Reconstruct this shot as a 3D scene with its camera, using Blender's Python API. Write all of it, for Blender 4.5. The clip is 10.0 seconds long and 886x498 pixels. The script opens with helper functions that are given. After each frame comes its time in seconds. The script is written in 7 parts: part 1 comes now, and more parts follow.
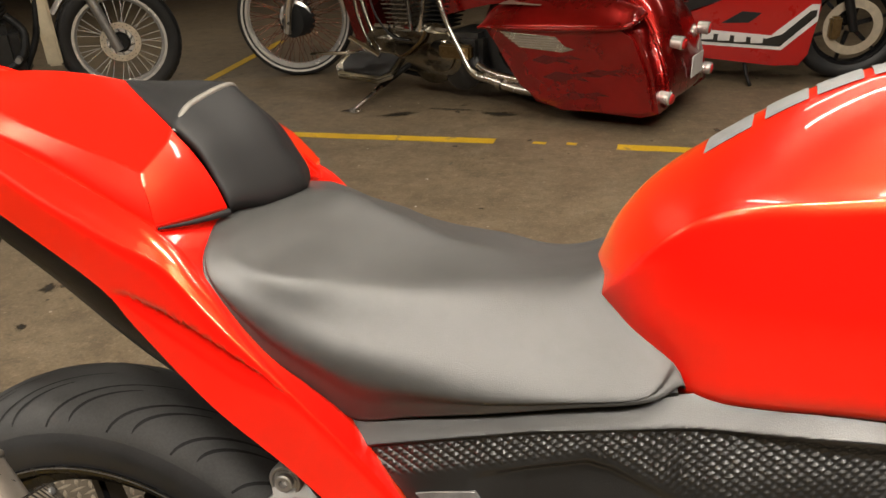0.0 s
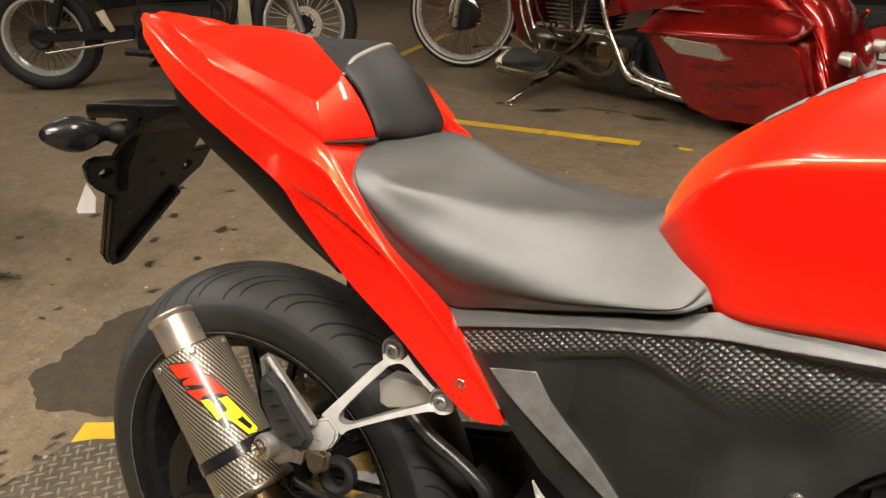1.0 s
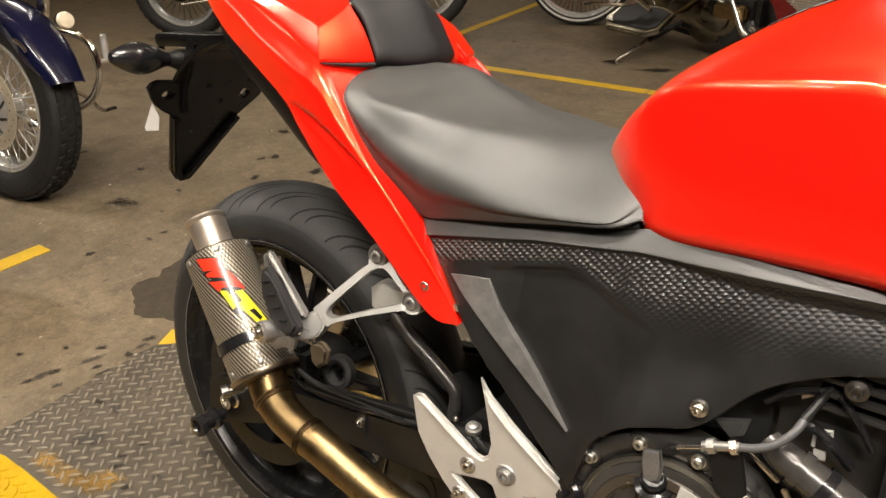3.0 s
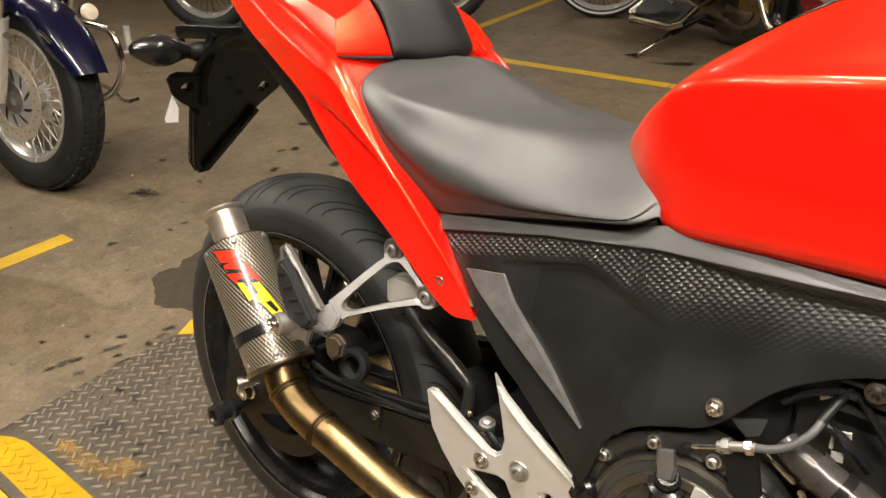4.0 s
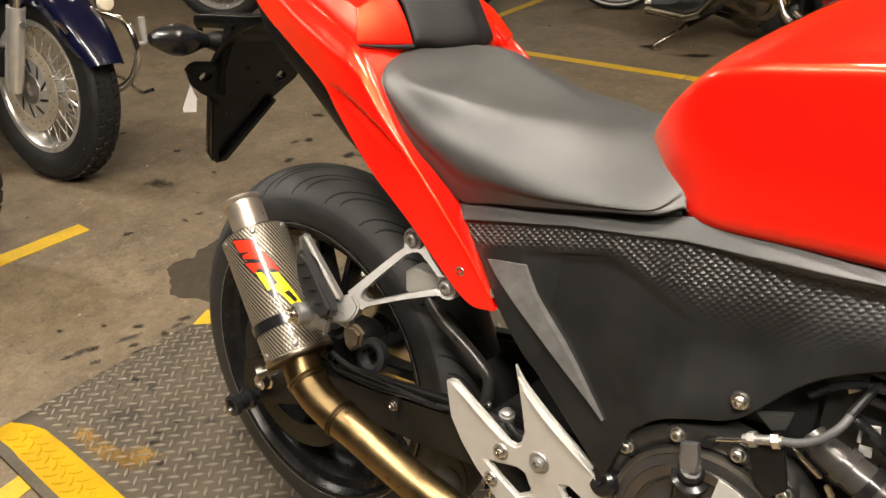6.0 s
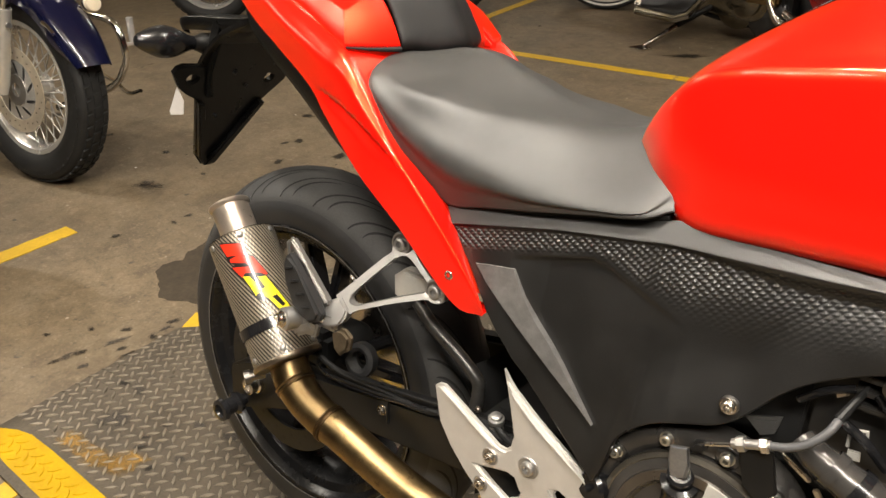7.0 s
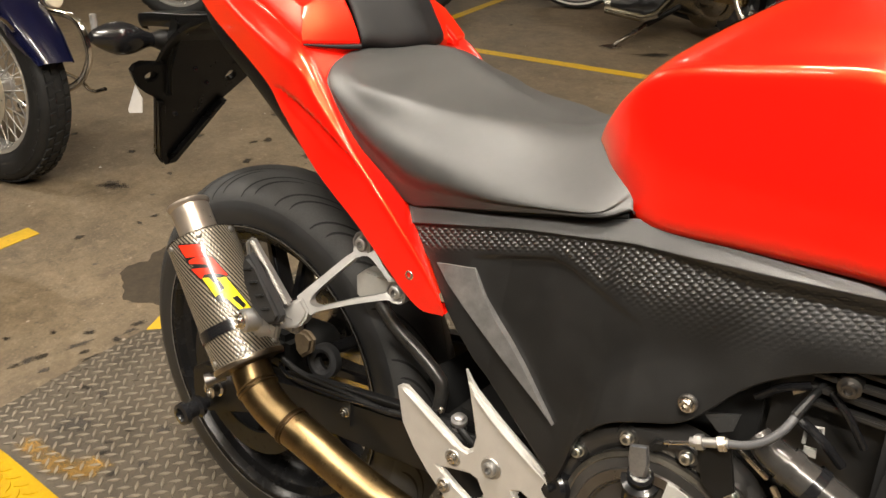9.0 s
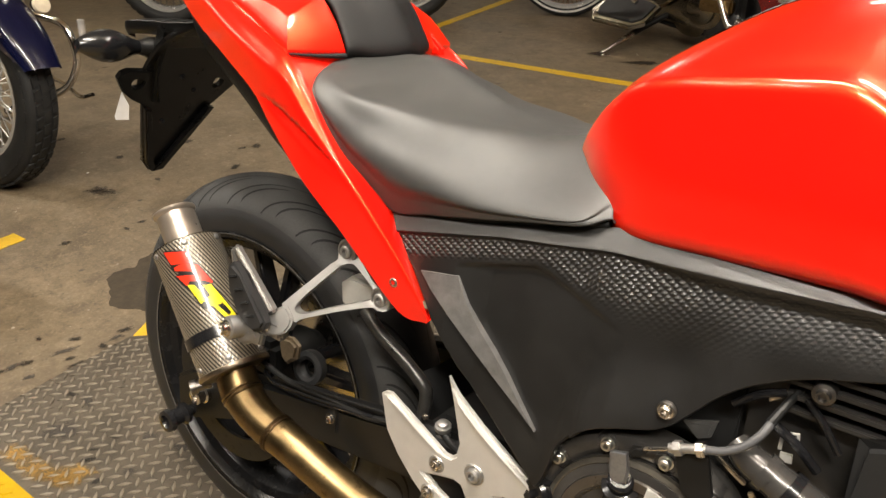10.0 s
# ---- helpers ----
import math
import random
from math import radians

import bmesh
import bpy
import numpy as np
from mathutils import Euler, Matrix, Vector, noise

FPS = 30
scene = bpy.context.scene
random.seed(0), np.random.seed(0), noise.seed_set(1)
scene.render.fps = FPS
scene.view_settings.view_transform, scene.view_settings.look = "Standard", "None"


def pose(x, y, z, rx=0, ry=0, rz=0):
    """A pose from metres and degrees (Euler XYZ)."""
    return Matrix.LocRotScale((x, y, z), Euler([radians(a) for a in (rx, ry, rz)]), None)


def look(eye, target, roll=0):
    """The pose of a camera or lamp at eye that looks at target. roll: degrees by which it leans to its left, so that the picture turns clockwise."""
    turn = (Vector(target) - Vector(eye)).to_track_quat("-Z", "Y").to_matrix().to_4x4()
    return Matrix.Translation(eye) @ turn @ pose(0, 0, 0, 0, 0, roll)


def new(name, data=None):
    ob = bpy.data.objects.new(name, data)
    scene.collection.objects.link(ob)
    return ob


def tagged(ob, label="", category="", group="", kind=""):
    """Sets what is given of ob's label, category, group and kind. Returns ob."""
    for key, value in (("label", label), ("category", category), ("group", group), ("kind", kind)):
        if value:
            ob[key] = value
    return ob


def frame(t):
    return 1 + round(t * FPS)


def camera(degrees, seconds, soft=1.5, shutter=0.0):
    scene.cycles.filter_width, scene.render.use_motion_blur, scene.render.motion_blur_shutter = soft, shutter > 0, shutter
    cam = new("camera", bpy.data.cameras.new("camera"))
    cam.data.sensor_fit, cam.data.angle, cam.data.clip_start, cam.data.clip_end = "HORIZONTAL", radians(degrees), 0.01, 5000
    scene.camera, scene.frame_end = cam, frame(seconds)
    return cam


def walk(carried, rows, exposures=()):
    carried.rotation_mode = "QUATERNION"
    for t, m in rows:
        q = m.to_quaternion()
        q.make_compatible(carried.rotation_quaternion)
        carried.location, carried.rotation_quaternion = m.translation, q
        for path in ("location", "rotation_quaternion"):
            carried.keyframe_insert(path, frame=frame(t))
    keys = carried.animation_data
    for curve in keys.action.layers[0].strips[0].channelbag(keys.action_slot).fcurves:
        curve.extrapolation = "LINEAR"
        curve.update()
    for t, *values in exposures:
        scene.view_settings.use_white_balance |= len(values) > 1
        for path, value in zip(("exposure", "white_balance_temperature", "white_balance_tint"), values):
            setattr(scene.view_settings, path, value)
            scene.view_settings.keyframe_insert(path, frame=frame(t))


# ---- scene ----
from mathutils.bvhtree import BVHTree

cam = camera(62.2, 10.0)
PATH = [
    (0, (0.526, -0.522, 1.021), (0.066, 1.221, 0.154), -2.9),
    (0.5, (0.593, -0.599, 1.017), (-0.116, 1.061, 0.156), -1.5),
    (1, (0.617, -0.665, 1.022), (-0.204, 0.948, 0.17), -1.2),
    (1.5, (0.671, -0.68, 1.022), (-0.259, 0.875, 0.174), -1.8),
    (2, (0.733, -0.676, 1.013), (-0.29, 0.8, 0.132), -2.3),
    (2.5, (0.784, -0.667, 1.002), (-0.274, 0.764, 0.09), -2.3),
    (4, (0.79, -0.655, 1.002), (-0.328, 0.708, 0.057), -2.5),
    (4.5, (0.787, -0.657, 0.999), (-0.342, 0.693, 0.051), -2.6),
    (5, (0.787, -0.66, 0.999), (-0.35, 0.681, 0.045), -2.6),
    (5.5, (0.783, -0.66, 0.998), (-0.356, 0.675, 0.037), -2.7),
    (7, (0.779, -0.653, 1.0), (-0.338, 0.698, 0.037), -2.5),
    (7.5, (0.781, -0.647, 0.995), (-0.322, 0.714, 0.031), -2.4),
    (8, (0.779, -0.644, 0.997), (-0.311, 0.727, 0.03), -2.3),
    (8.5, (0.777, -0.642, 0.997), (-0.3, 0.738, 0.029), -2.0),
    (9, (0.786, -0.638, 0.996), (-0.277, 0.753, 0.028), -1.8),
    (9.5, (0.793, -0.64, 0.997), (-0.262, 0.762, 0.036), -1.5),
    (10, (0.794, -0.638, 1.001), (-0.251, 0.775, 0.046), -1.3),
]
walk(cam, [(t, look(eye, target, roll)) for t, eye, target, roll in PATH], ((0, 0.14), (0.5, 0.25), (1, 0.3), (10, 0.3)))

# ---- world and lamps ----
world = bpy.data.worlds.new("garage_air")
scene.world = world
world.use_nodes = True
world.node_tree.nodes["Background"].inputs[0].default_value = (0.9, 0.85, 0.75, 1)
world.node_tree.nodes["Background"].inputs[1].default_value = 0.015
LAMP_COLOUR = (1.0, 0.93, 0.83)
LAMP_WATTS = 53.0


# ---- material helpers ----
def node(nt, kind, **settings):
    n = nt.nodes.new(kind)
    for key, value in settings.items():
        n.inputs[key.replace("_", " ")].default_value = value
    return n


def surface(name, colour, rough=0.5, metal=0.0, vary=0.15, scale=30.0, fine=300.0, bump=0.15, depth=0.001, coat=0.0, rough_vary=0.1, spec=0.5, worn=None, worn_at=0.6):
    """A principled material with variation at two scales in colour, gloss and relief; worn: a second colour in patches."""
    m = bpy.data.materials.new(name)
    m.use_nodes = True
    nt = m.node_tree
    b = nt.nodes["Principled BSDF"]
    b.inputs["Metallic"].default_value = metal
    b.inputs["Coat Weight"].default_value = coat
    b.inputs["Coat Roughness"].default_value = 0.04
    b.inputs["Coat IOR"].default_value = 1.5
    b.inputs["Specular IOR Level"].default_value = spec
    tc = nt.nodes.new("ShaderNodeTexCoord")
    big = node(nt, "ShaderNodeTexNoise", Scale=scale, Detail=6.0, Roughness=0.6)
    small = node(nt, "ShaderNodeTexNoise", Scale=fine, Detail=3.0, Roughness=0.6)
    for t in (big, small):
        nt.links.new(tc.outputs["Object"], t.inputs["Vector"])
    mix = nt.nodes.new("ShaderNodeMix")
    mix.data_type = "RGBA"
    mix.inputs[6].default_value = (*[c * (1 - vary) for c in colour], 1)
    mix.inputs[7].default_value = (*[min(1, c * (1 + vary)) for c in colour], 1)
    add = nt.nodes.new("ShaderNodeMath")
    add.operation = "MULTIPLY_ADD"
    nt.links.new(small.outputs[0], add.inputs[0])
    add.inputs[1].default_value = 0.5
    nt.links.new(big.outputs[0], add.inputs[2])
    ramp = node(nt, "ShaderNodeMapRange", From_Min=0.45, From_Max=1.05)
    nt.links.new(add.outputs[0], ramp.inputs["Value"])
    nt.links.new(ramp.outputs[0], mix.inputs[0])
    last = mix.outputs[2]
    if worn:
        w = nt.nodes.new("ShaderNodeMix")
        w.data_type = "RGBA"
        cut = node(nt, "ShaderNodeMapRange", From_Min=worn_at, From_Max=worn_at + 0.08)
        nt.links.new(big.outputs[0], cut.inputs["Value"])
        nt.links.new(cut.outputs[0], w.inputs[0])
        nt.links.new(last, w.inputs[6])
        w.inputs[7].default_value = (*worn, 1)
        last = w.outputs[2]
    nt.links.new(last, b.inputs["Base Color"])
    rr = node(nt, "ShaderNodeMapRange", To_Min=max(0.02, rough - rough_vary), To_Max=min(1, rough + rough_vary))
    nt.links.new(big.outputs[0], rr.inputs["Value"])
    nt.links.new(rr.outputs[0], b.inputs["Roughness"])
    if bump:
        bp = node(nt, "ShaderNodeBump", Strength=bump, Distance=depth)
        nt.links.new(small.outputs[0], bp.inputs["Height"])
        nt.links.new(bp.outputs[0], b.inputs["Normal"])
    return m


RED = surface("red_paint", (0.82, 0.0045, 0.0026), 0.29, vary=0.04, scale=8, fine=900, bump=0.02, depth=0.0004, coat=0.9, rough_vary=0.03, spec=1.0)
RED.node_tree.nodes["Principled BSDF"].inputs["Specular Tint"].default_value = (1.0, 0.42, 0.11, 1)  # orange tint in the gloss and sheen of the red
RED.node_tree.nodes["Principled BSDF"].inputs["Sheen Weight"].default_value = 0.40
RED.node_tree.nodes["Principled BSDF"].inputs["Sheen Roughness"].default_value = 0.35
RED.node_tree.nodes["Principled BSDF"].inputs["Sheen Tint"].default_value = (1.0, 0.24, 0.03, 1)
SEAT = surface("seat_vinyl", (0.041, 0.0407, 0.0388), 0.45, vary=0.18, scale=80, fine=1300, bump=0.45, depth=0.0006, rough_vary=0.06, spec=0.66)
PAD = surface("pad_vinyl", (0.014, 0.0138, 0.0138), 0.52, vary=0.2, scale=35, fine=1300, bump=0.35, depth=0.0006, spec=0.25)
EDGE_LIGHT = surface("highlight_vinyl", (0.16, 0.15, 0.13), 0.5, vary=0.3, scale=60, fine=900, bump=0.4, depth=0.0006)
PLASTIC = surface("black_plastic", (0.0070, 0.0066, 0.0060), 0.40, vary=0.3, scale=20, fine=1100, bump=0.3, depth=0.0005, spec=0.52)
PANEL = surface("grained_panel_plastic", (0.0060, 0.0057, 0.0053), 0.38, vary=0.3, scale=20, fine=1100, bump=0.35, depth=0.0005, spec=0.85)
GLOSSY = surface("glossy_black", (0.010, 0.010, 0.011), 0.18, vary=0.2, scale=15, fine=500, bump=0.05)
LIT_GREY = surface("lit_grey_plastic", (0.21, 0.205, 0.20), 0.42, metal=0.65, vary=0.35, scale=60, fine=1600, bump=0.5, depth=0.0005)
RUBBER = surface("tyre_rubber", (0.019, 0.019, 0.0195), 0.50, vary=0.3, scale=18, fine=500, bump=0.25, depth=0.0008)
GROOVE = surface("tyre_groove", (0.006, 0.006, 0.006), 0.8, vary=0.2)
ALLOY = surface("cast_alloy", (0.40, 0.39, 0.375), 0.40, metal=0.85, vary=0.16, scale=40, fine=1500, bump=0.2, depth=0.0004)
STEEL = surface("stainless_steel", (0.62, 0.58, 0.53), 0.25, metal=1.0, vary=0.1, scale=30, fine=900, bump=0.08, depth=0.0003)
DULL_STEEL = surface("dull_steel", (0.16, 0.15, 0.14), 0.4, metal=1.0, vary=0.3, scale=60, fine=900, bump=0.2, depth=0.0004)
BRUSHED = surface("brushed_aluminium", (0.60, 0.58, 0.55), 0.38, metal=0.5, vary=0.08, scale=50, fine=1400, bump=0.15, depth=0.0003)
CHROME = surface("chrome", (0.80, 0.79, 0.77), 0.08, metal=1.0, vary=0.05, scale=20, fine=400, bump=0.03, depth=0.0003, rough_vary=0.05)
GOLD = surface("heat_tinted_steel", (0.215, 0.150, 0.072), 0.36, metal=1.0, vary=0.35, scale=45, fine=900, bump=0.10, depth=0.0003, rough_vary=0.14, worn=(0.10, 0.064, 0.028), worn_at=0.62)
WELD = surface("weld_bead", (0.07, 0.045, 0.022), 0.5, metal=1.0, vary=0.4, scale=120, fine=700, bump=0.4, depth=0.0008)
BLACK_METAL = surface("black_metal", (0.009, 0.009, 0.009), 0.45, metal=0.0, vary=0.3, scale=25, fine=600, bump=0.2, depth=0.0006, spec=0.3)
ENAMEL = surface("black_enamel", (0.008, 0.008, 0.008), 0.42, vary=0.3, scale=25, fine=600, bump=0.3, depth=0.0006, spec=0.3)
ENGINE = surface("engine_black", (0.020, 0.019, 0.018), 0.34, vary=0.3, scale=30, fine=900, bump=0.3, depth=0.0006)
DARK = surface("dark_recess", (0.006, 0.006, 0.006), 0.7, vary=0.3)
WHITE = surface("white_paper", (0.7, 0.68, 0.66), 0.6, vary=0.08)
PALE = surface("pale_plastic", (0.42, 0.41, 0.38), 0.5, vary=0.1)


def carbon(name):
    """Twill weave of dark fibre under a clear coat; runs round the canister."""
    m = bpy.data.materials.new(name)
    m.use_nodes = True
    nt = m.node_tree
    b = nt.nodes["Principled BSDF"]
    uv = nt.nodes.new("ShaderNodeUVMap")
    sep = nt.nodes.new("ShaderNodeSeparateXYZ")
    nt.links.new(uv.outputs[0], sep.inputs[0])
    add = nt.nodes.new("ShaderNodeMath")
    add.operation = "ADD"
    nt.links.new(sep.outputs[0], add.inputs[0])
    nt.links.new(sep.outputs[1], add.inputs[1])
    comb = nt.nodes.new("ShaderNodeCombineXYZ")
    nt.links.new(add.outputs[0], comb.inputs[0])
    wave = node(nt, "ShaderNodeTexWave", Scale=1.0, Distortion=0.15)
    wave.inputs["Detail"].default_value = 1.0
    nt.links.new(comb.outputs[0], wave.inputs["Vector"])
    ramp = nt.nodes.new("ShaderNodeValToRGB")
    ramp.color_ramp.elements[0].position, ramp.color_ramp.elements[0].color = 0.22, (0.012, 0.011, 0.010, 1)
    ramp.color_ramp.elements[1].position, ramp.color_ramp.elements[1].color = 0.55, (0.25, 0.215, 0.165, 1)
    nt.links.new(wave.outputs[1], ramp.inputs[0])
    nt.links.new(ramp.outputs[0], b.inputs["Base Color"])
    cross = nt.nodes.new("ShaderNodeMath")
    cross.operation = "SUBTRACT"
    nt.links.new(sep.outputs[0], cross.inputs[0])
    nt.links.new(sep.outputs[1], cross.inputs[1])
    other = nt.nodes.new("ShaderNodeCombineXYZ")
    nt.links.new(cross.outputs[0], other.inputs[0])
    weft = node(nt, "ShaderNodeTexWave", Scale=1.0, Distortion=0.1)
    nt.links.new(other.outputs[0], weft.inputs["Vector"])
    tow = nt.nodes.new("ShaderNodeMath")
    tow.operation = "MULTIPLY"
    nt.links.new(wave.outputs[1], tow.inputs[0])
    nt.links.new(weft.outputs[1], tow.inputs[1])
    relief = node(nt, "ShaderNodeBump", Strength=0.5, Distance=0.0006)
    nt.links.new(tow.outputs[0], relief.inputs["Height"])
    nt.links.new(relief.outputs[0], b.inputs["Normal"])
    nt.links.new(relief.outputs[0], b.inputs["Coat Normal"])
    b.inputs["Roughness"].default_value = 0.35
    b.inputs["Metallic"].default_value = 0.4
    b.inputs["Coat Weight"].default_value = 1.0
    b.inputs["Coat Roughness"].default_value = 0.05
    return m


CARBON = carbon("carbon_fibre")


# ---- mesh helpers ----
def finish(bm, name, material, smooth=35.0):
    me = bpy.data.meshes.new(name)
    bmesh.ops.recalc_face_normals(bm, faces=bm.faces)
    bm.to_mesh(me)
    bm.free()
    for p in me.polygons:
        p.use_smooth = True
    me.set_sharp_from_angle(angle=radians(smooth))
    me.materials.append(material)
    return me


def part(name, bm, material, parent, label="", smooth=35.0):
    """One mesh under a thing or under a part, in its parent's space."""
    ob = new(name, finish(bm, name, material, smooth))
    ob.parent = parent
    if label:
        ob["label"] = label
    return ob


def shared(name, me, parent, m):
    """A piece on a mesh that others use too."""
    ob = new(name, me)
    ob.parent = parent
    ob.matrix_basis = m
    return ob


def thing(name, m, label, category, group="", kind=""):
    ob = new(name)
    ob.empty_display_size = 0.1
    ob.matrix_basis = m
    return tagged(ob, label, category, group, kind)


def spline(points, n):
    """Catmull-Rom points through the rows given, n steps a span."""
    p = np.asarray(points, float)
    q = np.concatenate([[2 * p[0] - p[1]], p, [2 * p[-1] - p[-2]]])
    out = []
    for i in range(1, len(q) - 2):
        for k in range(n):
            t = k / n
            a, b, c, d = q[i - 1], q[i], q[i + 1], q[i + 2]
            out.append(0.5 * (2 * b + (c - a) * t + (2 * a - 5 * b + 4 * c - d) * t * t + (3 * b - a - 3 * c + d) * t ** 3))
    out.append(p[-1])
    return np.array(out)


def add_grid(bm, rows, close_u=False, close_v=False):
    """Quads over rows of points."""
    vs = [[bm.verts.new(p) for p in row] for row in rows]
    nu, nv = len(vs), len(vs[0])
    for i in range(nu if close_u else nu - 1):
        for j in range(nv if close_v else nv - 1):
            a, b = vs[i], vs[(i + 1) % nu]
            try:
                bm.faces.new((a[j], a[(j + 1) % nv], b[(j + 1) % nv], b[j]))
            except ValueError:
                pass
    return vs


def loft(sections, nu=6, nv=6, bm=None, mirror=False):
    """A smooth skin over sections of equally many points; mirror: the same again on the other side of y = 0."""
    bm = bm or bmesh.new()
    s = np.asarray(sections, float)
    s = np.array([spline(row, nv) for row in s])
    s = spline(s, nu)
    add_grid(bm, s)
    if mirror:
        add_grid(bm, s * (1, -1, 1))
    bmesh.ops.remove_doubles(bm, verts=bm.verts, dist=2e-5)
    return bm


def both_sides(half):
    """A section from one flank over the middle to the other, from its right half."""
    half = [tuple(p) for p in half]
    return half + [(x, -y, z) for x, y, z in reversed(half[:-1])]


def frames_along(points):
    p = np.asarray(points, float)
    t = np.gradient(p, axis=0)
    t /= np.linalg.norm(t, axis=1)[:, None]
    up = np.array((0.0, 0, 1)) if abs(t[0][2]) < 0.9 else np.array((0.0, 1, 0))
    out = []
    for i in range(len(p)):
        u = up - t[i] * (up @ t[i])
        u /= np.linalg.norm(u)
        up = u
        out.append((p[i], u, np.cross(t[i], u)))
    return out


def add_tube(bm, points, radii, sides=14, ends=True):
    if np.isscalar(radii):
        radii = [radii] * len(points)
    rows = []
    for (c, u, v), r in zip(frames_along(points), radii):
        rows.append([c + r * (math.cos(a) * u + math.sin(a) * v) for a in np.linspace(0, 2 * math.pi, sides, endpoint=False)])
    vs = add_grid(bm, rows, close_v=True)
    if ends:
        for row in (vs[0], vs[-1]):
            bm.faces.new(row)
    return bm


def tube(points, radii, sides=14, smooth_steps=0, bm=None):
    bm = bm or bmesh.new()
    if smooth_steps:
        r = np.asarray([radii] * len(points) if np.isscalar(radii) else radii, float)
        rr = spline(np.c_[np.asarray(points, float), r], smooth_steps)
        points, radii = rr[:, :3], list(rr[:, 3])
    return add_tube(bm, points, radii, sides)


def lathe(profile, start, axis, sides=32, bm=None, closed=False):
    """Turns (distance along the axis, radius) pairs round an axis from a start point."""
    bm = bm or bmesh.new()
    axis = Vector(axis).normalized()
    u = axis.orthogonal().normalized()
    v = axis.cross(u)
    rows = [[Vector(start) + axis * d + (u * math.cos(a) + v * math.sin(a)) * max(r, 1e-5) for a in np.linspace(0, 2 * math.pi, sides, endpoint=False)] for d, r in profile]
    add_grid(bm, rows, close_u=closed, close_v=True)
    return bm


def pierced(outline, holes, a, b, place, bevel=0.0015):
    """Like plate, with openings cut right through it."""
    bm = bmesh.new()
    for ring in [outline] + list(holes):
        vs = [bm.verts.new(place(u, v, a)) for u, v in ring]
        for i in range(len(vs)):
            bm.edges.new((vs[i], vs[(i + 1) % len(vs)]))
    bmesh.ops.triangle_fill(bm, use_beauty=True, use_dissolve=False, edges=bm.edges[:])
    moved = bmesh.ops.extrude_face_region(bm, geom=bm.faces[:])
    step = Vector(place(0, 0, b)) - Vector(place(0, 0, a))
    bmesh.ops.translate(bm, vec=step, verts=[g for g in moved["geom"] if isinstance(g, bmesh.types.BMVert)])
    bmesh.ops.recalc_face_normals(bm, faces=bm.faces)
    bm.normal_update()
    if bevel:
        rims = [e for e in bm.edges if len(e.link_faces) == 2 and 1.3 < e.calc_face_angle(0) < 1.8]
        bmesh.ops.bevel(bm, geom=rims, offset=bevel, segments=2, affect="EDGES", clamp_overlap=True)
    return bm


def plate(outline, a, b, place, bevel=0.0015, bm=None):
    """A flat piece: an outline of (u, v) pairs between depths a and b, put in space by place(u, v, depth)."""
    bm = bm or bmesh.new()
    top = [bm.verts.new(place(u, v, a)) for u, v in outline]
    low = [bm.verts.new(place(u, v, b)) for u, v in outline]
    f1 = bm.faces.new(top)
    f2 = bm.faces.new(list(reversed(low)))
    n = len(outline)
    for i in range(n):
        bm.faces.new((top[i], low[i], low[(i + 1) % n], top[(i + 1) % n]))
    if bevel:
        bmesh.ops.bevel(bm, geom=[e for e in bm.edges if f1 in e.link_faces or f2 in e.link_faces], offset=bevel, segments=2, affect="EDGES")
    return bm


def box(lo, hi, bevel=0.003, bm=None, segments=2):
    bm = bm or bmesh.new()
    m = Matrix.Translation([(a + b) / 2 for a, b in zip(lo, hi)]) @ Matrix.Diagonal([b - a for a, b in zip(lo, hi)] + [1])
    geom = bmesh.ops.create_cube(bm, size=1, matrix=m)
    if bevel:
        es = {e for v in geom["verts"] for e in v.link_edges}
        bmesh.ops.bevel(bm, geom=list(es), offset=bevel, segments=segments, affect="EDGES")
    return bm


def beam(p, q, w, h, w2=None, h2=None, up=(0, 0, 1), bevel=0.003, bm=None):
    """A bar from p to q, w by h across, tapering to w2 by h2; h lies along up."""
    bm = bm or bmesh.new()
    p, q = Vector(p), Vector(q)
    t = (q - p).normalized()
    s = t.cross(Vector(up)).normalized()
    u = s.cross(t)
    w2, h2 = w2 or w, h2 or h
    rows = []
    for c, a, b in ((p, w, h), (q, w2, h2)):
        rows.append([bm.verts.new(c + s * (i * a / 2) + u * (j * b / 2)) for i, j in ((-1, -1), (1, -1), (1, 1), (-1, 1))])
    faces = [bm.faces.new(rows[0]), bm.faces.new(list(reversed(rows[1])))]
    for i in range(4):
        faces.append(bm.faces.new((rows[0][i], rows[1][i], rows[1][(i + 1) % 4], rows[0][(i + 1) % 4])))
    if bevel:
        bmesh.ops.bevel(bm, geom=list({e for f in faces for e in f.edges}), offset=bevel, segments=2, affect="EDGES")
    return bm


def bolt_mesh(name, r, h, material, socket=True):
    """A round-headed screw along -y with a hexagonal socket."""
    bm = bmesh.new()
    lathe([(0, r * 1.25), (h * 0.25, r * 1.25), (h * 0.3, r), (h * 0.85, r), (h, r * 0.82), (h, r * 0.5)], (0, 0, 0), (0, -1, 0), 18, bm)
    lathe([(h, r * 0.5), (h * 0.4, r * 0.48), (h * 0.4, 0)], (0, 0, 0), (0, -1, 0), 6, bm)
    return finish(bm, name, material)


BOLT = bolt_mesh("bolt", 0.0055, 0.006, STEEL)
BIG_BOLT = bolt_mesh("bolt", 0.0075, 0.007, ALLOY)
DARK_SCREW = bolt_mesh("screw", 0.0055, 0.006, GLOSSY)


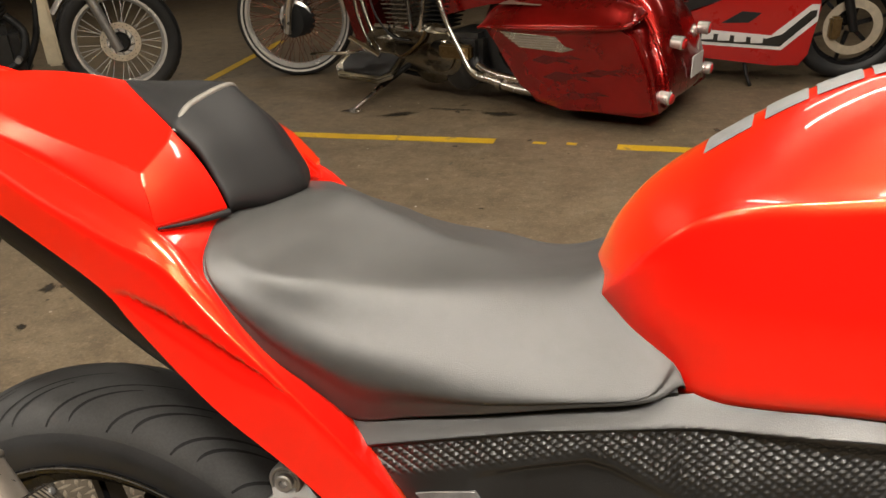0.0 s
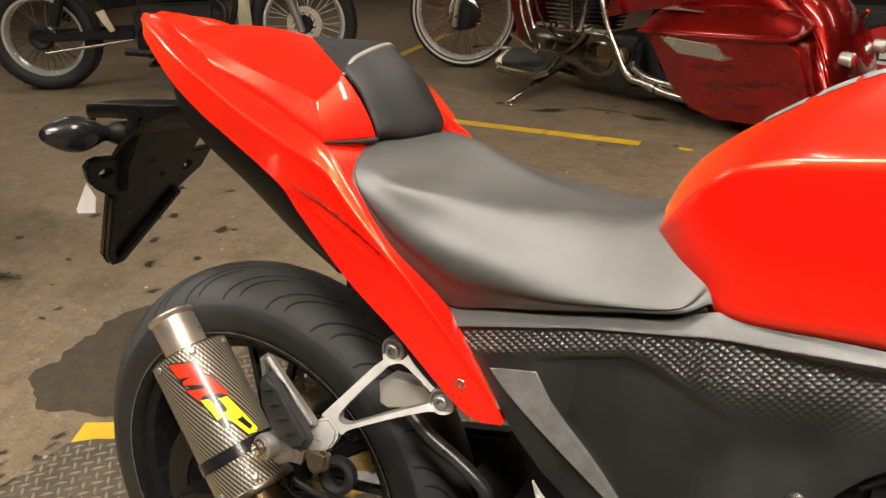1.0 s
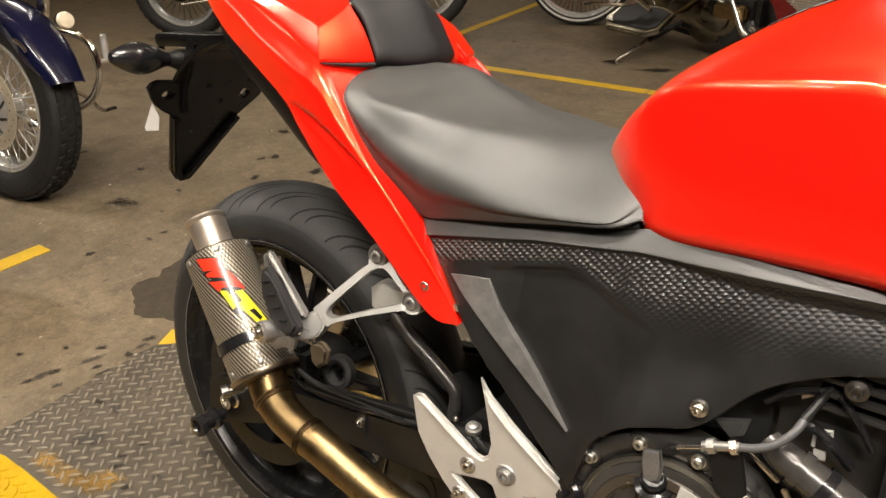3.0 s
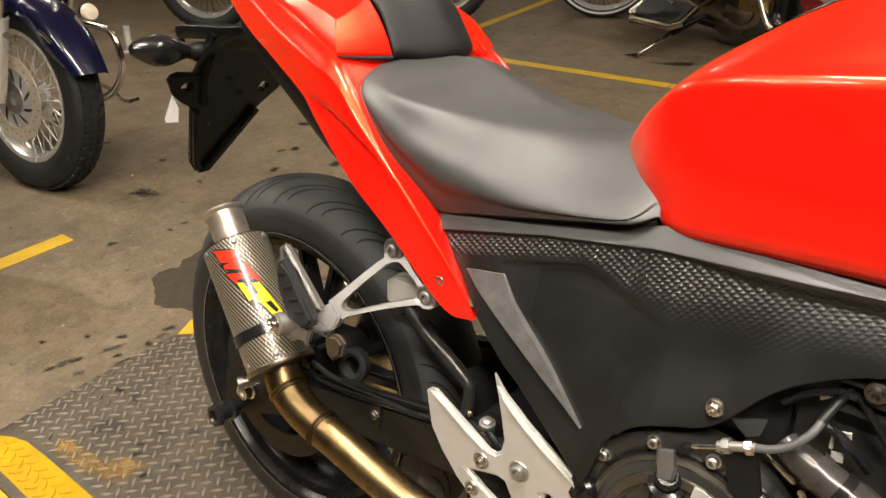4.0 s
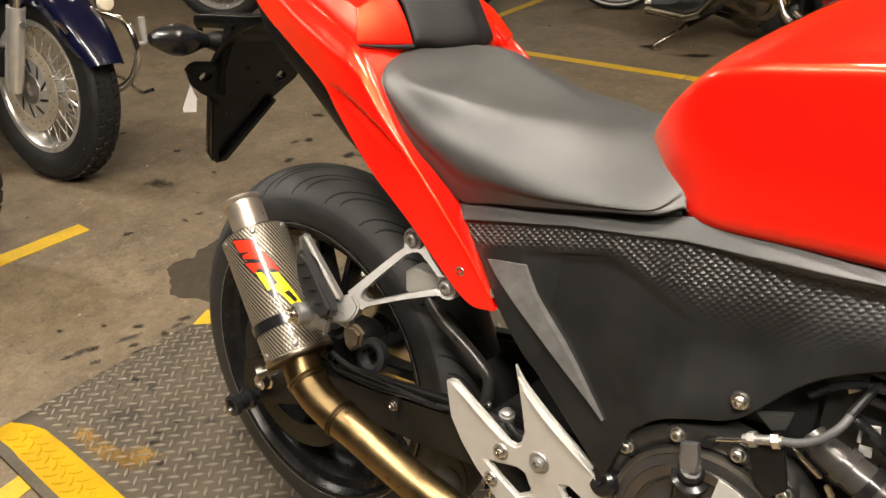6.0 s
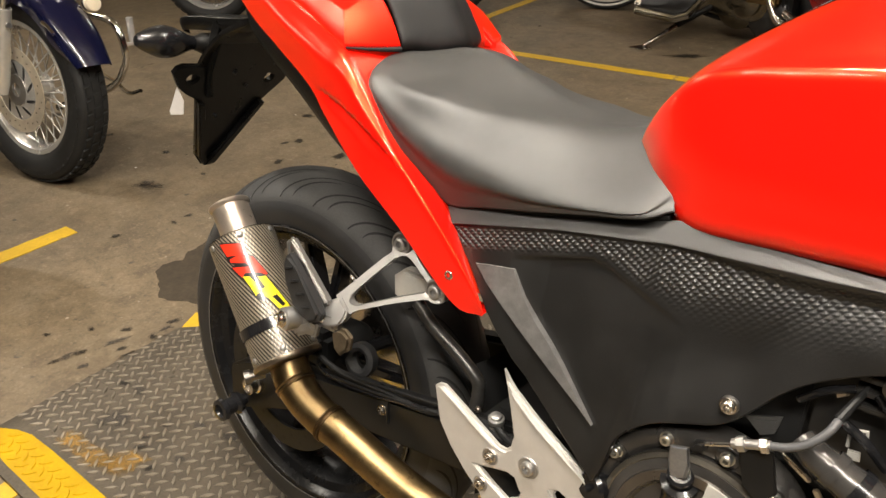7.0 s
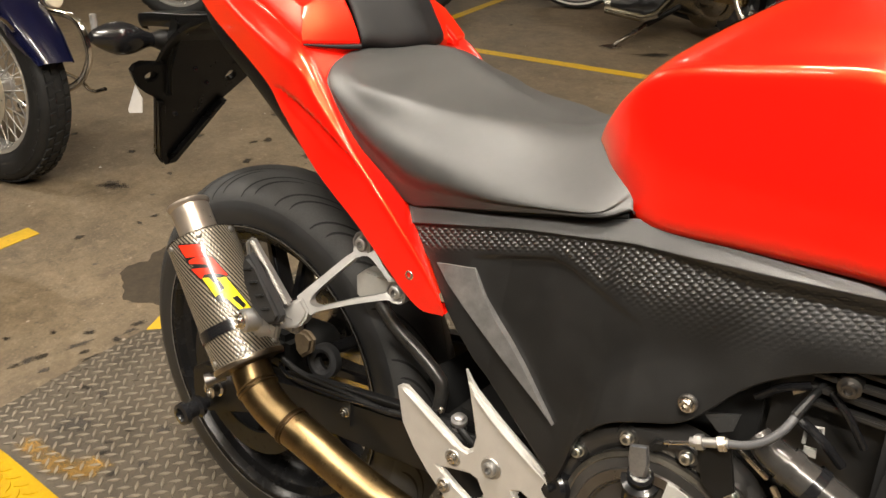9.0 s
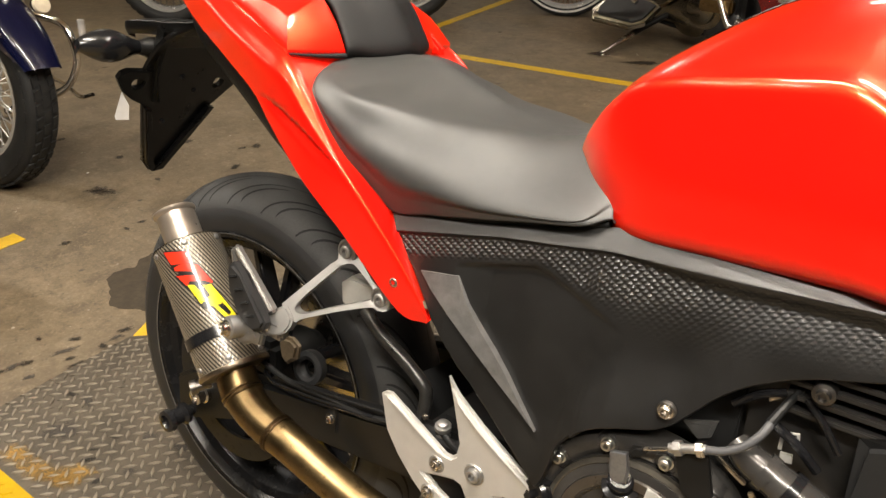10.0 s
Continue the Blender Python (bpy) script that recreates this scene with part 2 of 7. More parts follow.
# ---- setting ----
def floor_material():
    m = surface("concrete", (0.168, 0.126, 0.076), 0.58, vary=0.30, scale=2.2, fine=55, bump=0.25, depth=0.003, rough_vary=0.14)
    nt = m.node_tree
    b = nt.nodes["Principled BSDF"]
    old = b.inputs["Base Color"].links[0].from_socket
    tc = nt.nodes.new("ShaderNodeTexCoord")
    grime = node(nt, "ShaderNodeTexNoise", Scale=0.9, Detail=8.0, Roughness=0.65)
    spots = node(nt, "ShaderNodeTexNoise", Scale=13.0, Detail=4.0, Roughness=0.55)
    specks = node(nt, "ShaderNodeTexVoronoi", Scale=24.0)
    grit = node(nt, "ShaderNodeTexNoise", Scale=110.0, Detail=5.0, Roughness=0.75)
    mottle = node(nt, "ShaderNodeTexNoise", Scale=7.0, Detail=9.0, Roughness=0.72)
    chips = node(nt, "ShaderNodeTexVoronoi", Scale=9.0)
    pits = node(nt, "ShaderNodeTexNoise", Scale=42.0, Detail=7.0, Roughness=0.82)
    wear = node(nt, "ShaderNodeTexNoise", Scale=21.0, Detail=8.0, Roughness=0.8)
    for t in (grime, spots, specks, grit, mottle, chips, pits, wear):
        nt.links.new(tc.outputs["Object"], t.inputs["Vector"])
    stretch = node(nt, "ShaderNodeMapping", Rotation=(0, 0, 0.9), Scale=(1.4, 34.0, 1.0))
    nt.links.new(tc.outputs["Object"], stretch.inputs["Vector"])
    scrape = node(nt, "ShaderNodeTexNoise", Scale=1.6, Detail=5.0, Roughness=0.6)
    nt.links.new(stretch.outputs[0], scrape.inputs["Vector"])
    for source, lo, hi, shade, amount in ((mottle.outputs[0], 0.50, 0.64, (0.088, 0.062, 0.036, 1), 0.65), (mottle.outputs[0], 0.47, 0.33, (0.23, 0.188, 0.128, 1), 0.6), (scrape.outputs[0], 0.70, 0.76, (0.30, 0.26, 0.19, 1), 0.45), (chips.outputs[0], 0.05, 0.035, (0.50, 0.44, 0.36, 1), 0.7), (grime.outputs[0], 0.52, 0.70, (0.092, 0.072, 0.050, 1), 0.55), (wear.outputs[0], 0.53, 0.59, (0.100, 0.073, 0.043, 1), 0.5), (wear.outputs[0], 0.46, 0.40, (0.255, 0.200, 0.128, 1), 0.5), (pits.outputs[0], 0.60, 0.65, (0.055, 0.042, 0.028, 1), 0.6), (pits.outputs[0], 0.38, 0.33, (0.36, 0.29, 0.20, 1), 0.5), (spots.outputs[0], 0.69, 0.74, (0.035, 0.030, 0.024, 1), 0.8), (specks.outputs[0], 0.055, 0.03, (0.42, 0.37, 0.30, 1), 0.6), (grit.outputs[0], 0.52, 0.70, (0.06, 0.048, 0.034, 1), 0.6), (grit.outputs[0], 0.46, 0.30, (0.34, 0.28, 0.20, 1), 0.5)):
        cut = node(nt, "ShaderNodeMapRange", From_Min=lo, From_Max=hi, To_Max=amount)
        nt.links.new(source, cut.inputs["Value"])
        mix = nt.nodes.new("ShaderNodeMix")
        mix.data_type = "RGBA"
        nt.links.new(cut.outputs[0], mix.inputs[0])
        nt.links.new(old, mix.inputs[6])
        mix.inputs[7].default_value = shade
        old = mix.outputs[2]
    nt.links.new(old, b.inputs["Base Color"])
    return m


CONCRETE = floor_material()
WALL = surface("painted_block", (0.10, 0.095, 0.088), 0.8, vary=0.2, scale=1.5, fine=40, bump=0.3, depth=0.004)
CEIL = surface("ceiling_concrete", (0.44, 0.37, 0.25), 0.85, vary=0.2, scale=1.2, fine=30, bump=0.3, depth=0.004)
X0, X1, Y0, Y1, TOP = -9.0, 6.0, -5.0, 10.0, 3.1

floor = new("floor", finish(box((X0 - 0.2, Y0 - 0.2, -0.2), (X1 + 0.2, Y1 + 0.2, 0), 0), "floor", CONCRETE))
tagged(floor, "stained brown-grey concrete garage floor", "floor", kind="structure")
for name, lo, hi in (("wall_north", (X0, Y1, 0), (X1, Y1 + 0.2, TOP)), ("wall_south", (X0, Y0 - 0.2, 0), (X1, Y0, TOP)), ("wall_west", (X0 - 0.2, Y0 - 0.2, 0), (X0, Y1 + 0.2, TOP)), ("wall_east", (X1, Y0 - 0.2, 0), (X1 + 0.2, Y1 + 0.2, TOP))):
    tagged(new(name, finish(box(lo, hi, 0), name, WALL)), "plain painted garage wall", "wall", kind="structure")
tagged(new("ceiling", finish(box((X0 - 0.2, Y0 - 0.2, TOP), (X1 + 0.2, Y1 + 0.2, TOP + 0.2), 0), "ceiling", CEIL)), "plain grey garage ceiling", "ceiling", kind="structure")

# ---- ceiling battens ----
BATTEN_BODY = surface("batten_enamel", (0.7, 0.7, 0.68), 0.4, vary=0.05)
TUBE_GLOW = bpy.data.materials.new("lit_tube")
TUBE_GLOW.use_nodes = True
_b = TUBE_GLOW.node_tree.nodes["Principled BSDF"]
_b.inputs["Emission Color"].default_value = (*LAMP_COLOUR, 1)
_b.inputs["Emission Strength"].default_value = 9.0


def batten(x, y, turn, watts):
    m = pose(x, y, TOP - 0.45, 0, 0, turn)
    ob = thing("ceiling_light", m, "white fluorescent batten with two lit tubes", "ceiling light", "ceiling lights")
    part("housing", box((-0.62, -0.06, 0.03), (0.62, 0.06, 0.12), 0.006), BATTEN_BODY, ob)
    for s in (-0.5, 0.5):
        part("hanger_rod", tube([(s, 0, 0.11), (s, 0, 0.45)], 0.004, 8), BATTEN_BODY, ob)
    for s in (-0.035, 0.035):
        part("tube", tube([(-0.6, s, 0.015), (0.6, s, 0.015)], 0.013), TUBE_GLOW, ob)
    lamp = bpy.data.lights.new("tube_light", "AREA")
    lamp.shape, lamp.size, lamp.size_y, lamp.energy, lamp.color = "RECTANGLE", 1.2, 0.12, watts, LAMP_COLOUR
    lo = new("tube_light", lamp)
    lo.matrix_basis = pose(x, y, TOP - 0.46, 0, 0, turn)
    up = bpy.data.lights.new("tube_uplight", "AREA")
    up.shape, up.size, up.size_y, up.energy, up.color = "RECTANGLE", 1.2, 0.1, watts * 0.5, LAMP_COLOUR
    new("tube_uplight", up).matrix_basis = pose(x, y, TOP - 0.30, 180, 0, turn)
    return ob


# rows of battens along the hall, about 1.2 m apart
for x, y, turn, k in ((1.30, -1.40, 0, 1.35), (-0.75, -1.40, 0, 0.30), (0.45, -0.30, 0, 1.0), (1.40, 0.85, 0, 0.45), (0.75, 2.05, 0, 0.16), (0.75, 3.25, 0, 0.09), (-3.9, 2.30, 0, 0.20), (-3.6, -0.30, 0, 1.0), (-3.4, 5.4, 0, 0.25), (2.8, 4.4, 0, 0.12)):
    batten(x, y, turn, LAMP_WATTS * k)

# ---- floor tape ----
def tape_material():
    m = surface("yellow_floor_tape", (0.60, 0.375, 0.014), 0.55, vary=0.2, scale=9, fine=90, bump=0.25, depth=0.001, worn=(0.22, 0.17, 0.10), worn_at=0.60)
    return m


TAPE = tape_material()


def tape(x0, y0, x1, y1, w=0.07, label="worn yellow marking tape on the concrete floor"):
    """A strip of floor tape with a slightly ragged outline."""
    bm = bmesh.new()
    a, b = Vector((x0, y0)), Vector((x1, y1))
    t = (b - a).normalized()
    s = Vector((-t.y, t.x))
    n = max(3, int((b - a).length / 0.03))
    rows = []
    for i in range(n + 1):
        c = a + t * ((b - a).length * i / n)
        rag = [0.5 + 0.05 * noise.noise((c.x * 17, c.y * 17, k * 5.0)) for k in (0, 1)]
        rows.append([(*(c - s * w * rag[0]), 0.0005), (*(c - s * w * rag[0]), 0.0022), (*(c + s * w * rag[1]), 0.0022), (*(c + s * w * rag[1]), 0.0005)])
    add_grid(bm, rows)
    ob = new("floor_tape", finish(bm, "floor_tape", TAPE, 20))
    return tagged(ob, label, "floor marking", "floor tape", "structure")


tape(-2.05, 2.70, -0.045, 2.665)
tape(0.50, 2.63, 1.6, 2.58)
for x, w in ((0.13, 0.06), (0.28, 0.045)):
    tape(x, 2.66, x + w, 2.655, 0.03, "small torn scrap of yellow tape on the floor")
tape(-2.05, 2.70, -2.26, 5.2)
tape(-1.41, 0.195, -1.40, -0.9)
tape(-0.47, -0.405, -0.44, -0.62, 0.05)

# ---- diamond plate ----
TREAD = surface("worn_tread_plate", (0.098, 0.080, 0.058), 0.52, metal=0.4, vary=0.5, scale=7, fine=200, bump=0.2, depth=0.0006, rough_vary=0.12)
WORN_TOP = surface("bright_tread", (0.33, 0.285, 0.225), 0.42, metal=0.75, vary=0.5, scale=7, fine=220, bump=0.15, worn=(0.10, 0.085, 0.065), worn_at=0.54)
YELLOW = surface("yellow_plate_paint", (0.50, 0.305, 0.001), 0.55, spec=0.2, vary=0.22, scale=9, fine=150, bump=0.2, worn=(0.20, 0.13, 0.04), worn_at=0.66)
PLATE_Z = 0.0126
plate_thing = thing("tread_plate", pose(0, 0, 0), "worn steel diamond tread plate with yellow painted edge", "floor plate", kind="structure")
PX0, PX1, PY0, PY1 = -0.665, 2.6, -0.41, 0.55
bm = bmesh.new()
add_grid(bm, [[(x, y, z) for y in (PY0, far)] for x, z, far in ((PX0, 0.001, 0.076), (PX0 + 0.06, PLATE_Z, 0.104), (-0.55, PLATE_Z, 0.130), (-0.549, PLATE_Z, PY1), (PX1, PLATE_Z, PY1))])
add_grid(bm, [[(PX0 + 0.06, PY0, PLATE_Z), (PX0 + 0.06, PY0, 0.0)], [(PX1, PY0, PLATE_Z), (PX1, PY0, 0.0)]])
part("deck", bm, TREAD, plate_thing)


def lozenge_field(x0, x1, y0, y1, pitch, lift, near=None):
    """Raised lens-shaped treads, turned this way and that."""
    verts, faces = [], []
    prof = ((-1.0, 0.0), (-0.45, 0.8), (0.0, 1.0), (0.45, 0.8), (1.0, 0.0))
    for i, a in enumerate(np.arange(x0, x1, pitch)):
        for b in np.arange(y0 + pitch * (i % 2), y1, 2 * pitch):
            if a < -0.54 and b > 0.066 + 0.465 * (a - PX0):
                continue  # the plate's far corner is cut off
            turn = radians(-43 if i % 2 else 47)
            c, s = math.cos(turn), math.sin(turn)
            z = 0.001 + (PLATE_Z - 0.001) * min(1, max(0, (a - PX0) / 0.06)) + lift
            if near is not None and -0.48 < a < -0.10 and b < -0.02:
                near.append((a, b, z, math.degrees(turn)))
                continue
            k = len(verts)
            ring = [(u * 0.0150, v * 0.0040) for u, v in prof] + [(u * 0.0150, -v * 0.0040) for u, v in prof[-2:0:-1]]
            for u, v in ring:
                verts.append((a + c * u - s * v, b + s * u + c * v, z - 0.0004))
            for u, v in ring:
                verts.append((a + 0.72 * (c * u - s * v), b + 0.72 * (s * u + c * v), z + 0.0019))
            n = len(ring)
            for q in range(n):
                faces.append((k + q, k + (q + 1) % n, k + n + (q + 1) % n, k + n + q))
            faces.append(tuple(range(k + n, k + 2 * n)))
    me = bpy.data.meshes.new("treads")
    me.from_pydata(verts, [], faces)
    return me


NEAR = []
me = lozenge_field(PX0 + 0.012, PX1, -0.3034, 0.5, 0.0157, 0.0, NEAR)
me.materials.append(WORN_TOP)
ob = new("treads", me)
ob.parent = plate_thing
tagged(ob, kind="stuff")
bm = bmesh.new()
rows = []
for x in [PX0 + 0.003, PX0 + 0.03, PX0 + 0.062, PX0 + 0.10, PX0 + 0.145] + list(np.linspace(-0.50, PX1, 40)):
    z = 0.0016 + (PLATE_Z - 0.001) * min(1, (x - PX0) / 0.06)
    top = float(np.interp(x, [-0.661, -0.627, -0.567, -0.46], [-0.354, -0.341, -0.3235, -0.3205])) + 0.0015 * noise.noise((x * 23, 0, 0))
    low = -0.392 + 0.004 * noise.noise((x * 17, 3, 0))
    rows.append([(x, low, z), (x, low * 0.66 + top * 0.34, z + 0.0003), (x, low * 0.34 + top * 0.66, z + 0.0003), (x, top, z)])
add_grid(bm, rows)
part("painted_edge", bm, YELLOW, plate_thing, "yellow painted edge strip")
me = lozenge_field(PX0 + 0.075, PX1, -0.376, -0.330, 0.0157, 0.0010)
me.materials.append(YELLOW)
ob = new("painted_treads", me)
ob.parent = plate_thing
tagged(ob, kind="stuff")
tape(-0.672, 0.110, -0.46, 0.208, 0.066, "yellow tape beside the tread plate")

# ---- red motorcycle ----
BIKE = pose(0.042, -0.103, PLATE_Z, -10, 0, 0)
bike = thing("motorcycle", BIKE, "red sport motorcycle with black seat and carbon muffler", "motorcycle")
AXLE = (0, 0, 0.30)

# rear wheel
WHEEL_BLACK = surface("wheel_enamel", (0.008, 0.008, 0.0085), 0.26, vary=0.3, scale=40, fine=500, bump=0.1, spec=0.22)
wheel = new("rear_wheel")
wheel.parent = bike
half = [(0.060, 0.216), (0.0625, 0.226), (0.0645, 0.240), (0.063, 0.251), (0.0545, 0.267), (0.040, 0.282), (0.022, 0.2925), (0, 0.296)]
prof = spline([(-d, r) for d, r in half] + [(d, r) for d, r in reversed(half[:-1])], 4)
part("tyre", lathe([(d, r) for d, r in prof], AXLE, (0, 1, 0), 120), RUBBER, wheel, "black road tyre with curved grooves")


DUSTY = surface("dusty_tread_rubber", (0.040, 0.0395, 0.039), 0.60, vary=0.35, scale=14, fine=420, bump=0.3, depth=0.0008, rough_vary=0.12)
band = [(d, r + 0.0009) for d, r in prof if abs(d) < 0.0600 and r > 0.25]
part("tread_band", lathe([(band[0][0] - 0.0012, band[0][1] - 0.0035)] + band + [(band[-1][0] + 0.0012, band[-1][1] - 0.0035)], AXLE, (0, 1, 0), 120), DUSTY, wheel, "dusty worn tread")


def tread_radius(y):
    return float(np.interp(y, [d for d, _ in prof], [r for _, r in prof]))


for side in (-1, 1):
    for y_a, y_b, sweep, start in ((0.008, 0.062, 0.44, 0.0), (0.024, 0.056, 0.22, 0.12)):
        bm = bmesh.new()
        rows = []
        for i in range(15):
            f = i / 14
            y = side * (y_a + (y_b - y_a) * f)
            a = start + sweep * (1 - (1 - f) ** 1.8) + (0.13 if side > 0 else 0)
            w = 0.0026 * math.sin(math.pi * min(1, f * 0.9 + 0.1)) ** 0.7 + 0.0003
            r = tread_radius(y) + 0.0017
            rows.append([(math.cos(a + d / r) * r, y, math.sin(a + d / r) * r) for d in (-w, w)])
        add_grid(bm, rows)
        sipe = finish(bm, "tread_groove", GROOVE)
        for k in range(24):
            shared("tread_groove", sipe, wheel, Matrix.Translation(AXLE) @ Matrix.Rotation(-2 * math.pi * k / 24, 4, "Y"))
# grey ring that paints a thin highlight along the rim's edge
part("hairline", lathe([(-0.0646, 0.2196), (-0.0652, 0.2205), (-0.0650, 0.2214)], AXLE, (0, 1, 0), 120), LIT_GREY, wheel, "thin grey line painted as the rim edge's highlight")
rim = [(-0.062, 0.214), (-0.064, 0.222), (-0.058, 0.2225), (-0.054, 0.212), (-0.045, 0.196), (-0.02, 0.186), (0.02, 0.186), (0.045, 0.196), (0.054, 0.212), (0.058, 0.2225), (0.064, 0.222), (0.062, 0.214), (0.045, 0.203), (0.0, 0.196), (-0.045, 0.203)]
part("rim", lathe(rim, AXLE, (0, 1, 0), 96, closed=True), WHEEL_BLACK, wheel, "black painted rim")
for k in range(5):
    for off in (-0.20, 0.20):
        a = 2 * math.pi * k / 5 + 0.35
        p = (0.035 * math.cos(a), 0, 0.30 + 0.035 * math.sin(a))
        q = (0.192 * math.cos(a + off), 0, 0.30 + 0.192 * math.sin(a + off))
        part("spoke", beam(p, q, 0.034, 0.020, 0.026, 0.015, (-math.sin(a), 0, math.cos(a)), 0.004), GLOSSY, wheel)
part("hub", lathe([(-0.075, 0.012), (-0.075, 0.03), (-0.05, 0.045), (0.05, 0.045), (0.075, 0.03), (0.075, 0.012)], AXLE, (0, 1, 0), 32), BLACK_METAL, wheel)
bm = lathe([(-0.088, 0.085), (-0.093, 0.085), (-0.093, 0.118), (-0.088, 0.118)], AXLE, (0, 1, 0), 72, closed=True)
DISC = surface("brake_disc", (0.010, 0.010, 0.010), 0.45, vary=0.2, scale=60, spec=0.3)
part("brake_disc", bm, DISC, wheel, "drilled brake disc with gold carrier")
HOLE = finish(lathe([(-0.0934, 0.0035), (-0.0936, 0)], (0, 0, 0), (0, 1, 0), 10), "disc_hole", DARK)
for k in range(36):
    a = 2 * math.pi * k / 36
    r = 0.096 + 0.011 * (k % 2)
    shared("disc_hole", HOLE, wheel, Matrix.Translation((r * math.cos(a), 0, 0.3 + r * math.sin(a))))
bm = bmesh.new()
ring = []
for k in range(164):
    a = 2 * math.pi * k / 164
    r = 0.100 + (0.004 if k % 4 in (1, 2) else -0.002)
    ring.append((r * math.cos(a), r * math.sin(a)))
plate(ring, 0.086, 0.092, lambda u, v, d: (u, d, 0.3 + v), bevel=0, bm=bm)
part("sprocket", bm, STEEL, wheel)

# swingarm
swing = part("swingarm", beam((0.46, -0.112, 0.385), (0.06, -0.122, 0.335), 0.036, 0.085, 0.032, 0.062, bevel=0.012), ENAMEL, bike, "black steel swingarm")
part("axle_plate", plate([(0.08, 0.37), (-0.03, 0.335), (-0.06, 0.315), (-0.06, 0.265), (-0.03, 0.255), (0.08, 0.30)], -0.142, -0.102, lambda u, v, d: (u, d, v), bevel=0.004), ENAMEL, swing)
part("left_arm", beam((0.46, 0.112, 0.385), (-0.05, 0.122, 0.295), 0.036, 0.085, 0.032, 0.05, bevel=0.008), BLACK_METAL, swing)
part("axle_nut", lathe([(-0.142, 0.014), (-0.148, 0.014), (-0.15, 0.0115), (-0.160, 0.0112), (-0.161, 0.009), (-0.161, 0.006), (-0.158, 0.0055), (-0.158, 0)], (0.003, 0, 0.312), (0, 1, 0), 24), STEEL, swing)
spool = part("spool", lathe([(0, 0.008), (0.012, 0.008), (0.014, 0.0155), (0.020, 0.0165), (0.024, 0.012), (0.036, 0.012), (0.040, 0.0165), (0.047, 0.0155), (0.048, 0.010), (0.042, 0.0075), (0.042, 0)], (-0.029, -0.138, 0.270), (0, -1, 0), 28), GLOSSY, swing, "black stand bobbin")
part("hose_clip", box((0.226, -0.137, 0.352), (0.244, -0.128, 0.405), 0.002), BLACK_METAL, swing)
shared("bolt", BOLT, swing, pose(0.234, -0.136, 0.371))
part("brake_hose", tube([(0.05, -0.135, 0.40), (0.10, -0.137, 0.405), (0.16, -0.138, 0.394), (0.235, -0.136, 0.397), (0.30, -0.136, 0.40), (0.36, -0.125, 0.42)], 0.004, 10, 6), BLACK_METAL, swing)
caliper = part("brake_caliper", box((0.055, -0.135, 0.375), (0.125, -0.085, 0.425), 0.010), BLACK_METAL, swing, "black rear brake caliper")
part("caliper_bracket", plate([(0.128, 0.428), (0.136, 0.440), (0.150, 0.442), (0.162, 0.434), (0.159, 0.416), (0.142, 0.402), (0.132, 0.410)], -0.124, -0.112, lambda u, v, d: (u, d, v), bevel=0.004), surface("beige_cast", (0.13, 0.098, 0.062), 0.5, vary=0.4, scale=60), swing, "beige cast bracket")
part("rubber_ring", lathe([(-0.012, 0.012), (-0.014, 0.018), (-0.008, 0.023), (0.004, 0.023), (0.006, 0.017), (0.004, 0.012)], (0.158, -0.098, 0.394), (0.1, -1, 0.2), 28), RUBBER, swing)

# tank: half width, crest and crease height of each section
TANK = [(0.460, 0.025, 0.735, 0.716), (0.470, 0.060, 0.752, 0.730), (0.483, 0.088, 0.782, 0.753), (0.504, 0.108, 0.809, 0.784), (0.533, 0.121, 0.833, 0.8105), (0.567, 0.128, 0.857, 0.8215), (0.605, 0.133, 0.880, 0.8265), (0.65, 0.138, 0.899, 0.8320), (0.69, 0.141, 0.906, 0.8340), (0.72, 0.143, 0.909, 0.820), (0.76, 0.150, 0.910, 0.795), (0.90, 0.150, 0.885, 0.770), (1.0, 0.12, 0.83, 0.745)]


def tank_section(x, w, z, ridge):
    """Upright side with a small lip, a tight crease at the shoulder and a domed top."""
    b = float(np.interp(x, [0.52, 0.56, 0.62, 0.70], [0.686, 0.689, 0.694, 0.698]))
    lean = 0.032 * max(0.0, 1 - (x - 0.46) / 0.22)
    h = ridge - b
    wc = w * 0.955
    dome = z - ridge
    side = spline([(x + lean + 0.004, -w * 0.80, b - 0.012), (x + lean, -w * 0.965, b + 0.001), (x + 0.85 * lean, -w, b + 0.22 * h), (x + 0.5 * lean, -w * 1.015, b + 0.55 * h), (x + 0.15 * lean, -w * 0.985, b + 0.94 * h)], 6)
    over = [Vector((x, -wc * u, ridge + dome * (1 - u ** 1.8))) for u in np.linspace(0.975, 0, 14)]
    a, c, d = Vector(side[-1]), Vector((x + 0.05 * lean, -wc * 1.012, ridge + 0.002)), over[0]
    bend = [a * (1 - t) ** 2 + c * 2 * t * (1 - t) + d * t * t for t in np.linspace(0, 1, 8)[1:-1]]
    return both_sides([tuple(p) for p in list(side) + bend + over])


bm = bmesh.new()
add_grid(bm, spline([tank_section(*t) for t in TANK], 8))
tank = part("tank", bm, RED, bike, "glossy red fuel tank with creased shoulders", 50)

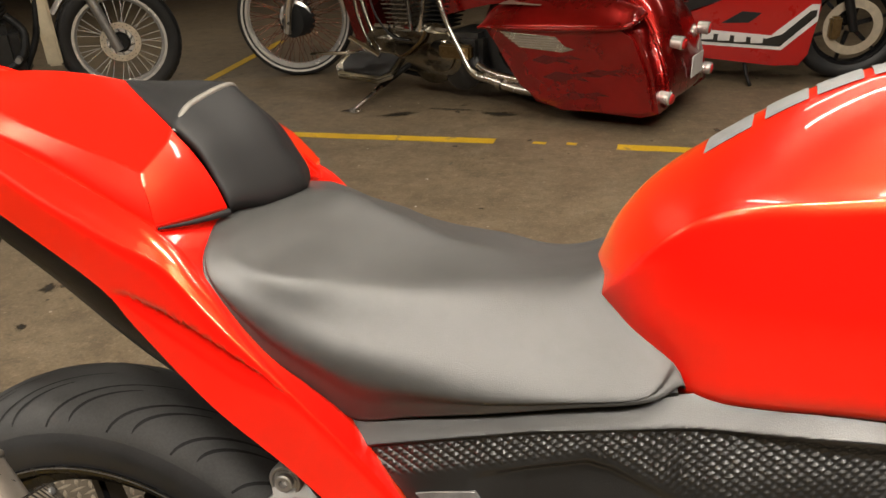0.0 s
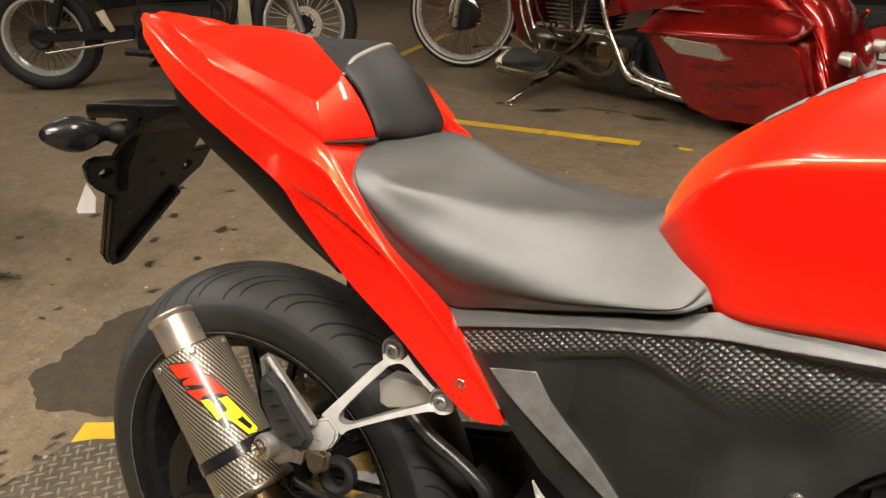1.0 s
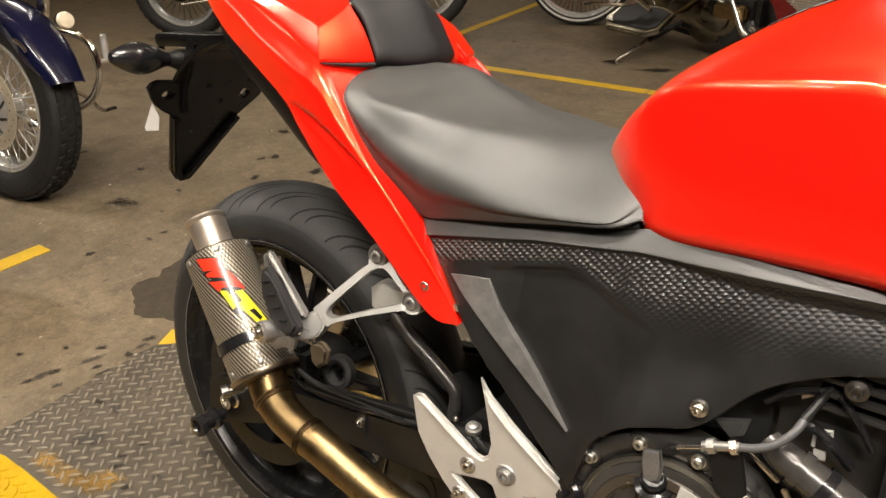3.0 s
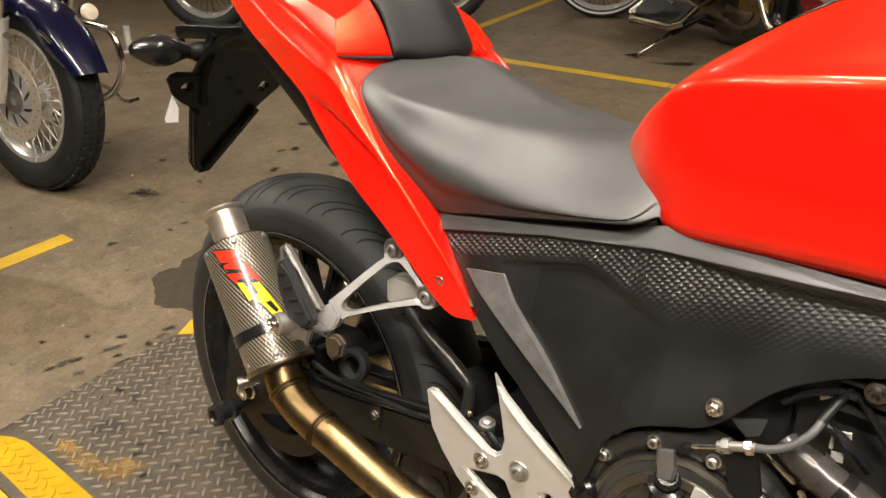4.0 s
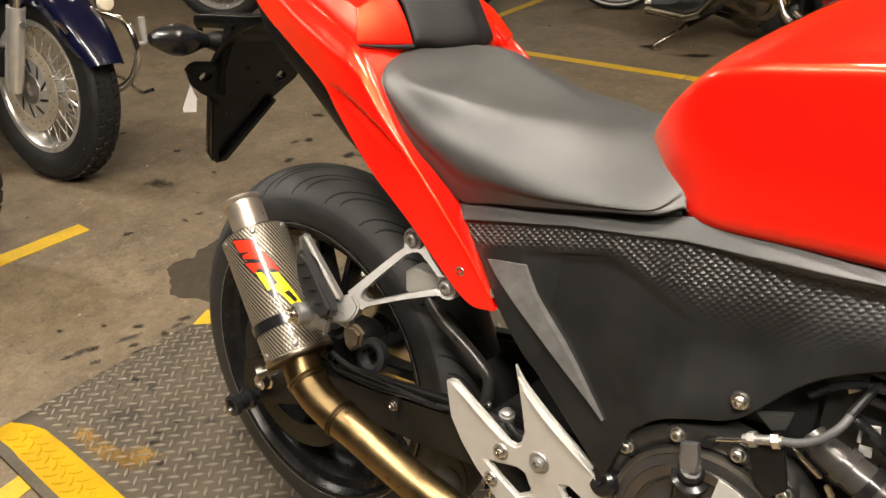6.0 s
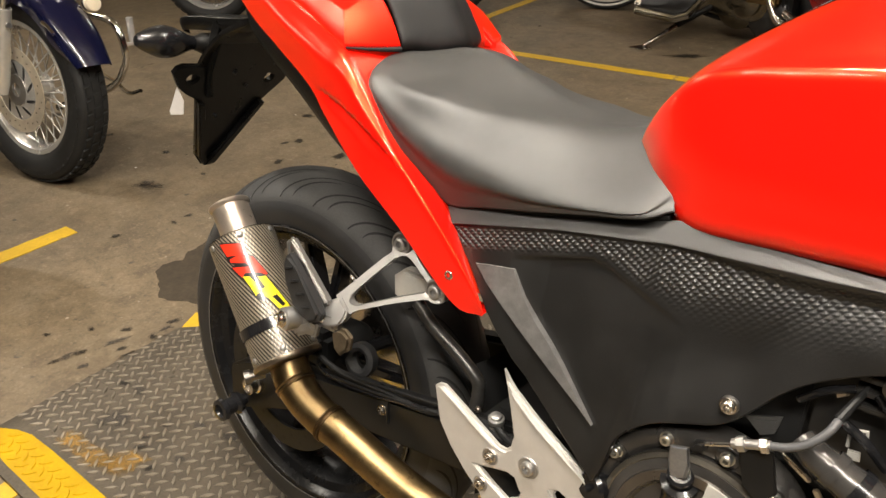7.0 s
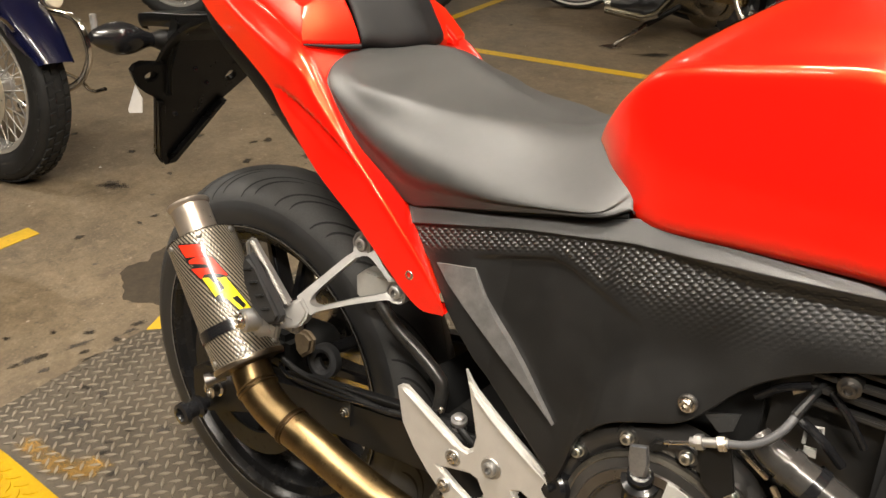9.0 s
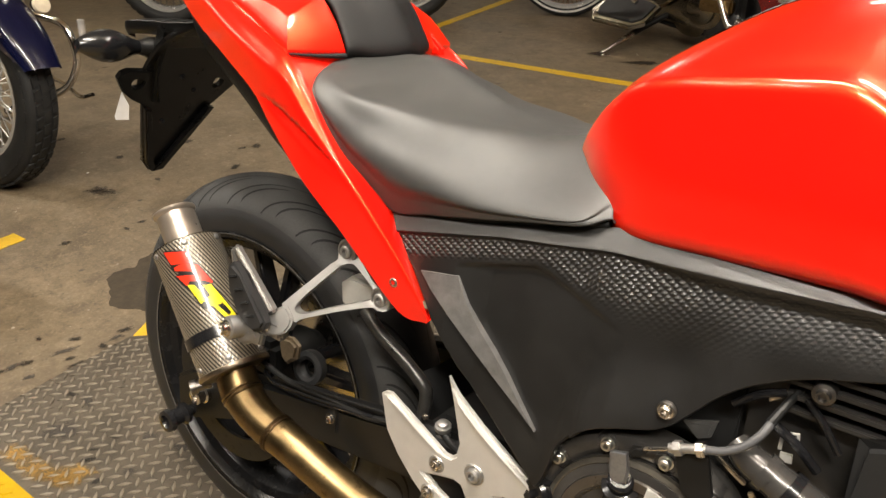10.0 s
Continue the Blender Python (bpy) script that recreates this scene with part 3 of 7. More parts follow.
# seat: lower edge, fold, ridge and middle line of each section
SEAT_ROWS = [
    ((0.1735, -0.079, 0.782), (0.1745, -0.0770, 0.784), (0.180, -0.060, 0.787), (0.184, 0, 0.7905)),
    ((0.186, -0.115, 0.776), (0.188, -0.1135, 0.779), (0.201, -0.095, 0.780), (0.212, 0, 0.792)),
    ((0.194, -0.137, 0.765), (0.1965, -0.136, 0.769), (0.213, -0.117, 0.770), (0.240, 0, 0.7925)),
    ((0.206, -0.147, 0.748), (0.212, -0.148, 0.751), (0.232, -0.125, 0.760), (0.262, 0, 0.789)),
    ((0.238, -0.142, 0.705), (0.246, -0.1465, 0.722), (0.268, -0.121, 0.7535), (0.290, 0, 0.778)),
    ((0.268, -0.134, 0.677), (0.281, -0.1465, 0.706), (0.297, -0.107, 0.748), (0.318, 0, 0.767)),
    ((0.300, -0.126, 0.648), (0.315, -0.1455, 0.696), (0.327, -0.096, 0.745), (0.345, 0, 0.757)),
    ((0.346, -0.128, 0.6565), (0.356, -0.1430, 0.690), (0.352, -0.089, 0.7440), (0.370, 0, 0.751)),
    ((0.400, -0.130, 0.667), (0.404, -0.1385, 0.684), (0.385, -0.079, 0.7430), (0.400, 0, 0.7455)),
    ((0.460, -0.130, 0.679), (0.461, -0.1335, 0.6865), (0.418, -0.063, 0.7405), (0.425, 0, 0.7425)),
    ((0.510, -0.128, 0.688), (0.5085, -0.1285, 0.6945), (0.448, -0.054, 0.7435), (0.450, 0, 0.7455)),
    ((0.531, -0.117, 0.697), (0.5225, -0.1060, 0.7130), (0.474, -0.058, 0.7505), (0.471, 0, 0.7515)),
]
rows = []
for n, (b, f, r, c) in enumerate(SEAT_ROWS):
    b, f, r, c = Vector(b), Vector(f), Vector(r), Vector(c)
    puff = Vector((0, -0.0022, 0.0022)) * min(1.0, n / 3, (11 - n) / 1.0)
    rows.append(both_sides([b + Vector((0, 0.03, -0.006)), b + Vector((0, 0.003, -0.002)), b.lerp(f, 0.12), b.lerp(f, 0.45) + Vector((0, 0.0010, 0)), b.lerp(f, 0.80), f.lerp(r, 0.16) + puff * 0.3, f.lerp(r, 0.45) + puff * 0.6, f.lerp(r, 0.86) + puff, r.lerp(c, 0.08) + Vector((0, 0, 0.0012)), r.lerp(c, 0.40) + Vector((0, 0, 0.001)), r.lerp(c, 0.7) + Vector((0, 0, 0.0008)), c]))
first, last = rows[0], rows[-1]
rows.insert(0, [tuple(Vector(p) * 0.9 + Vector((0.175, 0, 0.76)) * 0.1) for p in first])
rows.append([tuple(Vector(p) + Vector((0.0035, 0.001, -0.0025))) for p in last])
rows.append([tuple(Vector(p) * 0.93 + Vector((0.50, 0, 0.68)) * 0.07) for p in last])
seat = part("seat", loft(rows, 5, 4), SEAT, bike, "worn black vinyl rider seat", 60)

# tail fairing
flank = [
    ((-0.184, -0.035, 0.884), (-0.190, -0.033, 0.893), (-0.188, -0.025, 0.902)),
    ((-0.157, -0.060, 0.872), (-0.151, -0.058, 0.886), (-0.137, -0.048, 0.897)),
    ((-0.087, -0.092, 0.831), (-0.078, -0.086, 0.853), (-0.081, -0.068, 0.875)),
    ((-0.025, -0.111, 0.800), (-0.009, -0.106, 0.826), (-0.018, -0.085, 0.851)),
    ((0.032, -0.127, 0.778), (0.050, -0.124, 0.804), (0.044, -0.103, 0.829)),
    ((0.116, -0.151, 0.745), (0.129, -0.148, 0.780), (0.126, -0.133, 0.805)),
    ((0.149, -0.158, 0.718), (0.176, -0.160, 0.766), (0.171, -0.147, 0.787)),
    ((0.207, -0.164, 0.667), (0.220, -0.163, 0.726), (0.202, -0.149, 0.757)),
    ((0.261, -0.158, 0.620), (0.276, -0.158, 0.673), (0.242, -0.1445, 0.703)),
    ((0.333, -0.151, 0.555), (0.336, -0.151, 0.606), (0.300, -0.131, 0.648)),
    ((0.372, -0.151, 0.552), (0.374, -0.150, 0.558), (0.362, -0.146, 0.573)),
]


def fairing_section(lo, c, i):
    """Flat lower face, a tight rounded crease at c, a slightly domed upper face."""
    lo, c, i = Vector(lo), Vector(c) + Vector((0.001, -0.003, 0.001)), Vector(i)
    c += Vector((0.0085, -0.0100, 0.0018)) * float(np.interp(c.x, [-0.13, -0.07, 0.06, 0.14, 0.20], [0, 1, 1, 0.7, 0]))
    a, b = lo.lerp(c, 0.80), c.lerp(i, 0.22)
    row = [lo + Vector((0.002, 0.022, 0.006)), lo]
    row += [lo.lerp(a, k / 14) for k in range(1, 15)]
    for k in range(1, 8):
        t = k / 8
        row.append(a * (1 - t) ** 2 + c * 2 * t * (1 - t) + b * t * t)
    row += [b.lerp(i, t) + Vector((0, -0.0015, 0.0015)) * (4 * t * (1 - t)) for t in np.linspace(0, 1, 6)]
    return row + [i + Vector((0, 0.02, -0.010))]


SCOOP_TOP = ([0.1429, 0.1726, 0.1939, 0.2232, 0.2478, 0.2737], [0.7442, 0.7344, 0.7260, 0.7099, 0.6940, 0.6741])
SCOOP_LOW = ([0.1403, 0.1730, 0.1936, 0.2290, 0.2486, 0.2738], [0.7365, 0.7212, 0.7116, 0.6902, 0.6805, 0.6718])
skin = spline([fairing_section(*f) for f in flank], 16)
for row in skin:
    # tapered channel pressed in under the crease, deepest at its upper lip
    for p in row:
        if 0.125 < p[0] < 0.274 and p[1] < -0.12:
            hi, low = np.interp(p[0], *SCOOP_TOP), np.interp(p[0], *SCOOP_LOW)
            v = (p[2] - low) / max(0.003, hi - low)
            if 0 < v < 1.12:
                w = v if v < 1 else (1.12 - v) / 0.12
                p[1] += 0.0062 * w * min(1.0, (p[0] - 0.125) / 0.05, (0.274 - p[0]) / 0.05)
bm = bmesh.new()
add_grid(bm, skin)
add_grid(bm, skin * (1, -1, 1))
deck = []
for lo, c, i in flank[:8]:
    i = Vector(i) + Vector((0, 0.004, -0.002))
    deck.append(both_sides([i, i * 0.5 + Vector((i.x, 0, i.z + 0.004)) * 0.5, (i.x, 0, i.z + 0.005)]))
loft(deck, 6, 4, bm)
bmesh.ops.recalc_face_normals(bm, faces=bm.faces)
tail = part("tail_fairing", bm, RED, bike, "glossy red tail fairing", 42)
shared("bolt", BOLT, tail, pose(0.3285, -0.1475, 0.5840))
for p, q in (((0.2757, -0.1562, 0.6248), (0.3000, -0.1545, 0.6172)), ((0.2780, -0.1562, 0.6248), (0.3144, -0.1527, 0.5977))):
    part("pressed_line", tube([p, q], [0.0013, 0.0004], 8), RED, tail)

# seat cowl: creased red shell with a padded nose
LOW = [(-0.100, -0.066, 0.862), (-0.050, -0.083, 0.854), (0.010, -0.101, 0.840), (0.070, -0.118, 0.824), (0.125, -0.135, 0.806), (0.1665, -0.148, 0.794)]
CREASE = [(-0.098, -0.058, 0.8785), (-0.0437, -0.070, 0.8712), (0.0166, -0.092, 0.8570), (0.0759, -0.110, 0.8440), (0.1195, -0.120, 0.8345), (0.1455, -0.128, 0.8275)]
CREST = [(-0.150, 0, 0.889), (-0.085, 0, 0.893), (-0.035, 0, 0.894), (0.0, 0, 0.892), (0.026, 0, 0.889), (0.048, 0, 0.885)]
shell = bmesh.new()
loft([[Vector(l) + Vector((0, 0.006, -0.014)), l, Vector(l).lerp(Vector(k), 0.5) + Vector((0, -0.001, 0)), k] for l, k in zip(LOW, CREASE)], 4, 2, shell, mirror=True)
top = []
for k, m in zip(CREASE[:-1], CREST[:-1]):
    k, m = Vector(k), Vector(m)
    top.append([k, k.lerp(m, 0.30) + Vector((0, 0, 0.0003)), k.lerp(m, 0.68) + Vector((0, 0, 0.0012)), m])
top.append([CREASE[-1], (0.1370, -0.0725, 0.8520), (0.0910, -0.0365, 0.8690), CREST[-1]])
loft(top, 4, 3, shell, mirror=True)
nose = spline(top[-1], 3)[:4]
foot = [Vector(LOW[-1]).lerp(Vector((0.182, -0.0765, 0.793)), t) for t in (0, 1 / 3, 2 / 3, 1)]
front = [[Vector(a).lerp(b, t) + Vector((0.0006 + 0.0014 * m, -0.0006, 0.0004 * m)) * (4 * t * (1 - t)) for m, (a, b) in enumerate(zip(nose, foot))] for t in np.linspace(0, 1, 5)]
front.append([p + Vector((-0.004, 0.004, -0.012)) for p in foot])
add_grid(shell, front)
add_grid(shell, [[Vector((p.x, -p.y, p.z)) for p in row] for row in front])
bmesh.ops.remove_doubles(shell, verts=shell.verts, dist=0.0006)
bmesh.ops.recalc_face_normals(shell, faces=shell.faces)
shell.normal_update()
folds = [e for e in shell.edges if len(e.link_faces) == 2 and e.calc_face_angle(0) > radians(17)]
bmesh.ops.bevel(shell, geom=folds, offset=0.0020, segments=3, profile=0.6, affect="EDGES", clamp_overlap=True)
cowl = part("seat_cowl", shell, RED, bike, "red creased passenger seat cowl", 60)
crisp = cowl.modifiers.new("crisp_faces", "WEIGHTED_NORMAL")
crisp.weight, crisp.keep_sharp = 100, True
part("cowl_gap", tube([Vector(LOW[-1]) + Vector((0.000, 0.003, -0.003)), Vector((0.176, -0.110, 0.7890)), Vector((0.184, -0.078, 0.7890))], [0.0008, 0.0020, 0.0030], 10, 4), DARK, cowl, "dark gap under the cowl")
part("cowl_flank", plate([(0.08, 0.830), (0.120, 0.834), (0.142, 0.832), (0.152, 0.826), (0.186, 0.792), (0.187, 0.784), (0.08, 0.784)], -0.012, 0.0, lambda u, v, d: (u, 0.110 - 0.3 * (0.188 - u) + d, v), bevel=0.003), RED, bike)
nose_pad = [
    ((0.049, -0.003, 0.8845), (0.0495, -0.0015, 0.885), (0.050, 0, 0.8855)),
    ((0.078, -0.026, 0.8735), (0.082, -0.013, 0.8815), (0.086, 0, 0.8855)),
    ((0.105, -0.047, 0.8635), (0.108, -0.024, 0.8790), (0.115, 0, 0.8862)),
    ((0.128, -0.0645, 0.8550), (0.127, -0.036, 0.8748), (0.137, 0, 0.8858)),
    ((0.1345, -0.0690, 0.8532), (0.1330, -0.036, 0.8740), (0.1440, 0, 0.8850)),
    ((0.1385, -0.0700, 0.8515), (0.1385, -0.037, 0.8722), (0.1490, 0, 0.8835)),
    ((0.1415, -0.0702, 0.8492), (0.1425, -0.038, 0.8690), (0.1525, 0, 0.8805)),
    ((0.1450, -0.0704, 0.8462), (0.1470, -0.0388, 0.8652), (0.1570, 0, 0.8765)),
    ((0.1585, -0.0715, 0.8345), (0.1680, -0.041, 0.8470), (0.1780, 0, 0.8560)),
    ((0.1715, -0.0730, 0.8145), (0.1860, -0.042, 0.8220), (0.1970, 0, 0.8280)),
    ((0.1830, -0.0745, 0.7930), (0.2010, -0.041, 0.7940), (0.213, 0, 0.7960)),
    ((0.1760, -0.0700, 0.7810), (0.1900, -0.038, 0.7810), (0.196, 0, 0.7810)),
]
rows = []
for a, b, c in nose_pad:
    a, b, c = Vector(a), Vector(b), Vector(c)
    w = min(1.0, -a.y / 0.05)
    rows.append(both_sides([a + Vector((-0.003, 0.004, -0.006)) * w, a + Vector((0.0015, -0.001, 0.002)) * w, a.lerp(b, 0.45) + Vector((0.001, -0.003, 0.003)) * w, b, c]))
pad = part("cowl_pad", loft(rows, 6, 5), PAD, bike, "black padded front of the seat cowl", 60)
# pale bead along the pad's crease; its edge highlight is put into the colour
edge_line = [Vector(p) + Vector((-0.0008, 0, -0.0012)) for p in nose_pad[5]]
edge_line = [edge_line[0].lerp(edge_line[1], -0.02), edge_line[0].lerp(edge_line[1], 0.45) + Vector((0, -0.0025, 0.0025)), edge_line[1], edge_line[2], Vector((edge_line[1].x, -edge_line[1].y, edge_line[1].z)), Vector((edge_line[0].x, -edge_line[0].y, edge_line[0].z))]
part("edge_highlight", tube(edge_line, [0.0024, 0.0030, 0.0030, 0.0028, 0.0026, 0.0020], 12, 6), EDGE_LIGHT, pad, "pale bead painted as the edge's highlight")

# undertail and plate holder
HOLDER = surface("deep_black_plastic", (0.0038, 0.0037, 0.0036), 0.30, vary=0.3, scale=20, fine=900, bump=0.2, depth=0.0005, spec=0.36)
rows = []
for x, y, z, d in ((-0.145, 0.030, 0.850, 0.008), (-0.11, 0.058, 0.824, 0.030), (-0.06, 0.075, 0.800, 0.036), (0.02, 0.092, 0.762, 0.036), (0.105, 0.110, 0.716, 0.034), (0.17, 0.122, 0.665, 0.012)):
    rows.append(both_sides([(x, -y, z + 0.03), (x, -y - 0.004, z), (x, -y + 0.002, z - d), (x, -y * 0.7, z - d - 0.008), (x, 0, z - d - 0.01)]))
under = part("undertail", loft(rows, 5, 3), PLASTIC, bike, "black plastic undertail")
holder = part("plate_holder", loft([both_sides([(x, -w, z), (x - 0.004, -w * 0.9, z - 0.012), (x - 0.006, 0, z - 0.014)]) for x, w, z in ((-0.10, 0.050, 0.80), (-0.17, 0.052, 0.775), (-0.215, 0.055, 0.74), (-0.245, 0.058, 0.70))], 4, 4), HOLDER, bike, "black plastic licence plate holder")
part("light_housing", loft([both_sides([(x, -w * 0.9, z - 0.020), (x, -w, z - 0.012), (x, -w, z - 0.003), (x, -w * 0.88, z), (x, 0, z + 0.002)]) for x, w, z in ((-0.300, 0.022, 0.774), (-0.292, 0.042, 0.780), (-0.24, 0.048, 0.786), (-0.17, 0.049, 0.790), (-0.11, 0.049, 0.796))], 4, 3), HOLDER, holder)


def slope(u, v, d):
    return (-0.235 + (v - 0.71) * 0.6 - d * 0.86, u, v + d * 0.51)


part("mount_plate", pierced([(-0.095, 0.706), (-0.080, 0.684), (-0.062, 0.671), (-0.040, 0.660), (-0.004, 0.552), (0.012, 0.534), (0.032, 0.538), (0.090, 0.650), (0.122, 0.684), (0.126, 0.714), (0.08, 0.712), (-0.05, 0.716), (-0.081, 0.718), (-0.091, 0.714)], [[(y + 0.0105 * math.cos(a), z + 0.0075 * math.sin(a)) for a in np.linspace(0, 2 * math.pi, 14, endpoint=False)] for y, z in ((-0.060, 0.697), (0.085, 0.690))], -0.004, 0.006, slope), HOLDER, holder, "black mounting plate tapering to a point")
part("rib", plate([(-0.040, 0.658), (-0.004, 0.556), (0.012, 0.538), (0.016, 0.548), (0.002, 0.566), (-0.028, 0.656)], -0.014, -0.003, slope, bevel=0.002), HOLDER, holder)
part("rib", plate([(0.012, 0.538), (0.032, 0.540), (0.090, 0.650), (0.078, 0.652), (0.028, 0.556), (0.016, 0.548)], -0.014, -0.003, slope, bevel=0.002), HOLDER, holder)
part("upper_body", plate([(-0.050, 0.779), (-0.040, 0.712), (-0.028, 0.668), (0.058, 0.668), (0.066, 0.705), (0.084, 0.779)], -0.016, 0.012, slope, bevel=0.006), HOLDER, holder)
for y, z in ((0.0, 0.715), (0.03, 0.690), (-0.008, 0.64)):
    shared("screw", DARK_SCREW, holder, Matrix.Translation(slope(y, z, -0.0165)) @ Matrix.Rotation(radians(60), 4, "Z") @ Matrix.Scale(0.6, 4))
part("paper_tag", plate([(-0.266, 0.680), (-0.250, 0.662), (-0.253, 0.641), (-0.286, 0.635), (-0.289, 0.640)], -0.0712, -0.070, lambda u, v, d: (u, d, v), bevel=0), WHITE, holder, "white paper tag")
signal = part("turn_signal", lathe([(0.0, 0.0095), (0.012, 0.0100), (0.020, 0.0120), (0.030, 0.0165), (0.042, 0.0208), (0.054, 0.0228), (0.064, 0.0222), (0.076, 0.0188), (0.086, 0.0145), (0.094, 0.0105), (0.0985, 0.0070), (0.0995, 0)], (-0.232, -0.052, 0.748), (-0.02, -1, 0.06), 24), GLOSSY, bike, "smoked black turn signal")
part("stalk", lathe([(-0.03, 0.016), (-0.006, 0.0155), (0.002, 0.0120), (0.012, 0.0095), (0.022, 0.0100), (0.028, 0.0118)], (-0.232, -0.052, 0.748), (-0.02, -1, 0.06), 18), PLASTIC, signal)
# red band that paints the red tail's reflection onto the lens
REFLECT_RED = surface("painted_red_reflection", (0.35, 0.02, 0.02), 0.2, vary=0.1)
part("lens_reflection", lathe([(0.030, 0.0128), (0.036, 0.0180)], (-0.232, -0.052, 0.7485), (-0.02, -1, 0.06), 24), REFLECT_RED, signal, "dark red band painted as the tail's reflection")

# side panel
ZT = ([0.28, 0.30, 0.368, 0.429, 0.484, 0.54, 0.69, 0.90], [0.645, 0.648, 0.657, 0.668, 0.679, 0.690, 0.704, 0.708])
ZB = ([0.28, 0.30, 0.34, 0.375, 0.414, 0.523, 0.529, 0.534, 0.545, 0.561, 0.597, 0.619, 0.630, 0.646, 0.662, 0.689, 0.711, 0.80, 0.90], [0.635, 0.630, 0.597, 0.553, 0.515, 0.437, 0.455, 0.487, 0.503, 0.517, 0.531, 0.538, 0.548, 0.571, 0.590, 0.607, 0.618, 0.645, 0.66])
TEX_TOP = ([0.28, 0.314, 0.433, 0.539, 0.628, 0.74], [0.622, 0.630, 0.654, 0.669, 0.676, 0.683])
TEX_LOW = ([0.28, 0.354, 0.40, 0.473, 0.491, 0.515, 0.567, 0.606, 0.646, 0.706, 0.90], [0.598, 0.611, 0.622, 0.640, 0.637, 0.628, 0.609, 0.602, 0.606, 0.626, 0.645])


def panel_y(x, z):
    return -0.133 + 0.22 * (z - 0.622)


def smooth_step(a, b, v):
    t = np.clip((v - a) / (b - a), 0, 1)
    return t * t * (3 - 2 * t)


def side_panel():
    """A broad skin with a rolled top edge, a field of small pyramids and a sunk lower face."""
    nx, nz = 560, 210
    xs = np.linspace(0.285, 0.86, nx)
    verts, faces = [], []
    for x in xs:
        top = np.interp(x, *ZT)
        reach = 0.014 if x > 0.545 else 0.002
        low = float(np.mean(np.interp(np.linspace(x - reach, x + reach, 9), *ZB)))
        t_hi, t_lo = np.interp(x, *TEX_TOP), np.interp(x, *TEX_LOW)
        f = np.linspace(0, 1, nz)
        z = low + (top - low) * f
        out = np.zeros(nz)
        inside = smooth_step(t_lo - 0.001, t_lo + 0.003, z) * (1 - smooth_step(t_hi - 0.003, t_hi, z))
        fade = np.interp(x, [0.52, 0.60], [0.005, 0.050])
        inside *= smooth_step(t_lo, t_lo + 0.004 + fade, z)
        u, v = (x * 0.8 + (z - 0.25 * x) * 1.0) / 0.0062, (x * 0.8 - (z - 0.25 * x) * 1.0) / 0.0062
        tri = lambda q: 1 - 2 * np.abs(q - np.floor(q) - 0.5)
        out += 0.0016 * (1 - 0.6 * smooth_step(0.56, 0.70, x)) * inside * (np.minimum(tri(u), tri(v)) - 0.25)
        ledge = smooth_step(0.53, 0.66, x)
        out += 0.0055 * ledge * np.exp(-((z - 0.645) / 0.036) ** 2)
        out += (0.0045 + 0.0080 * ledge) * smooth_step(t_hi - 0.002 - 0.012 * ledge, t_hi + 0.003, z)
        out -= (0.55 - 0.13 * ledge) * np.maximum(0, z - t_hi - 0.002)
        sink = np.interp(x, [0.39, 0.43, 0.48, 0.57], [0.0, 1.0, 0.8, 0.0])
        out -= 0.0065 * sink * (1 - smooth_step(t_lo - 0.006, t_lo + 0.001, z))
        out += 0.016 * smooth_step(0.075, 0.0, z - low) * np.interp(x, [0.52, 0.55, 0.66, 0.72], [0, 1, 1, 0.3]) * 0.4
        out -= 0.010 * (1 - smooth_step(0, 0.006, z - low)) ** 2
        y = -0.133 + 0.22 * (z - 0.622) - out
        verts += [(x, b, c) for b, c in zip(y, z)]
    for i in range(nx - 1):
        for j in range(nz - 1):
            k = i * nz + j
            faces.append((k, k + nz, k + nz + 1, k + 1))
    # inner face, for thickness
    base = len(verts)
    for x in xs[::20].tolist() + [xs[-1]]:
        top, low = np.interp(x, *ZT), np.interp(x, *ZB)
        verts += [(x, panel_y(x, low) + 0.016, low), (x, panel_y(x, top) + 0.02, top)]
    for i in range((len(verts) - base) // 2 - 1):
        k = base + 2 * i
        faces.append((k, k + 1, k + 3, k + 2))
    me = bpy.data.meshes.new("side_panel")
    me.from_pydata(verts, [], faces)
    for p in me.polygons:
        p.use_smooth = True
    me.set_sharp_from_angle(angle=radians(28))
    me.materials.append(PANEL)
    return me


panel = new("side_panel", side_panel())
panel.parent = bike
panel["label"] = "black plastic side panel with embossed diamond grip"


def on_panel(u, v, d):
    return (u, panel_y(u, v) - 0.001 - d, v)


# facet of the panel; the light it catches is painted as paler grey
insert = [(0.3516, 0.6005), (0.3636, 0.6028), (0.3960, 0.6075), (0.4130, 0.5835), (0.4304, 0.5660), (0.4517, 0.5492), (0.4685, 0.5343), (0.4886, 0.5145), (0.5105, 0.4935), (0.4924, 0.5062), (0.4598, 0.5256), (0.4255, 0.5470), (0.3935, 0.5676), (0.3682, 0.5857)]
part("lit_facet", plate(insert, 0.0006, -0.012, on_panel, bevel=0.0004), LIT_GREY, panel, "satin grey wedge, the panel facet's lit look put into colour")
shared("bolt", BOLT, panel, pose(0.621, -0.156, 0.563, 0, 0, 0))
part("washer", lathe([(0, 0.008), (0.003, 0.008), (0.004, 0.0065), (0.004, 0)], (0.621, -0.153, 0.563), (0, -1, 0), 24), DULL_STEEL, panel)

# black strip added for the shade in the gap below the seat
bead = []
for x in np.linspace(0.315, 0.53, 12):
    z = float(np.interp(x, *ZT)) + 0.0015
    bead.append((float(x), -0.1375 + 0.22 * (z - 0.622) + 0.55 * (z - float(np.interp(x, *TEX_TOP)) - 0.002) + 0.0005, z))
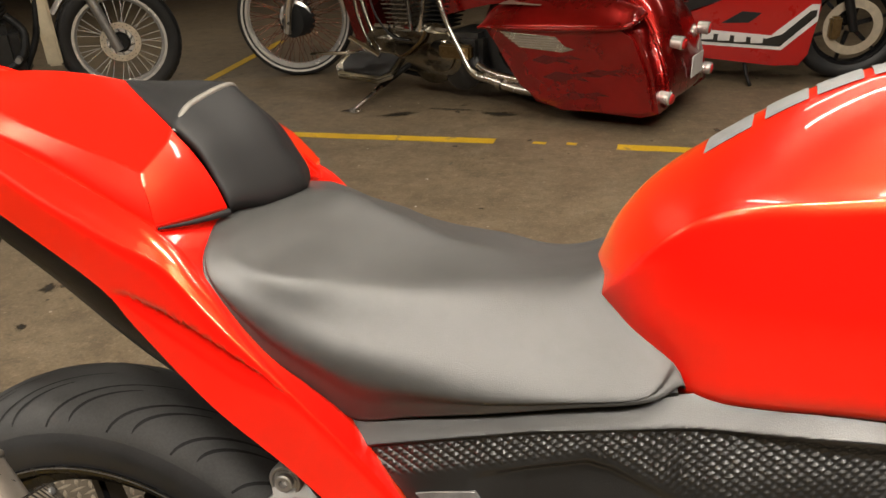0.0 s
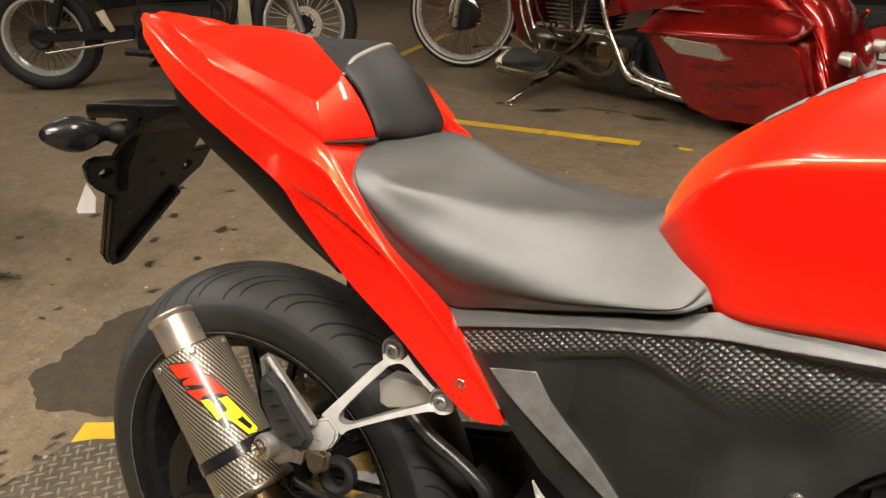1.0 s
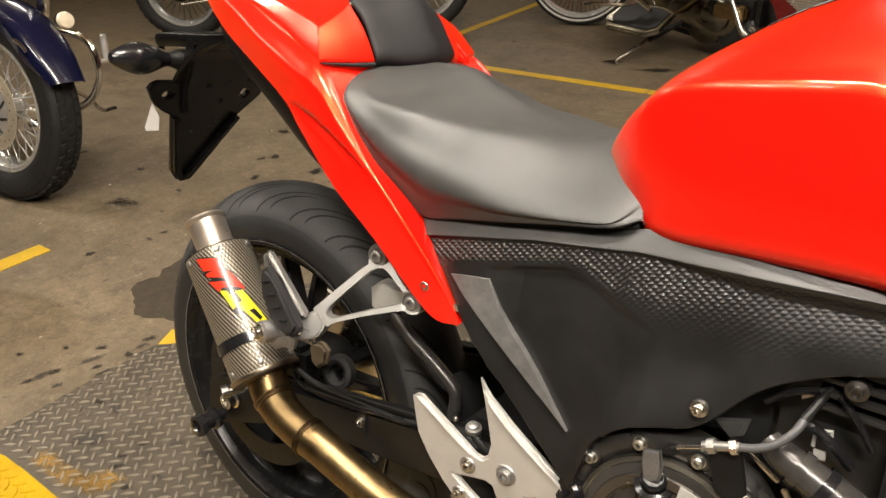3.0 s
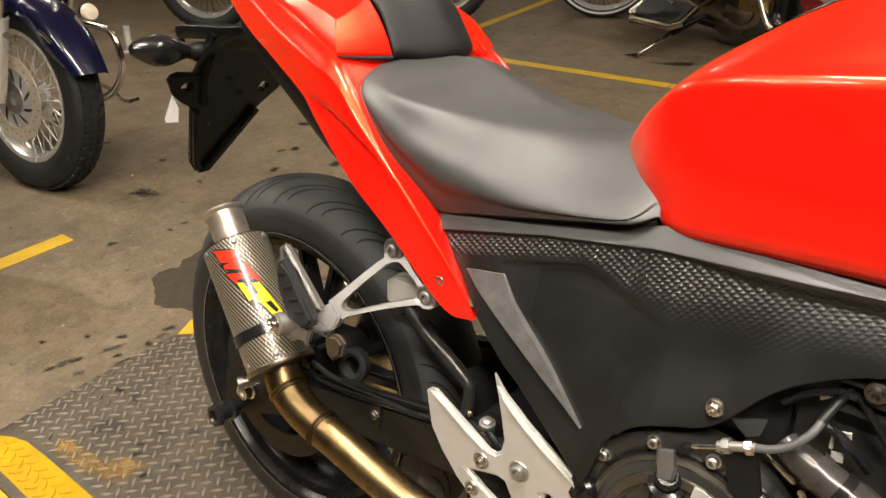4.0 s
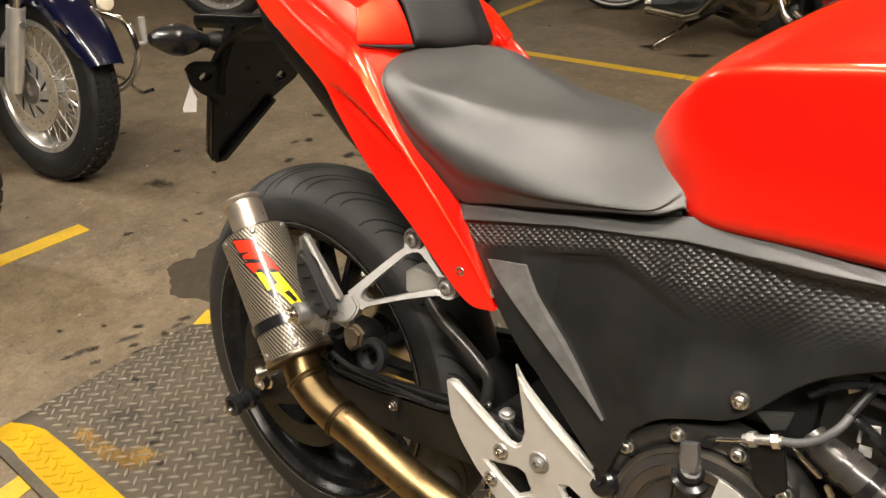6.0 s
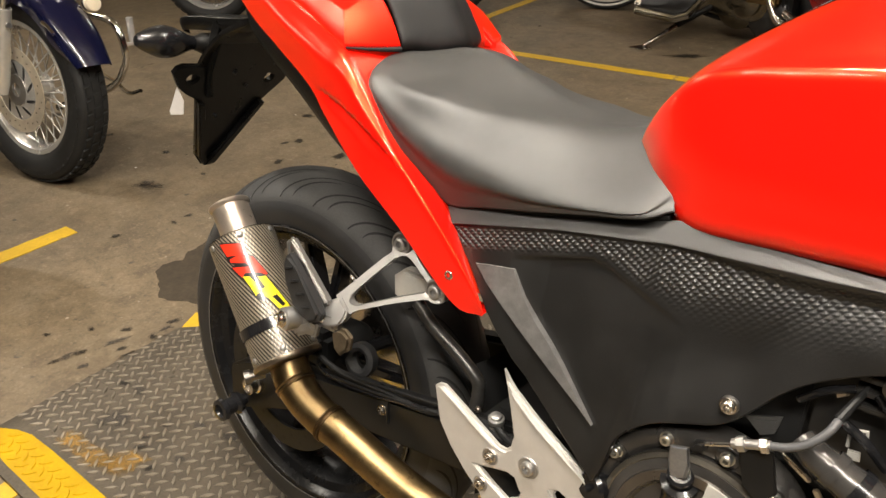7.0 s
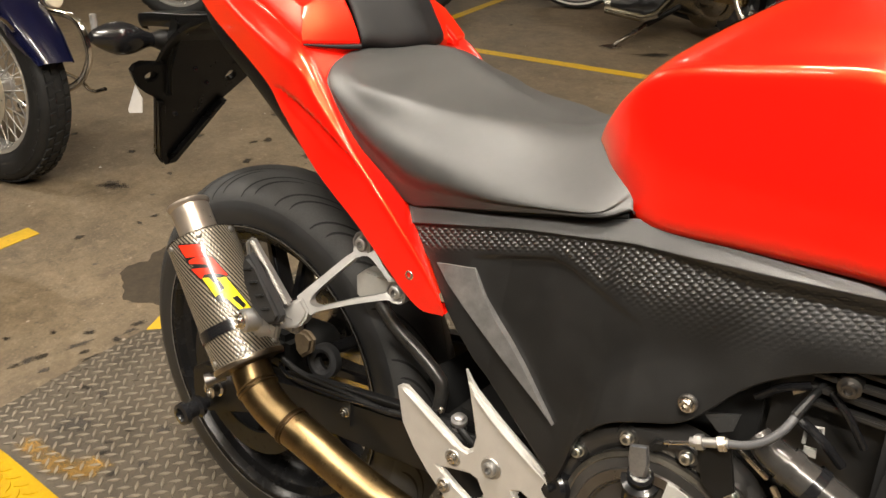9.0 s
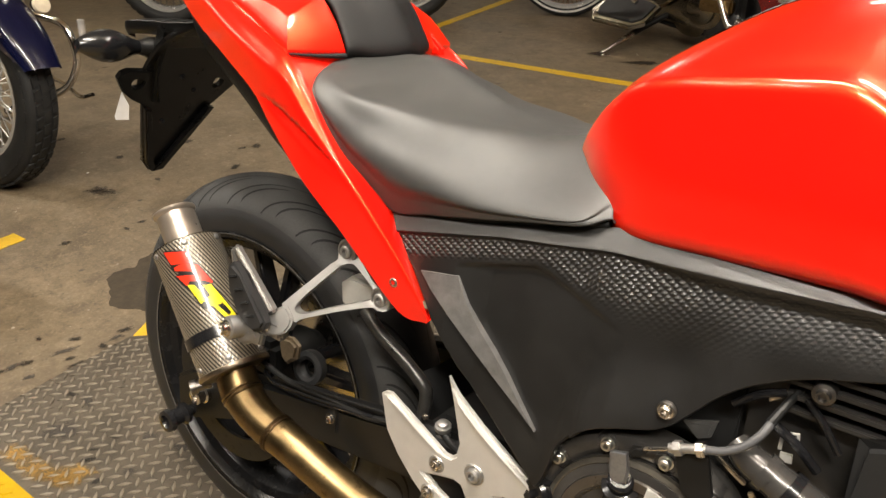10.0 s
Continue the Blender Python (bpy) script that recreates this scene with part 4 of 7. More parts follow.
part("seat_gap", tube(bead, [0.0020] + [0.0040] * 10 + [0.0030], 10, 2), BLACK_METAL, seat, "black strip standing in for the dark gap under the seat")

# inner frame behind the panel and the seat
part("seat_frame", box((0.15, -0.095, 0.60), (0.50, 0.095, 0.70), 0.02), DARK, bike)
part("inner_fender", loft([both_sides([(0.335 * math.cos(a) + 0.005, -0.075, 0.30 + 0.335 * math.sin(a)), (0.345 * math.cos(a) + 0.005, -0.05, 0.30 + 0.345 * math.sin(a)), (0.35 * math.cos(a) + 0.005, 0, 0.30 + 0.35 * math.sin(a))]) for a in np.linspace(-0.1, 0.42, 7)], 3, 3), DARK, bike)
part("left_panel", plate([(0.30, 0.648), (0.54, 0.689), (0.85, 0.69), (0.80, 0.63), (0.62, 0.54), (0.53, 0.44), (0.41, 0.515)], 0.128, 0.134, lambda u, v, d: (u, d, v), bevel=0.002), PLASTIC, bike)
part("frame_stay", tube([(0.245, -0.095, 0.505), (0.276, -0.10, 0.485), (0.311, -0.10, 0.466), (0.337, -0.10, 0.448), (0.345, -0.10, 0.435), (0.344, -0.102, 0.405)], 0.0078, 14, 5), surface("worn_black_steel", (0.055, 0.053, 0.050), 0.30, metal=0.5, vary=0.5, scale=70, fine=500, bump=0.4, depth=0.0006), bike, "worn black bent steel stay")
part("pale_bracket", plate([(0.212, 0.532), (0.227, 0.545), (0.272, 0.546), (0.285, 0.530), (0.258, 0.516), (0.225, 0.504), (0.214, 0.508)], -0.105, -0.085, lambda u, v, d: (u, d, v), bevel=0.004), PALE, bike, "pale grey plastic bracket")

# passenger peg bracket


def cast_plane(u, v, d):
    """The bracket leans out towards its foot."""
    return (u, -0.5358 + 0.0620 * u + 0.6749 * v + d, v)


outer = spline([(0.2334, 0.5761), (0.2290, 0.5855), (0.2297, 0.5921), (0.2355, 0.5958), (0.2440, 0.5948), (0.2532, 0.5888), (0.2648, 0.5802), (0.2804, 0.5710), (0.2972, 0.5630), (0.3071, 0.5639), (0.3157, 0.5617), (0.3203, 0.5564), (0.3201, 0.5493), (0.3146, 0.5451), (0.3064, 0.5440), (0.2979, 0.5445), (0.2656, 0.5326), (0.2344, 0.5191), (0.2206, 0.5125), (0.2151, 0.5082), (0.1997, 0.5161), (0.1884, 0.5189), (0.1920, 0.5250), (0.2092, 0.5472), (0.2258, 0.5685)], 3)
inner = spline([(0.2400, 0.5712), (0.2504, 0.5760), (0.2605, 0.5745), (0.2860, 0.5630), (0.2965, 0.5562), (0.2930, 0.5500), (0.2623, 0.5368), (0.2315, 0.5225), (0.2185, 0.5172), (0.2080, 0.5187), (0.2082, 0.5275), (0.2225, 0.5486)], 3)
hanger = part("peg_bracket", pierced([tuple(p) for p in outer], [[tuple(p) for p in inner]], 0.0, 0.009, cast_plane, bevel=0.0022), ALLOY, bike, "bare cast alloy passenger peg bracket")
part("clevis", box((0.170, -0.190, 0.480), (0.203, -0.172, 0.506), 0.005), ALLOY, hanger)
part("clevis_ear", beam((0.176, -0.192, 0.486), (0.146, -0.196, 0.470), 0.016, 0.018, up=(0, -1, 0), bevel=0.004), ALLOY, hanger)
part("muffler_tab", plate([(0.136, 0.492), (0.143, 0.500), (0.156, 0.499), (0.185, 0.490), (0.180, 0.472), (0.160, 0.470), (0.140, 0.480)], -0.200, -0.190, lambda u, v, d: (u, d, v), bevel=0.0025), ALLOY, hanger)
for x, y, z in ((0.2425, -0.1140, 0.5868), (0.3075, -0.1310, 0.5555)):
    part("boss", lathe([(-0.012, 0.0135), (0.003, 0.0142), (0.0055, 0.0128), (0.0055, 0.0110), (0.0030, 0.0102), (0.0030, 0.007)], (x, y - 0.010, z), (0, -1, 0), 24), ALLOY, hanger)
    shared("bolt", BIG_BOLT, hanger, pose(x, y - 0.012, z))
shared("bolt", BOLT, hanger, pose(0.1837, -0.1915, 0.4969, 30, 0, 0))
part("tab_bush", lathe([(-0.026, 0.0125), (-0.004, 0.0138), (0.0, 0.0134), (0.0015, 0.0110), (0.0015, 0.0)], (0.1445, -0.214, 0.4885), (-0.25, -1, 0.12), 28), ALLOY, hanger)
part("tab_bolt", lathe([(0.0, 0.0100), (0.003, 0.0096), (0.004, 0.0076), (0.008, 0.0073), (0.009, 0.0052), (0.005, 0.0040), (0.005, 0)], (0.1445, -0.214, 0.4885), (-0.25, -1, 0.12), 24), STEEL, hanger)
part("foot_block", plate([(0.1670, 0.4914), (0.1688, 0.4978), (0.1864, 0.5154), (0.1970, 0.5200), (0.2118, 0.5118), (0.2135, 0.5043), (0.2104, 0.4965), (0.2038, 0.4924), (0.1821, 0.4863)], -0.0035, 0.012, cast_plane, bevel=0.0025), ALLOY, hanger)
peg = part("passenger_peg", plate([(0.134, 0.552), (0.136, 0.560), (0.143, 0.566), (0.157, 0.553), (0.195, 0.508), (0.191, 0.498), (0.176, 0.491), (0.166, 0.494), (0.150, 0.504), (0.136, 0.530)], -0.207, -0.192, lambda u, v, d: (u, d, v), bevel=0.004), RUBBER, hanger, "black rubber passenger foot peg folded up")
for k in range(4):
    c = Vector((0.140, -0.2075, 0.548)).lerp(Vector((0.170, -0.2075, 0.506)), k / 3.2)
    part("rubber_rib", beam(c, c + Vector((0.013, 0, 0.005)), 0.004, 0.003, bevel=0.001), GROOVE, peg)
part("peg_frame", beam((0.130, -0.188, 0.578), (0.186, -0.184, 0.511), 0.010, 0.008, 0.012, 0.012, (0.5, 0, 0.4), 0.003), ALLOY, hanger)
part("peg_frame", beam((0.126, -0.188, 0.574), (0.132, -0.186, 0.520), 0.009, 0.006, up=(1, 0, 0), bevel=0.002), ALLOY, hanger)

# muffler
P1, P2 = Vector((-0.0118, -0.1508, 0.5268)), Vector((0.0978, -0.1680, 0.3986))
CAN = 0.0435
AX = (P2 - P1).normalized()
LEN = (P2 - P1).length
muffler = new("muffler")
muffler.parent = bike
muffler["label"] = "carbon fibre muffler canister with steel ends"


def canister():
    """A tube with its rear edge cut on a slant, unrolled for the weave."""
    bm = bmesh.new()
    uvs = bm.loops.layers.uv.new("weave")
    u = AX.orthogonal().normalized()
    v = AX.cross(u)
    n, r = 64, CAN
    rings = []
    for d in np.linspace(0, LEN, 9):
        rings.append([bm.verts.new(P1 + AX * d + (u * math.cos(a) + v * math.sin(a)) * r) for a in np.linspace(0, 2 * math.pi, n, endpoint=False)])
    for i in range(8):
        for j in range(n):
            f = bm.faces.new((rings[i][j], rings[i][(j + 1) % n], rings[i + 1][(j + 1) % n], rings[i + 1][j]))
            for loop, (a, b) in zip(f.loops, ((i, j), (i, j + 1), (i + 1, j + 1), (i + 1, j))):
                loop[uvs].uv = (b / n * 19.0, a / 8 * LEN / (2 * math.pi * r) * 9.0)
    return bm


part("canister", canister(), CARBON, muffler, "glossy carbon fibre twill")
part("rear_cap", lathe([(-0.001, CAN + 0.0005), (-0.002, CAN - 0.001), (-0.004, 0.030), (-0.004, 0.024)], P1, AX, 48), STEEL, muffler)
part("outlet", lathe([(0, 0.0245), (0.044, 0.0248), (0.046, 0.0268), (0.049, 0.0276), (0.051, 0.0268), (0.050, 0.0245), (0.010, 0.0238)], P1, -AX, 48), surface("satin_stainless", (0.56, 0.49, 0.41), 0.30, metal=0.85, vary=0.15, scale=40, fine=800, bump=0.1, depth=0.0003), muffler, "bare stainless outlet with a rolled lip")
part("outlet_bore", lathe([(0.012, 0.0239), (0.010, 0)], P1, -AX, 32), DARK, muffler)
part("front_cap", lathe([(LEN - 0.003, CAN + 0.0002), (LEN - 0.002, CAN + 0.0014), (LEN + 0.002, CAN + 0.0016), (LEN + 0.004, CAN + 0.0006), (LEN + 0.005, 0.036), (LEN + 0.006, 0.0245)], P1, AX, 48), surface("tanned_steel", (0.30, 0.25, 0.19), 0.34, metal=1.0, vary=0.3, scale=40, fine=600), muffler)
part("strap", lathe([(LEN * 0.735 - 0.007, CAN + 0.0005), (LEN * 0.735 - 0.007, CAN + 0.0016), (LEN * 0.735 + 0.007, CAN + 0.0016), (LEN * 0.735 + 0.007, CAN + 0.0005)], P1, AX, 48), GLOSSY, muffler, "black clamp band")
RIVET = finish(lathe([(0, 0.0038), (0.0015, 0.0036), (0.0025, 0.002), (0.0025, 0)], (0, 0, 0), (0, 0, 1), 14), "rivet", ALLOY)
FACE = Vector((0.16, -0.90, 0.40))
FACE = (FACE - AX * FACE.dot(AX)).normalized()
SIDE = AX.cross(FACE)
for d, turn in ((0.006, -0.565), (LEN - 0.010, -0.565)):
    for k in range(6):
        a = math.pi * k / 3 + turn
        out = FACE * math.cos(a) + SIDE * math.sin(a)
        shared("rivet", RIVET, muffler, Matrix.Translation(P1 + AX * d + out * CAN) @ out.to_track_quat("Z", "Y").to_matrix().to_4x4())


# badge on the muffler: plain slanted shapes
def wrap(s, t, lift):
    """A place on the canister: s metres round from the front line, t along it."""
    a = s / CAN
    return P1 + AX * (t - 0.004) + (FACE * math.cos(a) + SIDE * math.sin(a)) * (CAN + lift)


def decal(name, outline, lift, material, label="", holes=()):
    """A thin sticker bent round the canister."""
    bm = bmesh.new()
    for ring in [outline] + list(holes):
        vs = [bm.verts.new((u, v, 0)) for u, v in ring]
        for i in range(len(vs)):
            bm.edges.new((vs[i], vs[(i + 1) % len(vs)]))
    bmesh.ops.triangle_fill(bm, use_beauty=True, use_dissolve=False, edges=bm.edges[:])
    bmesh.ops.subdivide_edges(bm, edges=bm.edges[:], cuts=5, use_grid_fill=True)
    for v in bm.verts:
        v.co = wrap(v.co.x, v.co.y, lift)
    return part(name, bm, material, muffler, label)


DECAL_RED = surface("decal_red", (0.75, 0.03, 0.01), 0.3, vary=0.05, coat=0.6)
DECAL_YELLOW = surface("decal_yellow", (0.80, 0.66, 0.02), 0.3, vary=0.05, coat=0.6)
DECAL_BLACK = surface("decal_black", (0.01, 0.01, 0.01), 0.3, vary=0.05, coat=0.6)
decal("badge_shadow", [(0.0062, 0.0120), (0.0030, 0.0100), (-0.0245, 0.0215), (-0.0262, 0.0372), (-0.0310, 0.0425), (-0.0412, 0.0700), (-0.0310, 0.0725), (-0.0200, 0.0630), (-0.0085, 0.0675), (0.0015, 0.0455), (-0.0050, 0.0440), (0.0015, 0.0370)], 0.0002, DECAL_BLACK)
decal("badge_red", [(0.0049, 0.0114), (-0.0235, 0.0227), (-0.0245, 0.0372), (-0.0168, 0.0362), (-0.0296, 0.0428), (-0.0396, 0.0696), (-0.0313, 0.0705), (-0.0200, 0.0607), (-0.0094, 0.0650), (-0.0005, 0.0457), (-0.0231, 0.0541), (-0.0200, 0.0480), (-0.0008, 0.0390), (-0.0014, 0.0348), (-0.0140, 0.0350), (0.0010, 0.0300)], 0.0004, DECAL_RED, "red slanted zigzag shape")
decal("badge_shadow", [(-0.0085, 0.0630), (-0.0140, 0.0590), (-0.0305, 0.0645), (-0.0372, 0.0700), (-0.0532, 0.1172), (-0.0484, 0.1220), (-0.0375, 0.1200), (-0.0285, 0.1000), (-0.0215, 0.1000), (-0.0155, 0.0930)], 0.0006, DECAL_BLACK)
decal("badge_yellow", [(-0.0100, 0.0623), (-0.0145, 0.0605), (-0.0300, 0.0660), (-0.0360, 0.0711), (-0.0518, 0.1169), (-0.0482, 0.1203), (-0.0385, 0.1187), (-0.0289, 0.0979), (-0.0250, 0.0935), (-0.0402, 0.0968), (-0.0399, 0.0940), (-0.0205, 0.0890), (-0.0169, 0.0905)], 0.0009, DECAL_YELLOW, "yellow slanted block shape", [[(-0.0176, 0.0652), (-0.0225, 0.0671), (-0.0305, 0.0845), (-0.0255, 0.0865)], [(-0.0268, 0.0689), (-0.0300, 0.0705), (-0.0470, 0.1125), (-0.0425, 0.1150), (-0.0340, 0.0985), (-0.0405, 0.0985)]])

# exhaust pipe
pipe = tube([(0.0911, -0.1670, 0.4060), (0.1000, -0.1690, 0.3950), (0.1090, -0.1715, 0.3835), (0.1210, -0.1740, 0.3722), (0.1486, -0.1780, 0.3596), (0.1813, -0.1800, 0.3512), (0.2068, -0.1800, 0.3470), (0.2393, -0.1770, 0.3354), (0.2793, -0.1700, 0.3171), (0.3164, -0.1610, 0.3000), (0.37, -0.150, 0.285), (0.45, -0.135, 0.280)], [0.0252, 0.0252, 0.0250, 0.0246, 0.0236, 0.0228, 0.0226, 0.0225, 0.0225, 0.0225, 0.0225, 0.0225], 28, 5)
pipe = part("exhaust_pipe", pipe, GOLD, bike, "heat-tinted golden steel exhaust pipe")
for p, t, r in (((0.1195, -0.1737, 0.3735), (0.80, -0.13, -0.58), 0.0262), ((0.1880, -0.1800, 0.3500), (0.97, 0.01, -0.22), 0.0242)):
    part("weld", lathe([(-0.0045, r - 0.002), (-0.0038, r), (-0.0026, r + 0.0004), (-0.0014, r - 0.0002), (-0.0006, r - 0.0014), (0.0006, r - 0.0014), (0.0014, r - 0.0002), (0.0026, r + 0.0004), (0.0038, r), (0.0045, r - 0.002)], p, t, 36), WELD if r < 0.025 else GOLD, pipe)
    part("weld_seam", lathe([(-0.0009, r - 0.0011), (0.0009, r - 0.0011)], p, t, 36), WELD, pipe)
part("pinch_bolt", lathe([(0, 0.007), (0.018, 0.007), (0.018, 0.0095), (0.026, 0.0095), (0.027, 0.006), (0.027, 0)], (0.060, -0.175, 0.366), (-0.5, -0.8, -0.2), 12), DULL_STEEL, pipe)

# rider heel plate
heel = part("heel_plate", pierced([(0.3247, 0.4535), (0.3298, 0.4579), (0.3375, 0.4591), (0.3813, 0.4356), (0.4121, 0.4185), (0.4200, 0.4180), (0.4262, 0.4235), (0.4286, 0.4378), (0.4232, 0.4589), (0.4149, 0.4882), (0.4084, 0.5082), (0.4163, 0.4986), (0.4240, 0.4909), (0.4531, 0.4698), (0.4877, 0.4490), (0.5114, 0.4341), (0.5214, 0.4284), (0.5249, 0.4172), (0.524, 0.395), (0.505, 0.350), (0.470, 0.312), (0.420, 0.300), (0.3984, 0.3430), (0.3940, 0.3500), (0.3733, 0.3664), (0.3517, 0.3887), (0.3345, 0.4133), (0.3272, 0.4425)], [[(0.3892, 0.3823), (0.4049, 0.3870), (0.4258, 0.3925), (0.4352, 0.3904), (0.4414, 0.3796), (0.4471, 0.3728), (0.4300, 0.3600), (0.4105, 0.3696)], [(0.478, 0.398), (0.486, 0.402), (0.500, 0.396), (0.502, 0.388), (0.485, 0.388)]], -0.158, -0.149, lambda u, v, d: (u, d, v), 0.004), BRUSHED, bike, "satin bare aluminium heel guard")
for rib in ([(0.3345, 0.4545), (0.3600, 0.4425), (0.3815, 0.4300), (0.4060, 0.4165)], [(0.4215, 0.4870), (0.4345, 0.4770), (0.4550, 0.4620), (0.4880, 0.4425), (0.5130, 0.4270)]):
    part("edge_rib", tube([(x, -0.1578, z) for x, z in rib], [0.0012] + [0.0026] * (len(rib) - 2) + [0.0012], 10, 3), BRUSHED, heel)
for x, z, r in ((0.4508, 0.4129, 0.011), (0.4046, 0.4026, 0.009), (0.3964, 0.3633, 0.008)):
    part("dish", lathe([(0.0, r + 0.001), (0.0012, r), (0.0005, r * 0.75)], (x, -0.158, z), (0, -1, 0), 24), ALLOY, heel)
    shared("bolt", BIG_BOLT if r > 0.01 else BOLT, heel, pose(x, -0.157, z))

# brake reservoir and small parts between swingarm and heel plate
banjo = part("banjo_bolt", lathe([(-0.020, 0.0045), (-0.014, 0.0045), (-0.014, 0.0085), (-0.009, 0.0085), (-0.009, 0.006), (-0.004, 0.006), (-0.004, 0.0092), (0.001, 0.0092), (0.001, 0.0062), (0.005, 0.0062), (0.006, 0.0045), (0.006, 0)], (0.3875, -0.125, 0.425), (0.03, -0.2, 1), 18), ALLOY, bike, "bare metal banjo bolt")
part("hose_union", tube([(0.388, -0.126, 0.418), (0.402, -0.130, 0.412), (0.415, -0.128, 0.404)], 0.0042, 10, 3), BLACK_METAL, banjo)
for p in ((0.362, -0.122, 0.424), (0.372, -0.124, 0.404), (0.366, -0.121, 0.393)):
    shared("bolt", BOLT, bike, pose(*p) @ Matrix.Scale(0.6, 4))
for y, z in ((-0.139, 0.006), (-0.141, -0.004)):
    part("arm_seam", tube([(0.14, y + 0.001, 0.386 + z), (0.22, y, 0.396 + z), (0.32, y + 0.004, 0.409 + z)], 0.0016, 8, 3), BLACK_METAL, swing)
part("hose_loop", tube([(0.104, -0.128, 0.386), (0.130, -0.136, 0.381), (0.157, -0.138, 0.380), (0.208, -0.138, 0.384), (0.254, -0.139, 0.394), (0.300, -0.137, 0.402)], 0.0028, 10, 5), GLOSSY, swing, "thin glossy black hose")
part("linkage", tube([(0.345, -0.12, 0.405), (0.375, -0.125, 0.41), (0.40, -0.125, 0.405), (0.43, -0.12, 0.41)], 0.008, 10, 4), BLACK_METAL, bike)
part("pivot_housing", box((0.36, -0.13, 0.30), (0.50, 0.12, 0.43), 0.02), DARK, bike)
part("peg_stay", tube([(0.40, -0.15, 0.345), (0.405, -0.16, 0.325), (0.415, -0.17, 0.30)], 0.008, 10, 3), STEEL, bike)

# engine
CASE = surface("dark_engine_enamel", (0.055, 0.052, 0.049), 0.20, metal=0.35, vary=0.25, scale=30, fine=900, bump=0.15, depth=0.0004)
engine = part("engine", box((0.47, -0.125, 0.16), (0.86, 0.125, 0.50), 0.025), ENGINE, bike, "black engine with bolted clutch cover")
CX, CZ = 0.612, 0.418
part("cover_rim", lathe([(0.0, 0.106), (0.022, 0.106), (0.027, 0.103), (0.029, 0.098), (0.028, 0.088), (0.024, 0.083)], (CX, -0.12, CZ), (0, -1, 0), 72), CASE, engine)
part("cover_dome", lathe([(0.0, 0.085), (0.026, 0.083), (0.034, 0.078), (0.036, 0.070), (0.036, 0.058), (0.033, 0.055), (0.033, 0)], (CX, -0.12, CZ), (0, -1, 0), 72), CASE, engine, "dark grey clutch cover")
# two rings in paler metal, colouring in the reflected arcs on the dome
part("cover_ring", lathe([(0.036, 0.070), (0.038, 0.069), (0.038, 0.060), (0.036, 0.059)], (CX, -0.12, CZ), (0, -1, 0), 72), surface("reflection_ring", (0.15, 0.14, 0.13), 0.30, metal=0.9), engine)
part("bevel_ring", lathe([(0.0275, 0.0835), (0.0325, 0.0835), (0.0345, 0.0795), (0.0335, 0.0775)], (CX, -0.12, CZ), (0, -1, 0), 72), surface("bevel_highlight", (0.16, 0.145, 0.12), 0.34, metal=0.8, vary=0.3, scale=30), engine, "machined bevel of the clutch cover, its highlight put into paler metal")
part("cover_badge", plate([(CX + 0.069 * math.cos(a), CZ + 0.069 * math.sin(a)) for a in np.linspace(0.35, 1.45, 10)] + [(CX + 0.012 * math.cos(a), CZ + 0.012 * math.sin(a)) for a in np.linspace(1.45, 0.35, 4)], -0.1595, -0.152, lambda u, v, d: (u, d, v), bevel=0.001), PALE, engine, "pale metal clutch badge")
COVER_BOLT = bolt_mesh("bolt", 0.0053, 0.008, surface("zinc_bolt", (0.66, 0.66, 0.63), 0.3, metal=1.0, vary=0.1))
for a in (146.0, 112.0, 80.0, 53.0, 24.0, 175.0, 205.0, 235.0):
    x, z = CX + 0.0945 * math.cos(radians(a)), CZ + 0.0945 * math.sin(radians(a))
    part("bolt_boss", lathe([(-0.01, 0.012), (0.004, 0.0115), (0.006, 0.010)], (x, -0.143, z), (0, -1, 0), 18), ENGINE, engine)
    shared("bolt", COVER_BOLT, engine, pose(x, -0.147, z))
part("filler_cap", lathe([(0, 0.016), (0.012, 0.016), (0.016, 0.013), (0.016, 0.004), (0.022, 0.003), (0.022, 0)], (0.522, -0.145, 0.425), (-0.3, -1, 0.1), 24), GLOSSY, engine, "black oil filler cap")
arm = part("clutch_arm", plate([(0.5845, 0.5125), (0.6005, 0.5175), (0.6045, 0.500), (0.6035, 0.487), (0.597, 0.482), (0.589, 0.484), (0.5855, 0.498)], -0.167, -0.163, lambda u, v, d: (u, d, v), bevel=0.002), surface("arm_steel", (0.30, 0.31, 0.33), 0.35, metal=0.85, vary=0.25, scale=50), engine, "bare metal clutch release arm")
part("arm_clevis", plate([(0.600, 0.519), (0.604, 0.526), (0.611, 0.528), (0.615, 0.523), (0.611, 0.517), (0.604, 0.514)], -0.168, -0.160, lambda u, v, d: (u, d, v), bevel=0.0025), BLACK_METAL, engine)
part("arm_pivot", lathe([(-0.03, 0.014), (-0.012, 0.014), (-0.010, 0.017), (-0.004, 0.017), (-0.002, 0.012), (0.006, 0.0115), (0.008, 0.009), (0.008, 0)], (0.597, -0.158, 0.480), (0.05, -0.5, 0.85), 24), GLOSSY, engine)
part("arm_post", lathe([(0, 0.013), (0.05, 0.013)], (0.594, -0.146, 0.425), (0, -0.1, 1), 20), GLOSSY, engine)
cable = part("clutch_cable", tube([(0.606, -0.164, 0.523), (0.636, -0.166, 0.538)], 0.0018, 8), STEEL, bike, "grey sheathed clutch cable")
part("sleeve", tube([(0.659, -0.165, 0.548), (0.672, -0.165, 0.553), (0.684, -0.162, 0.561), (0.693, -0.156, 0.572), (0.698, -0.148, 0.583)], 0.0034, 12, 6), surface("cable_grey", (0.085, 0.085, 0.088), 0.34, vary=0.2), cable)
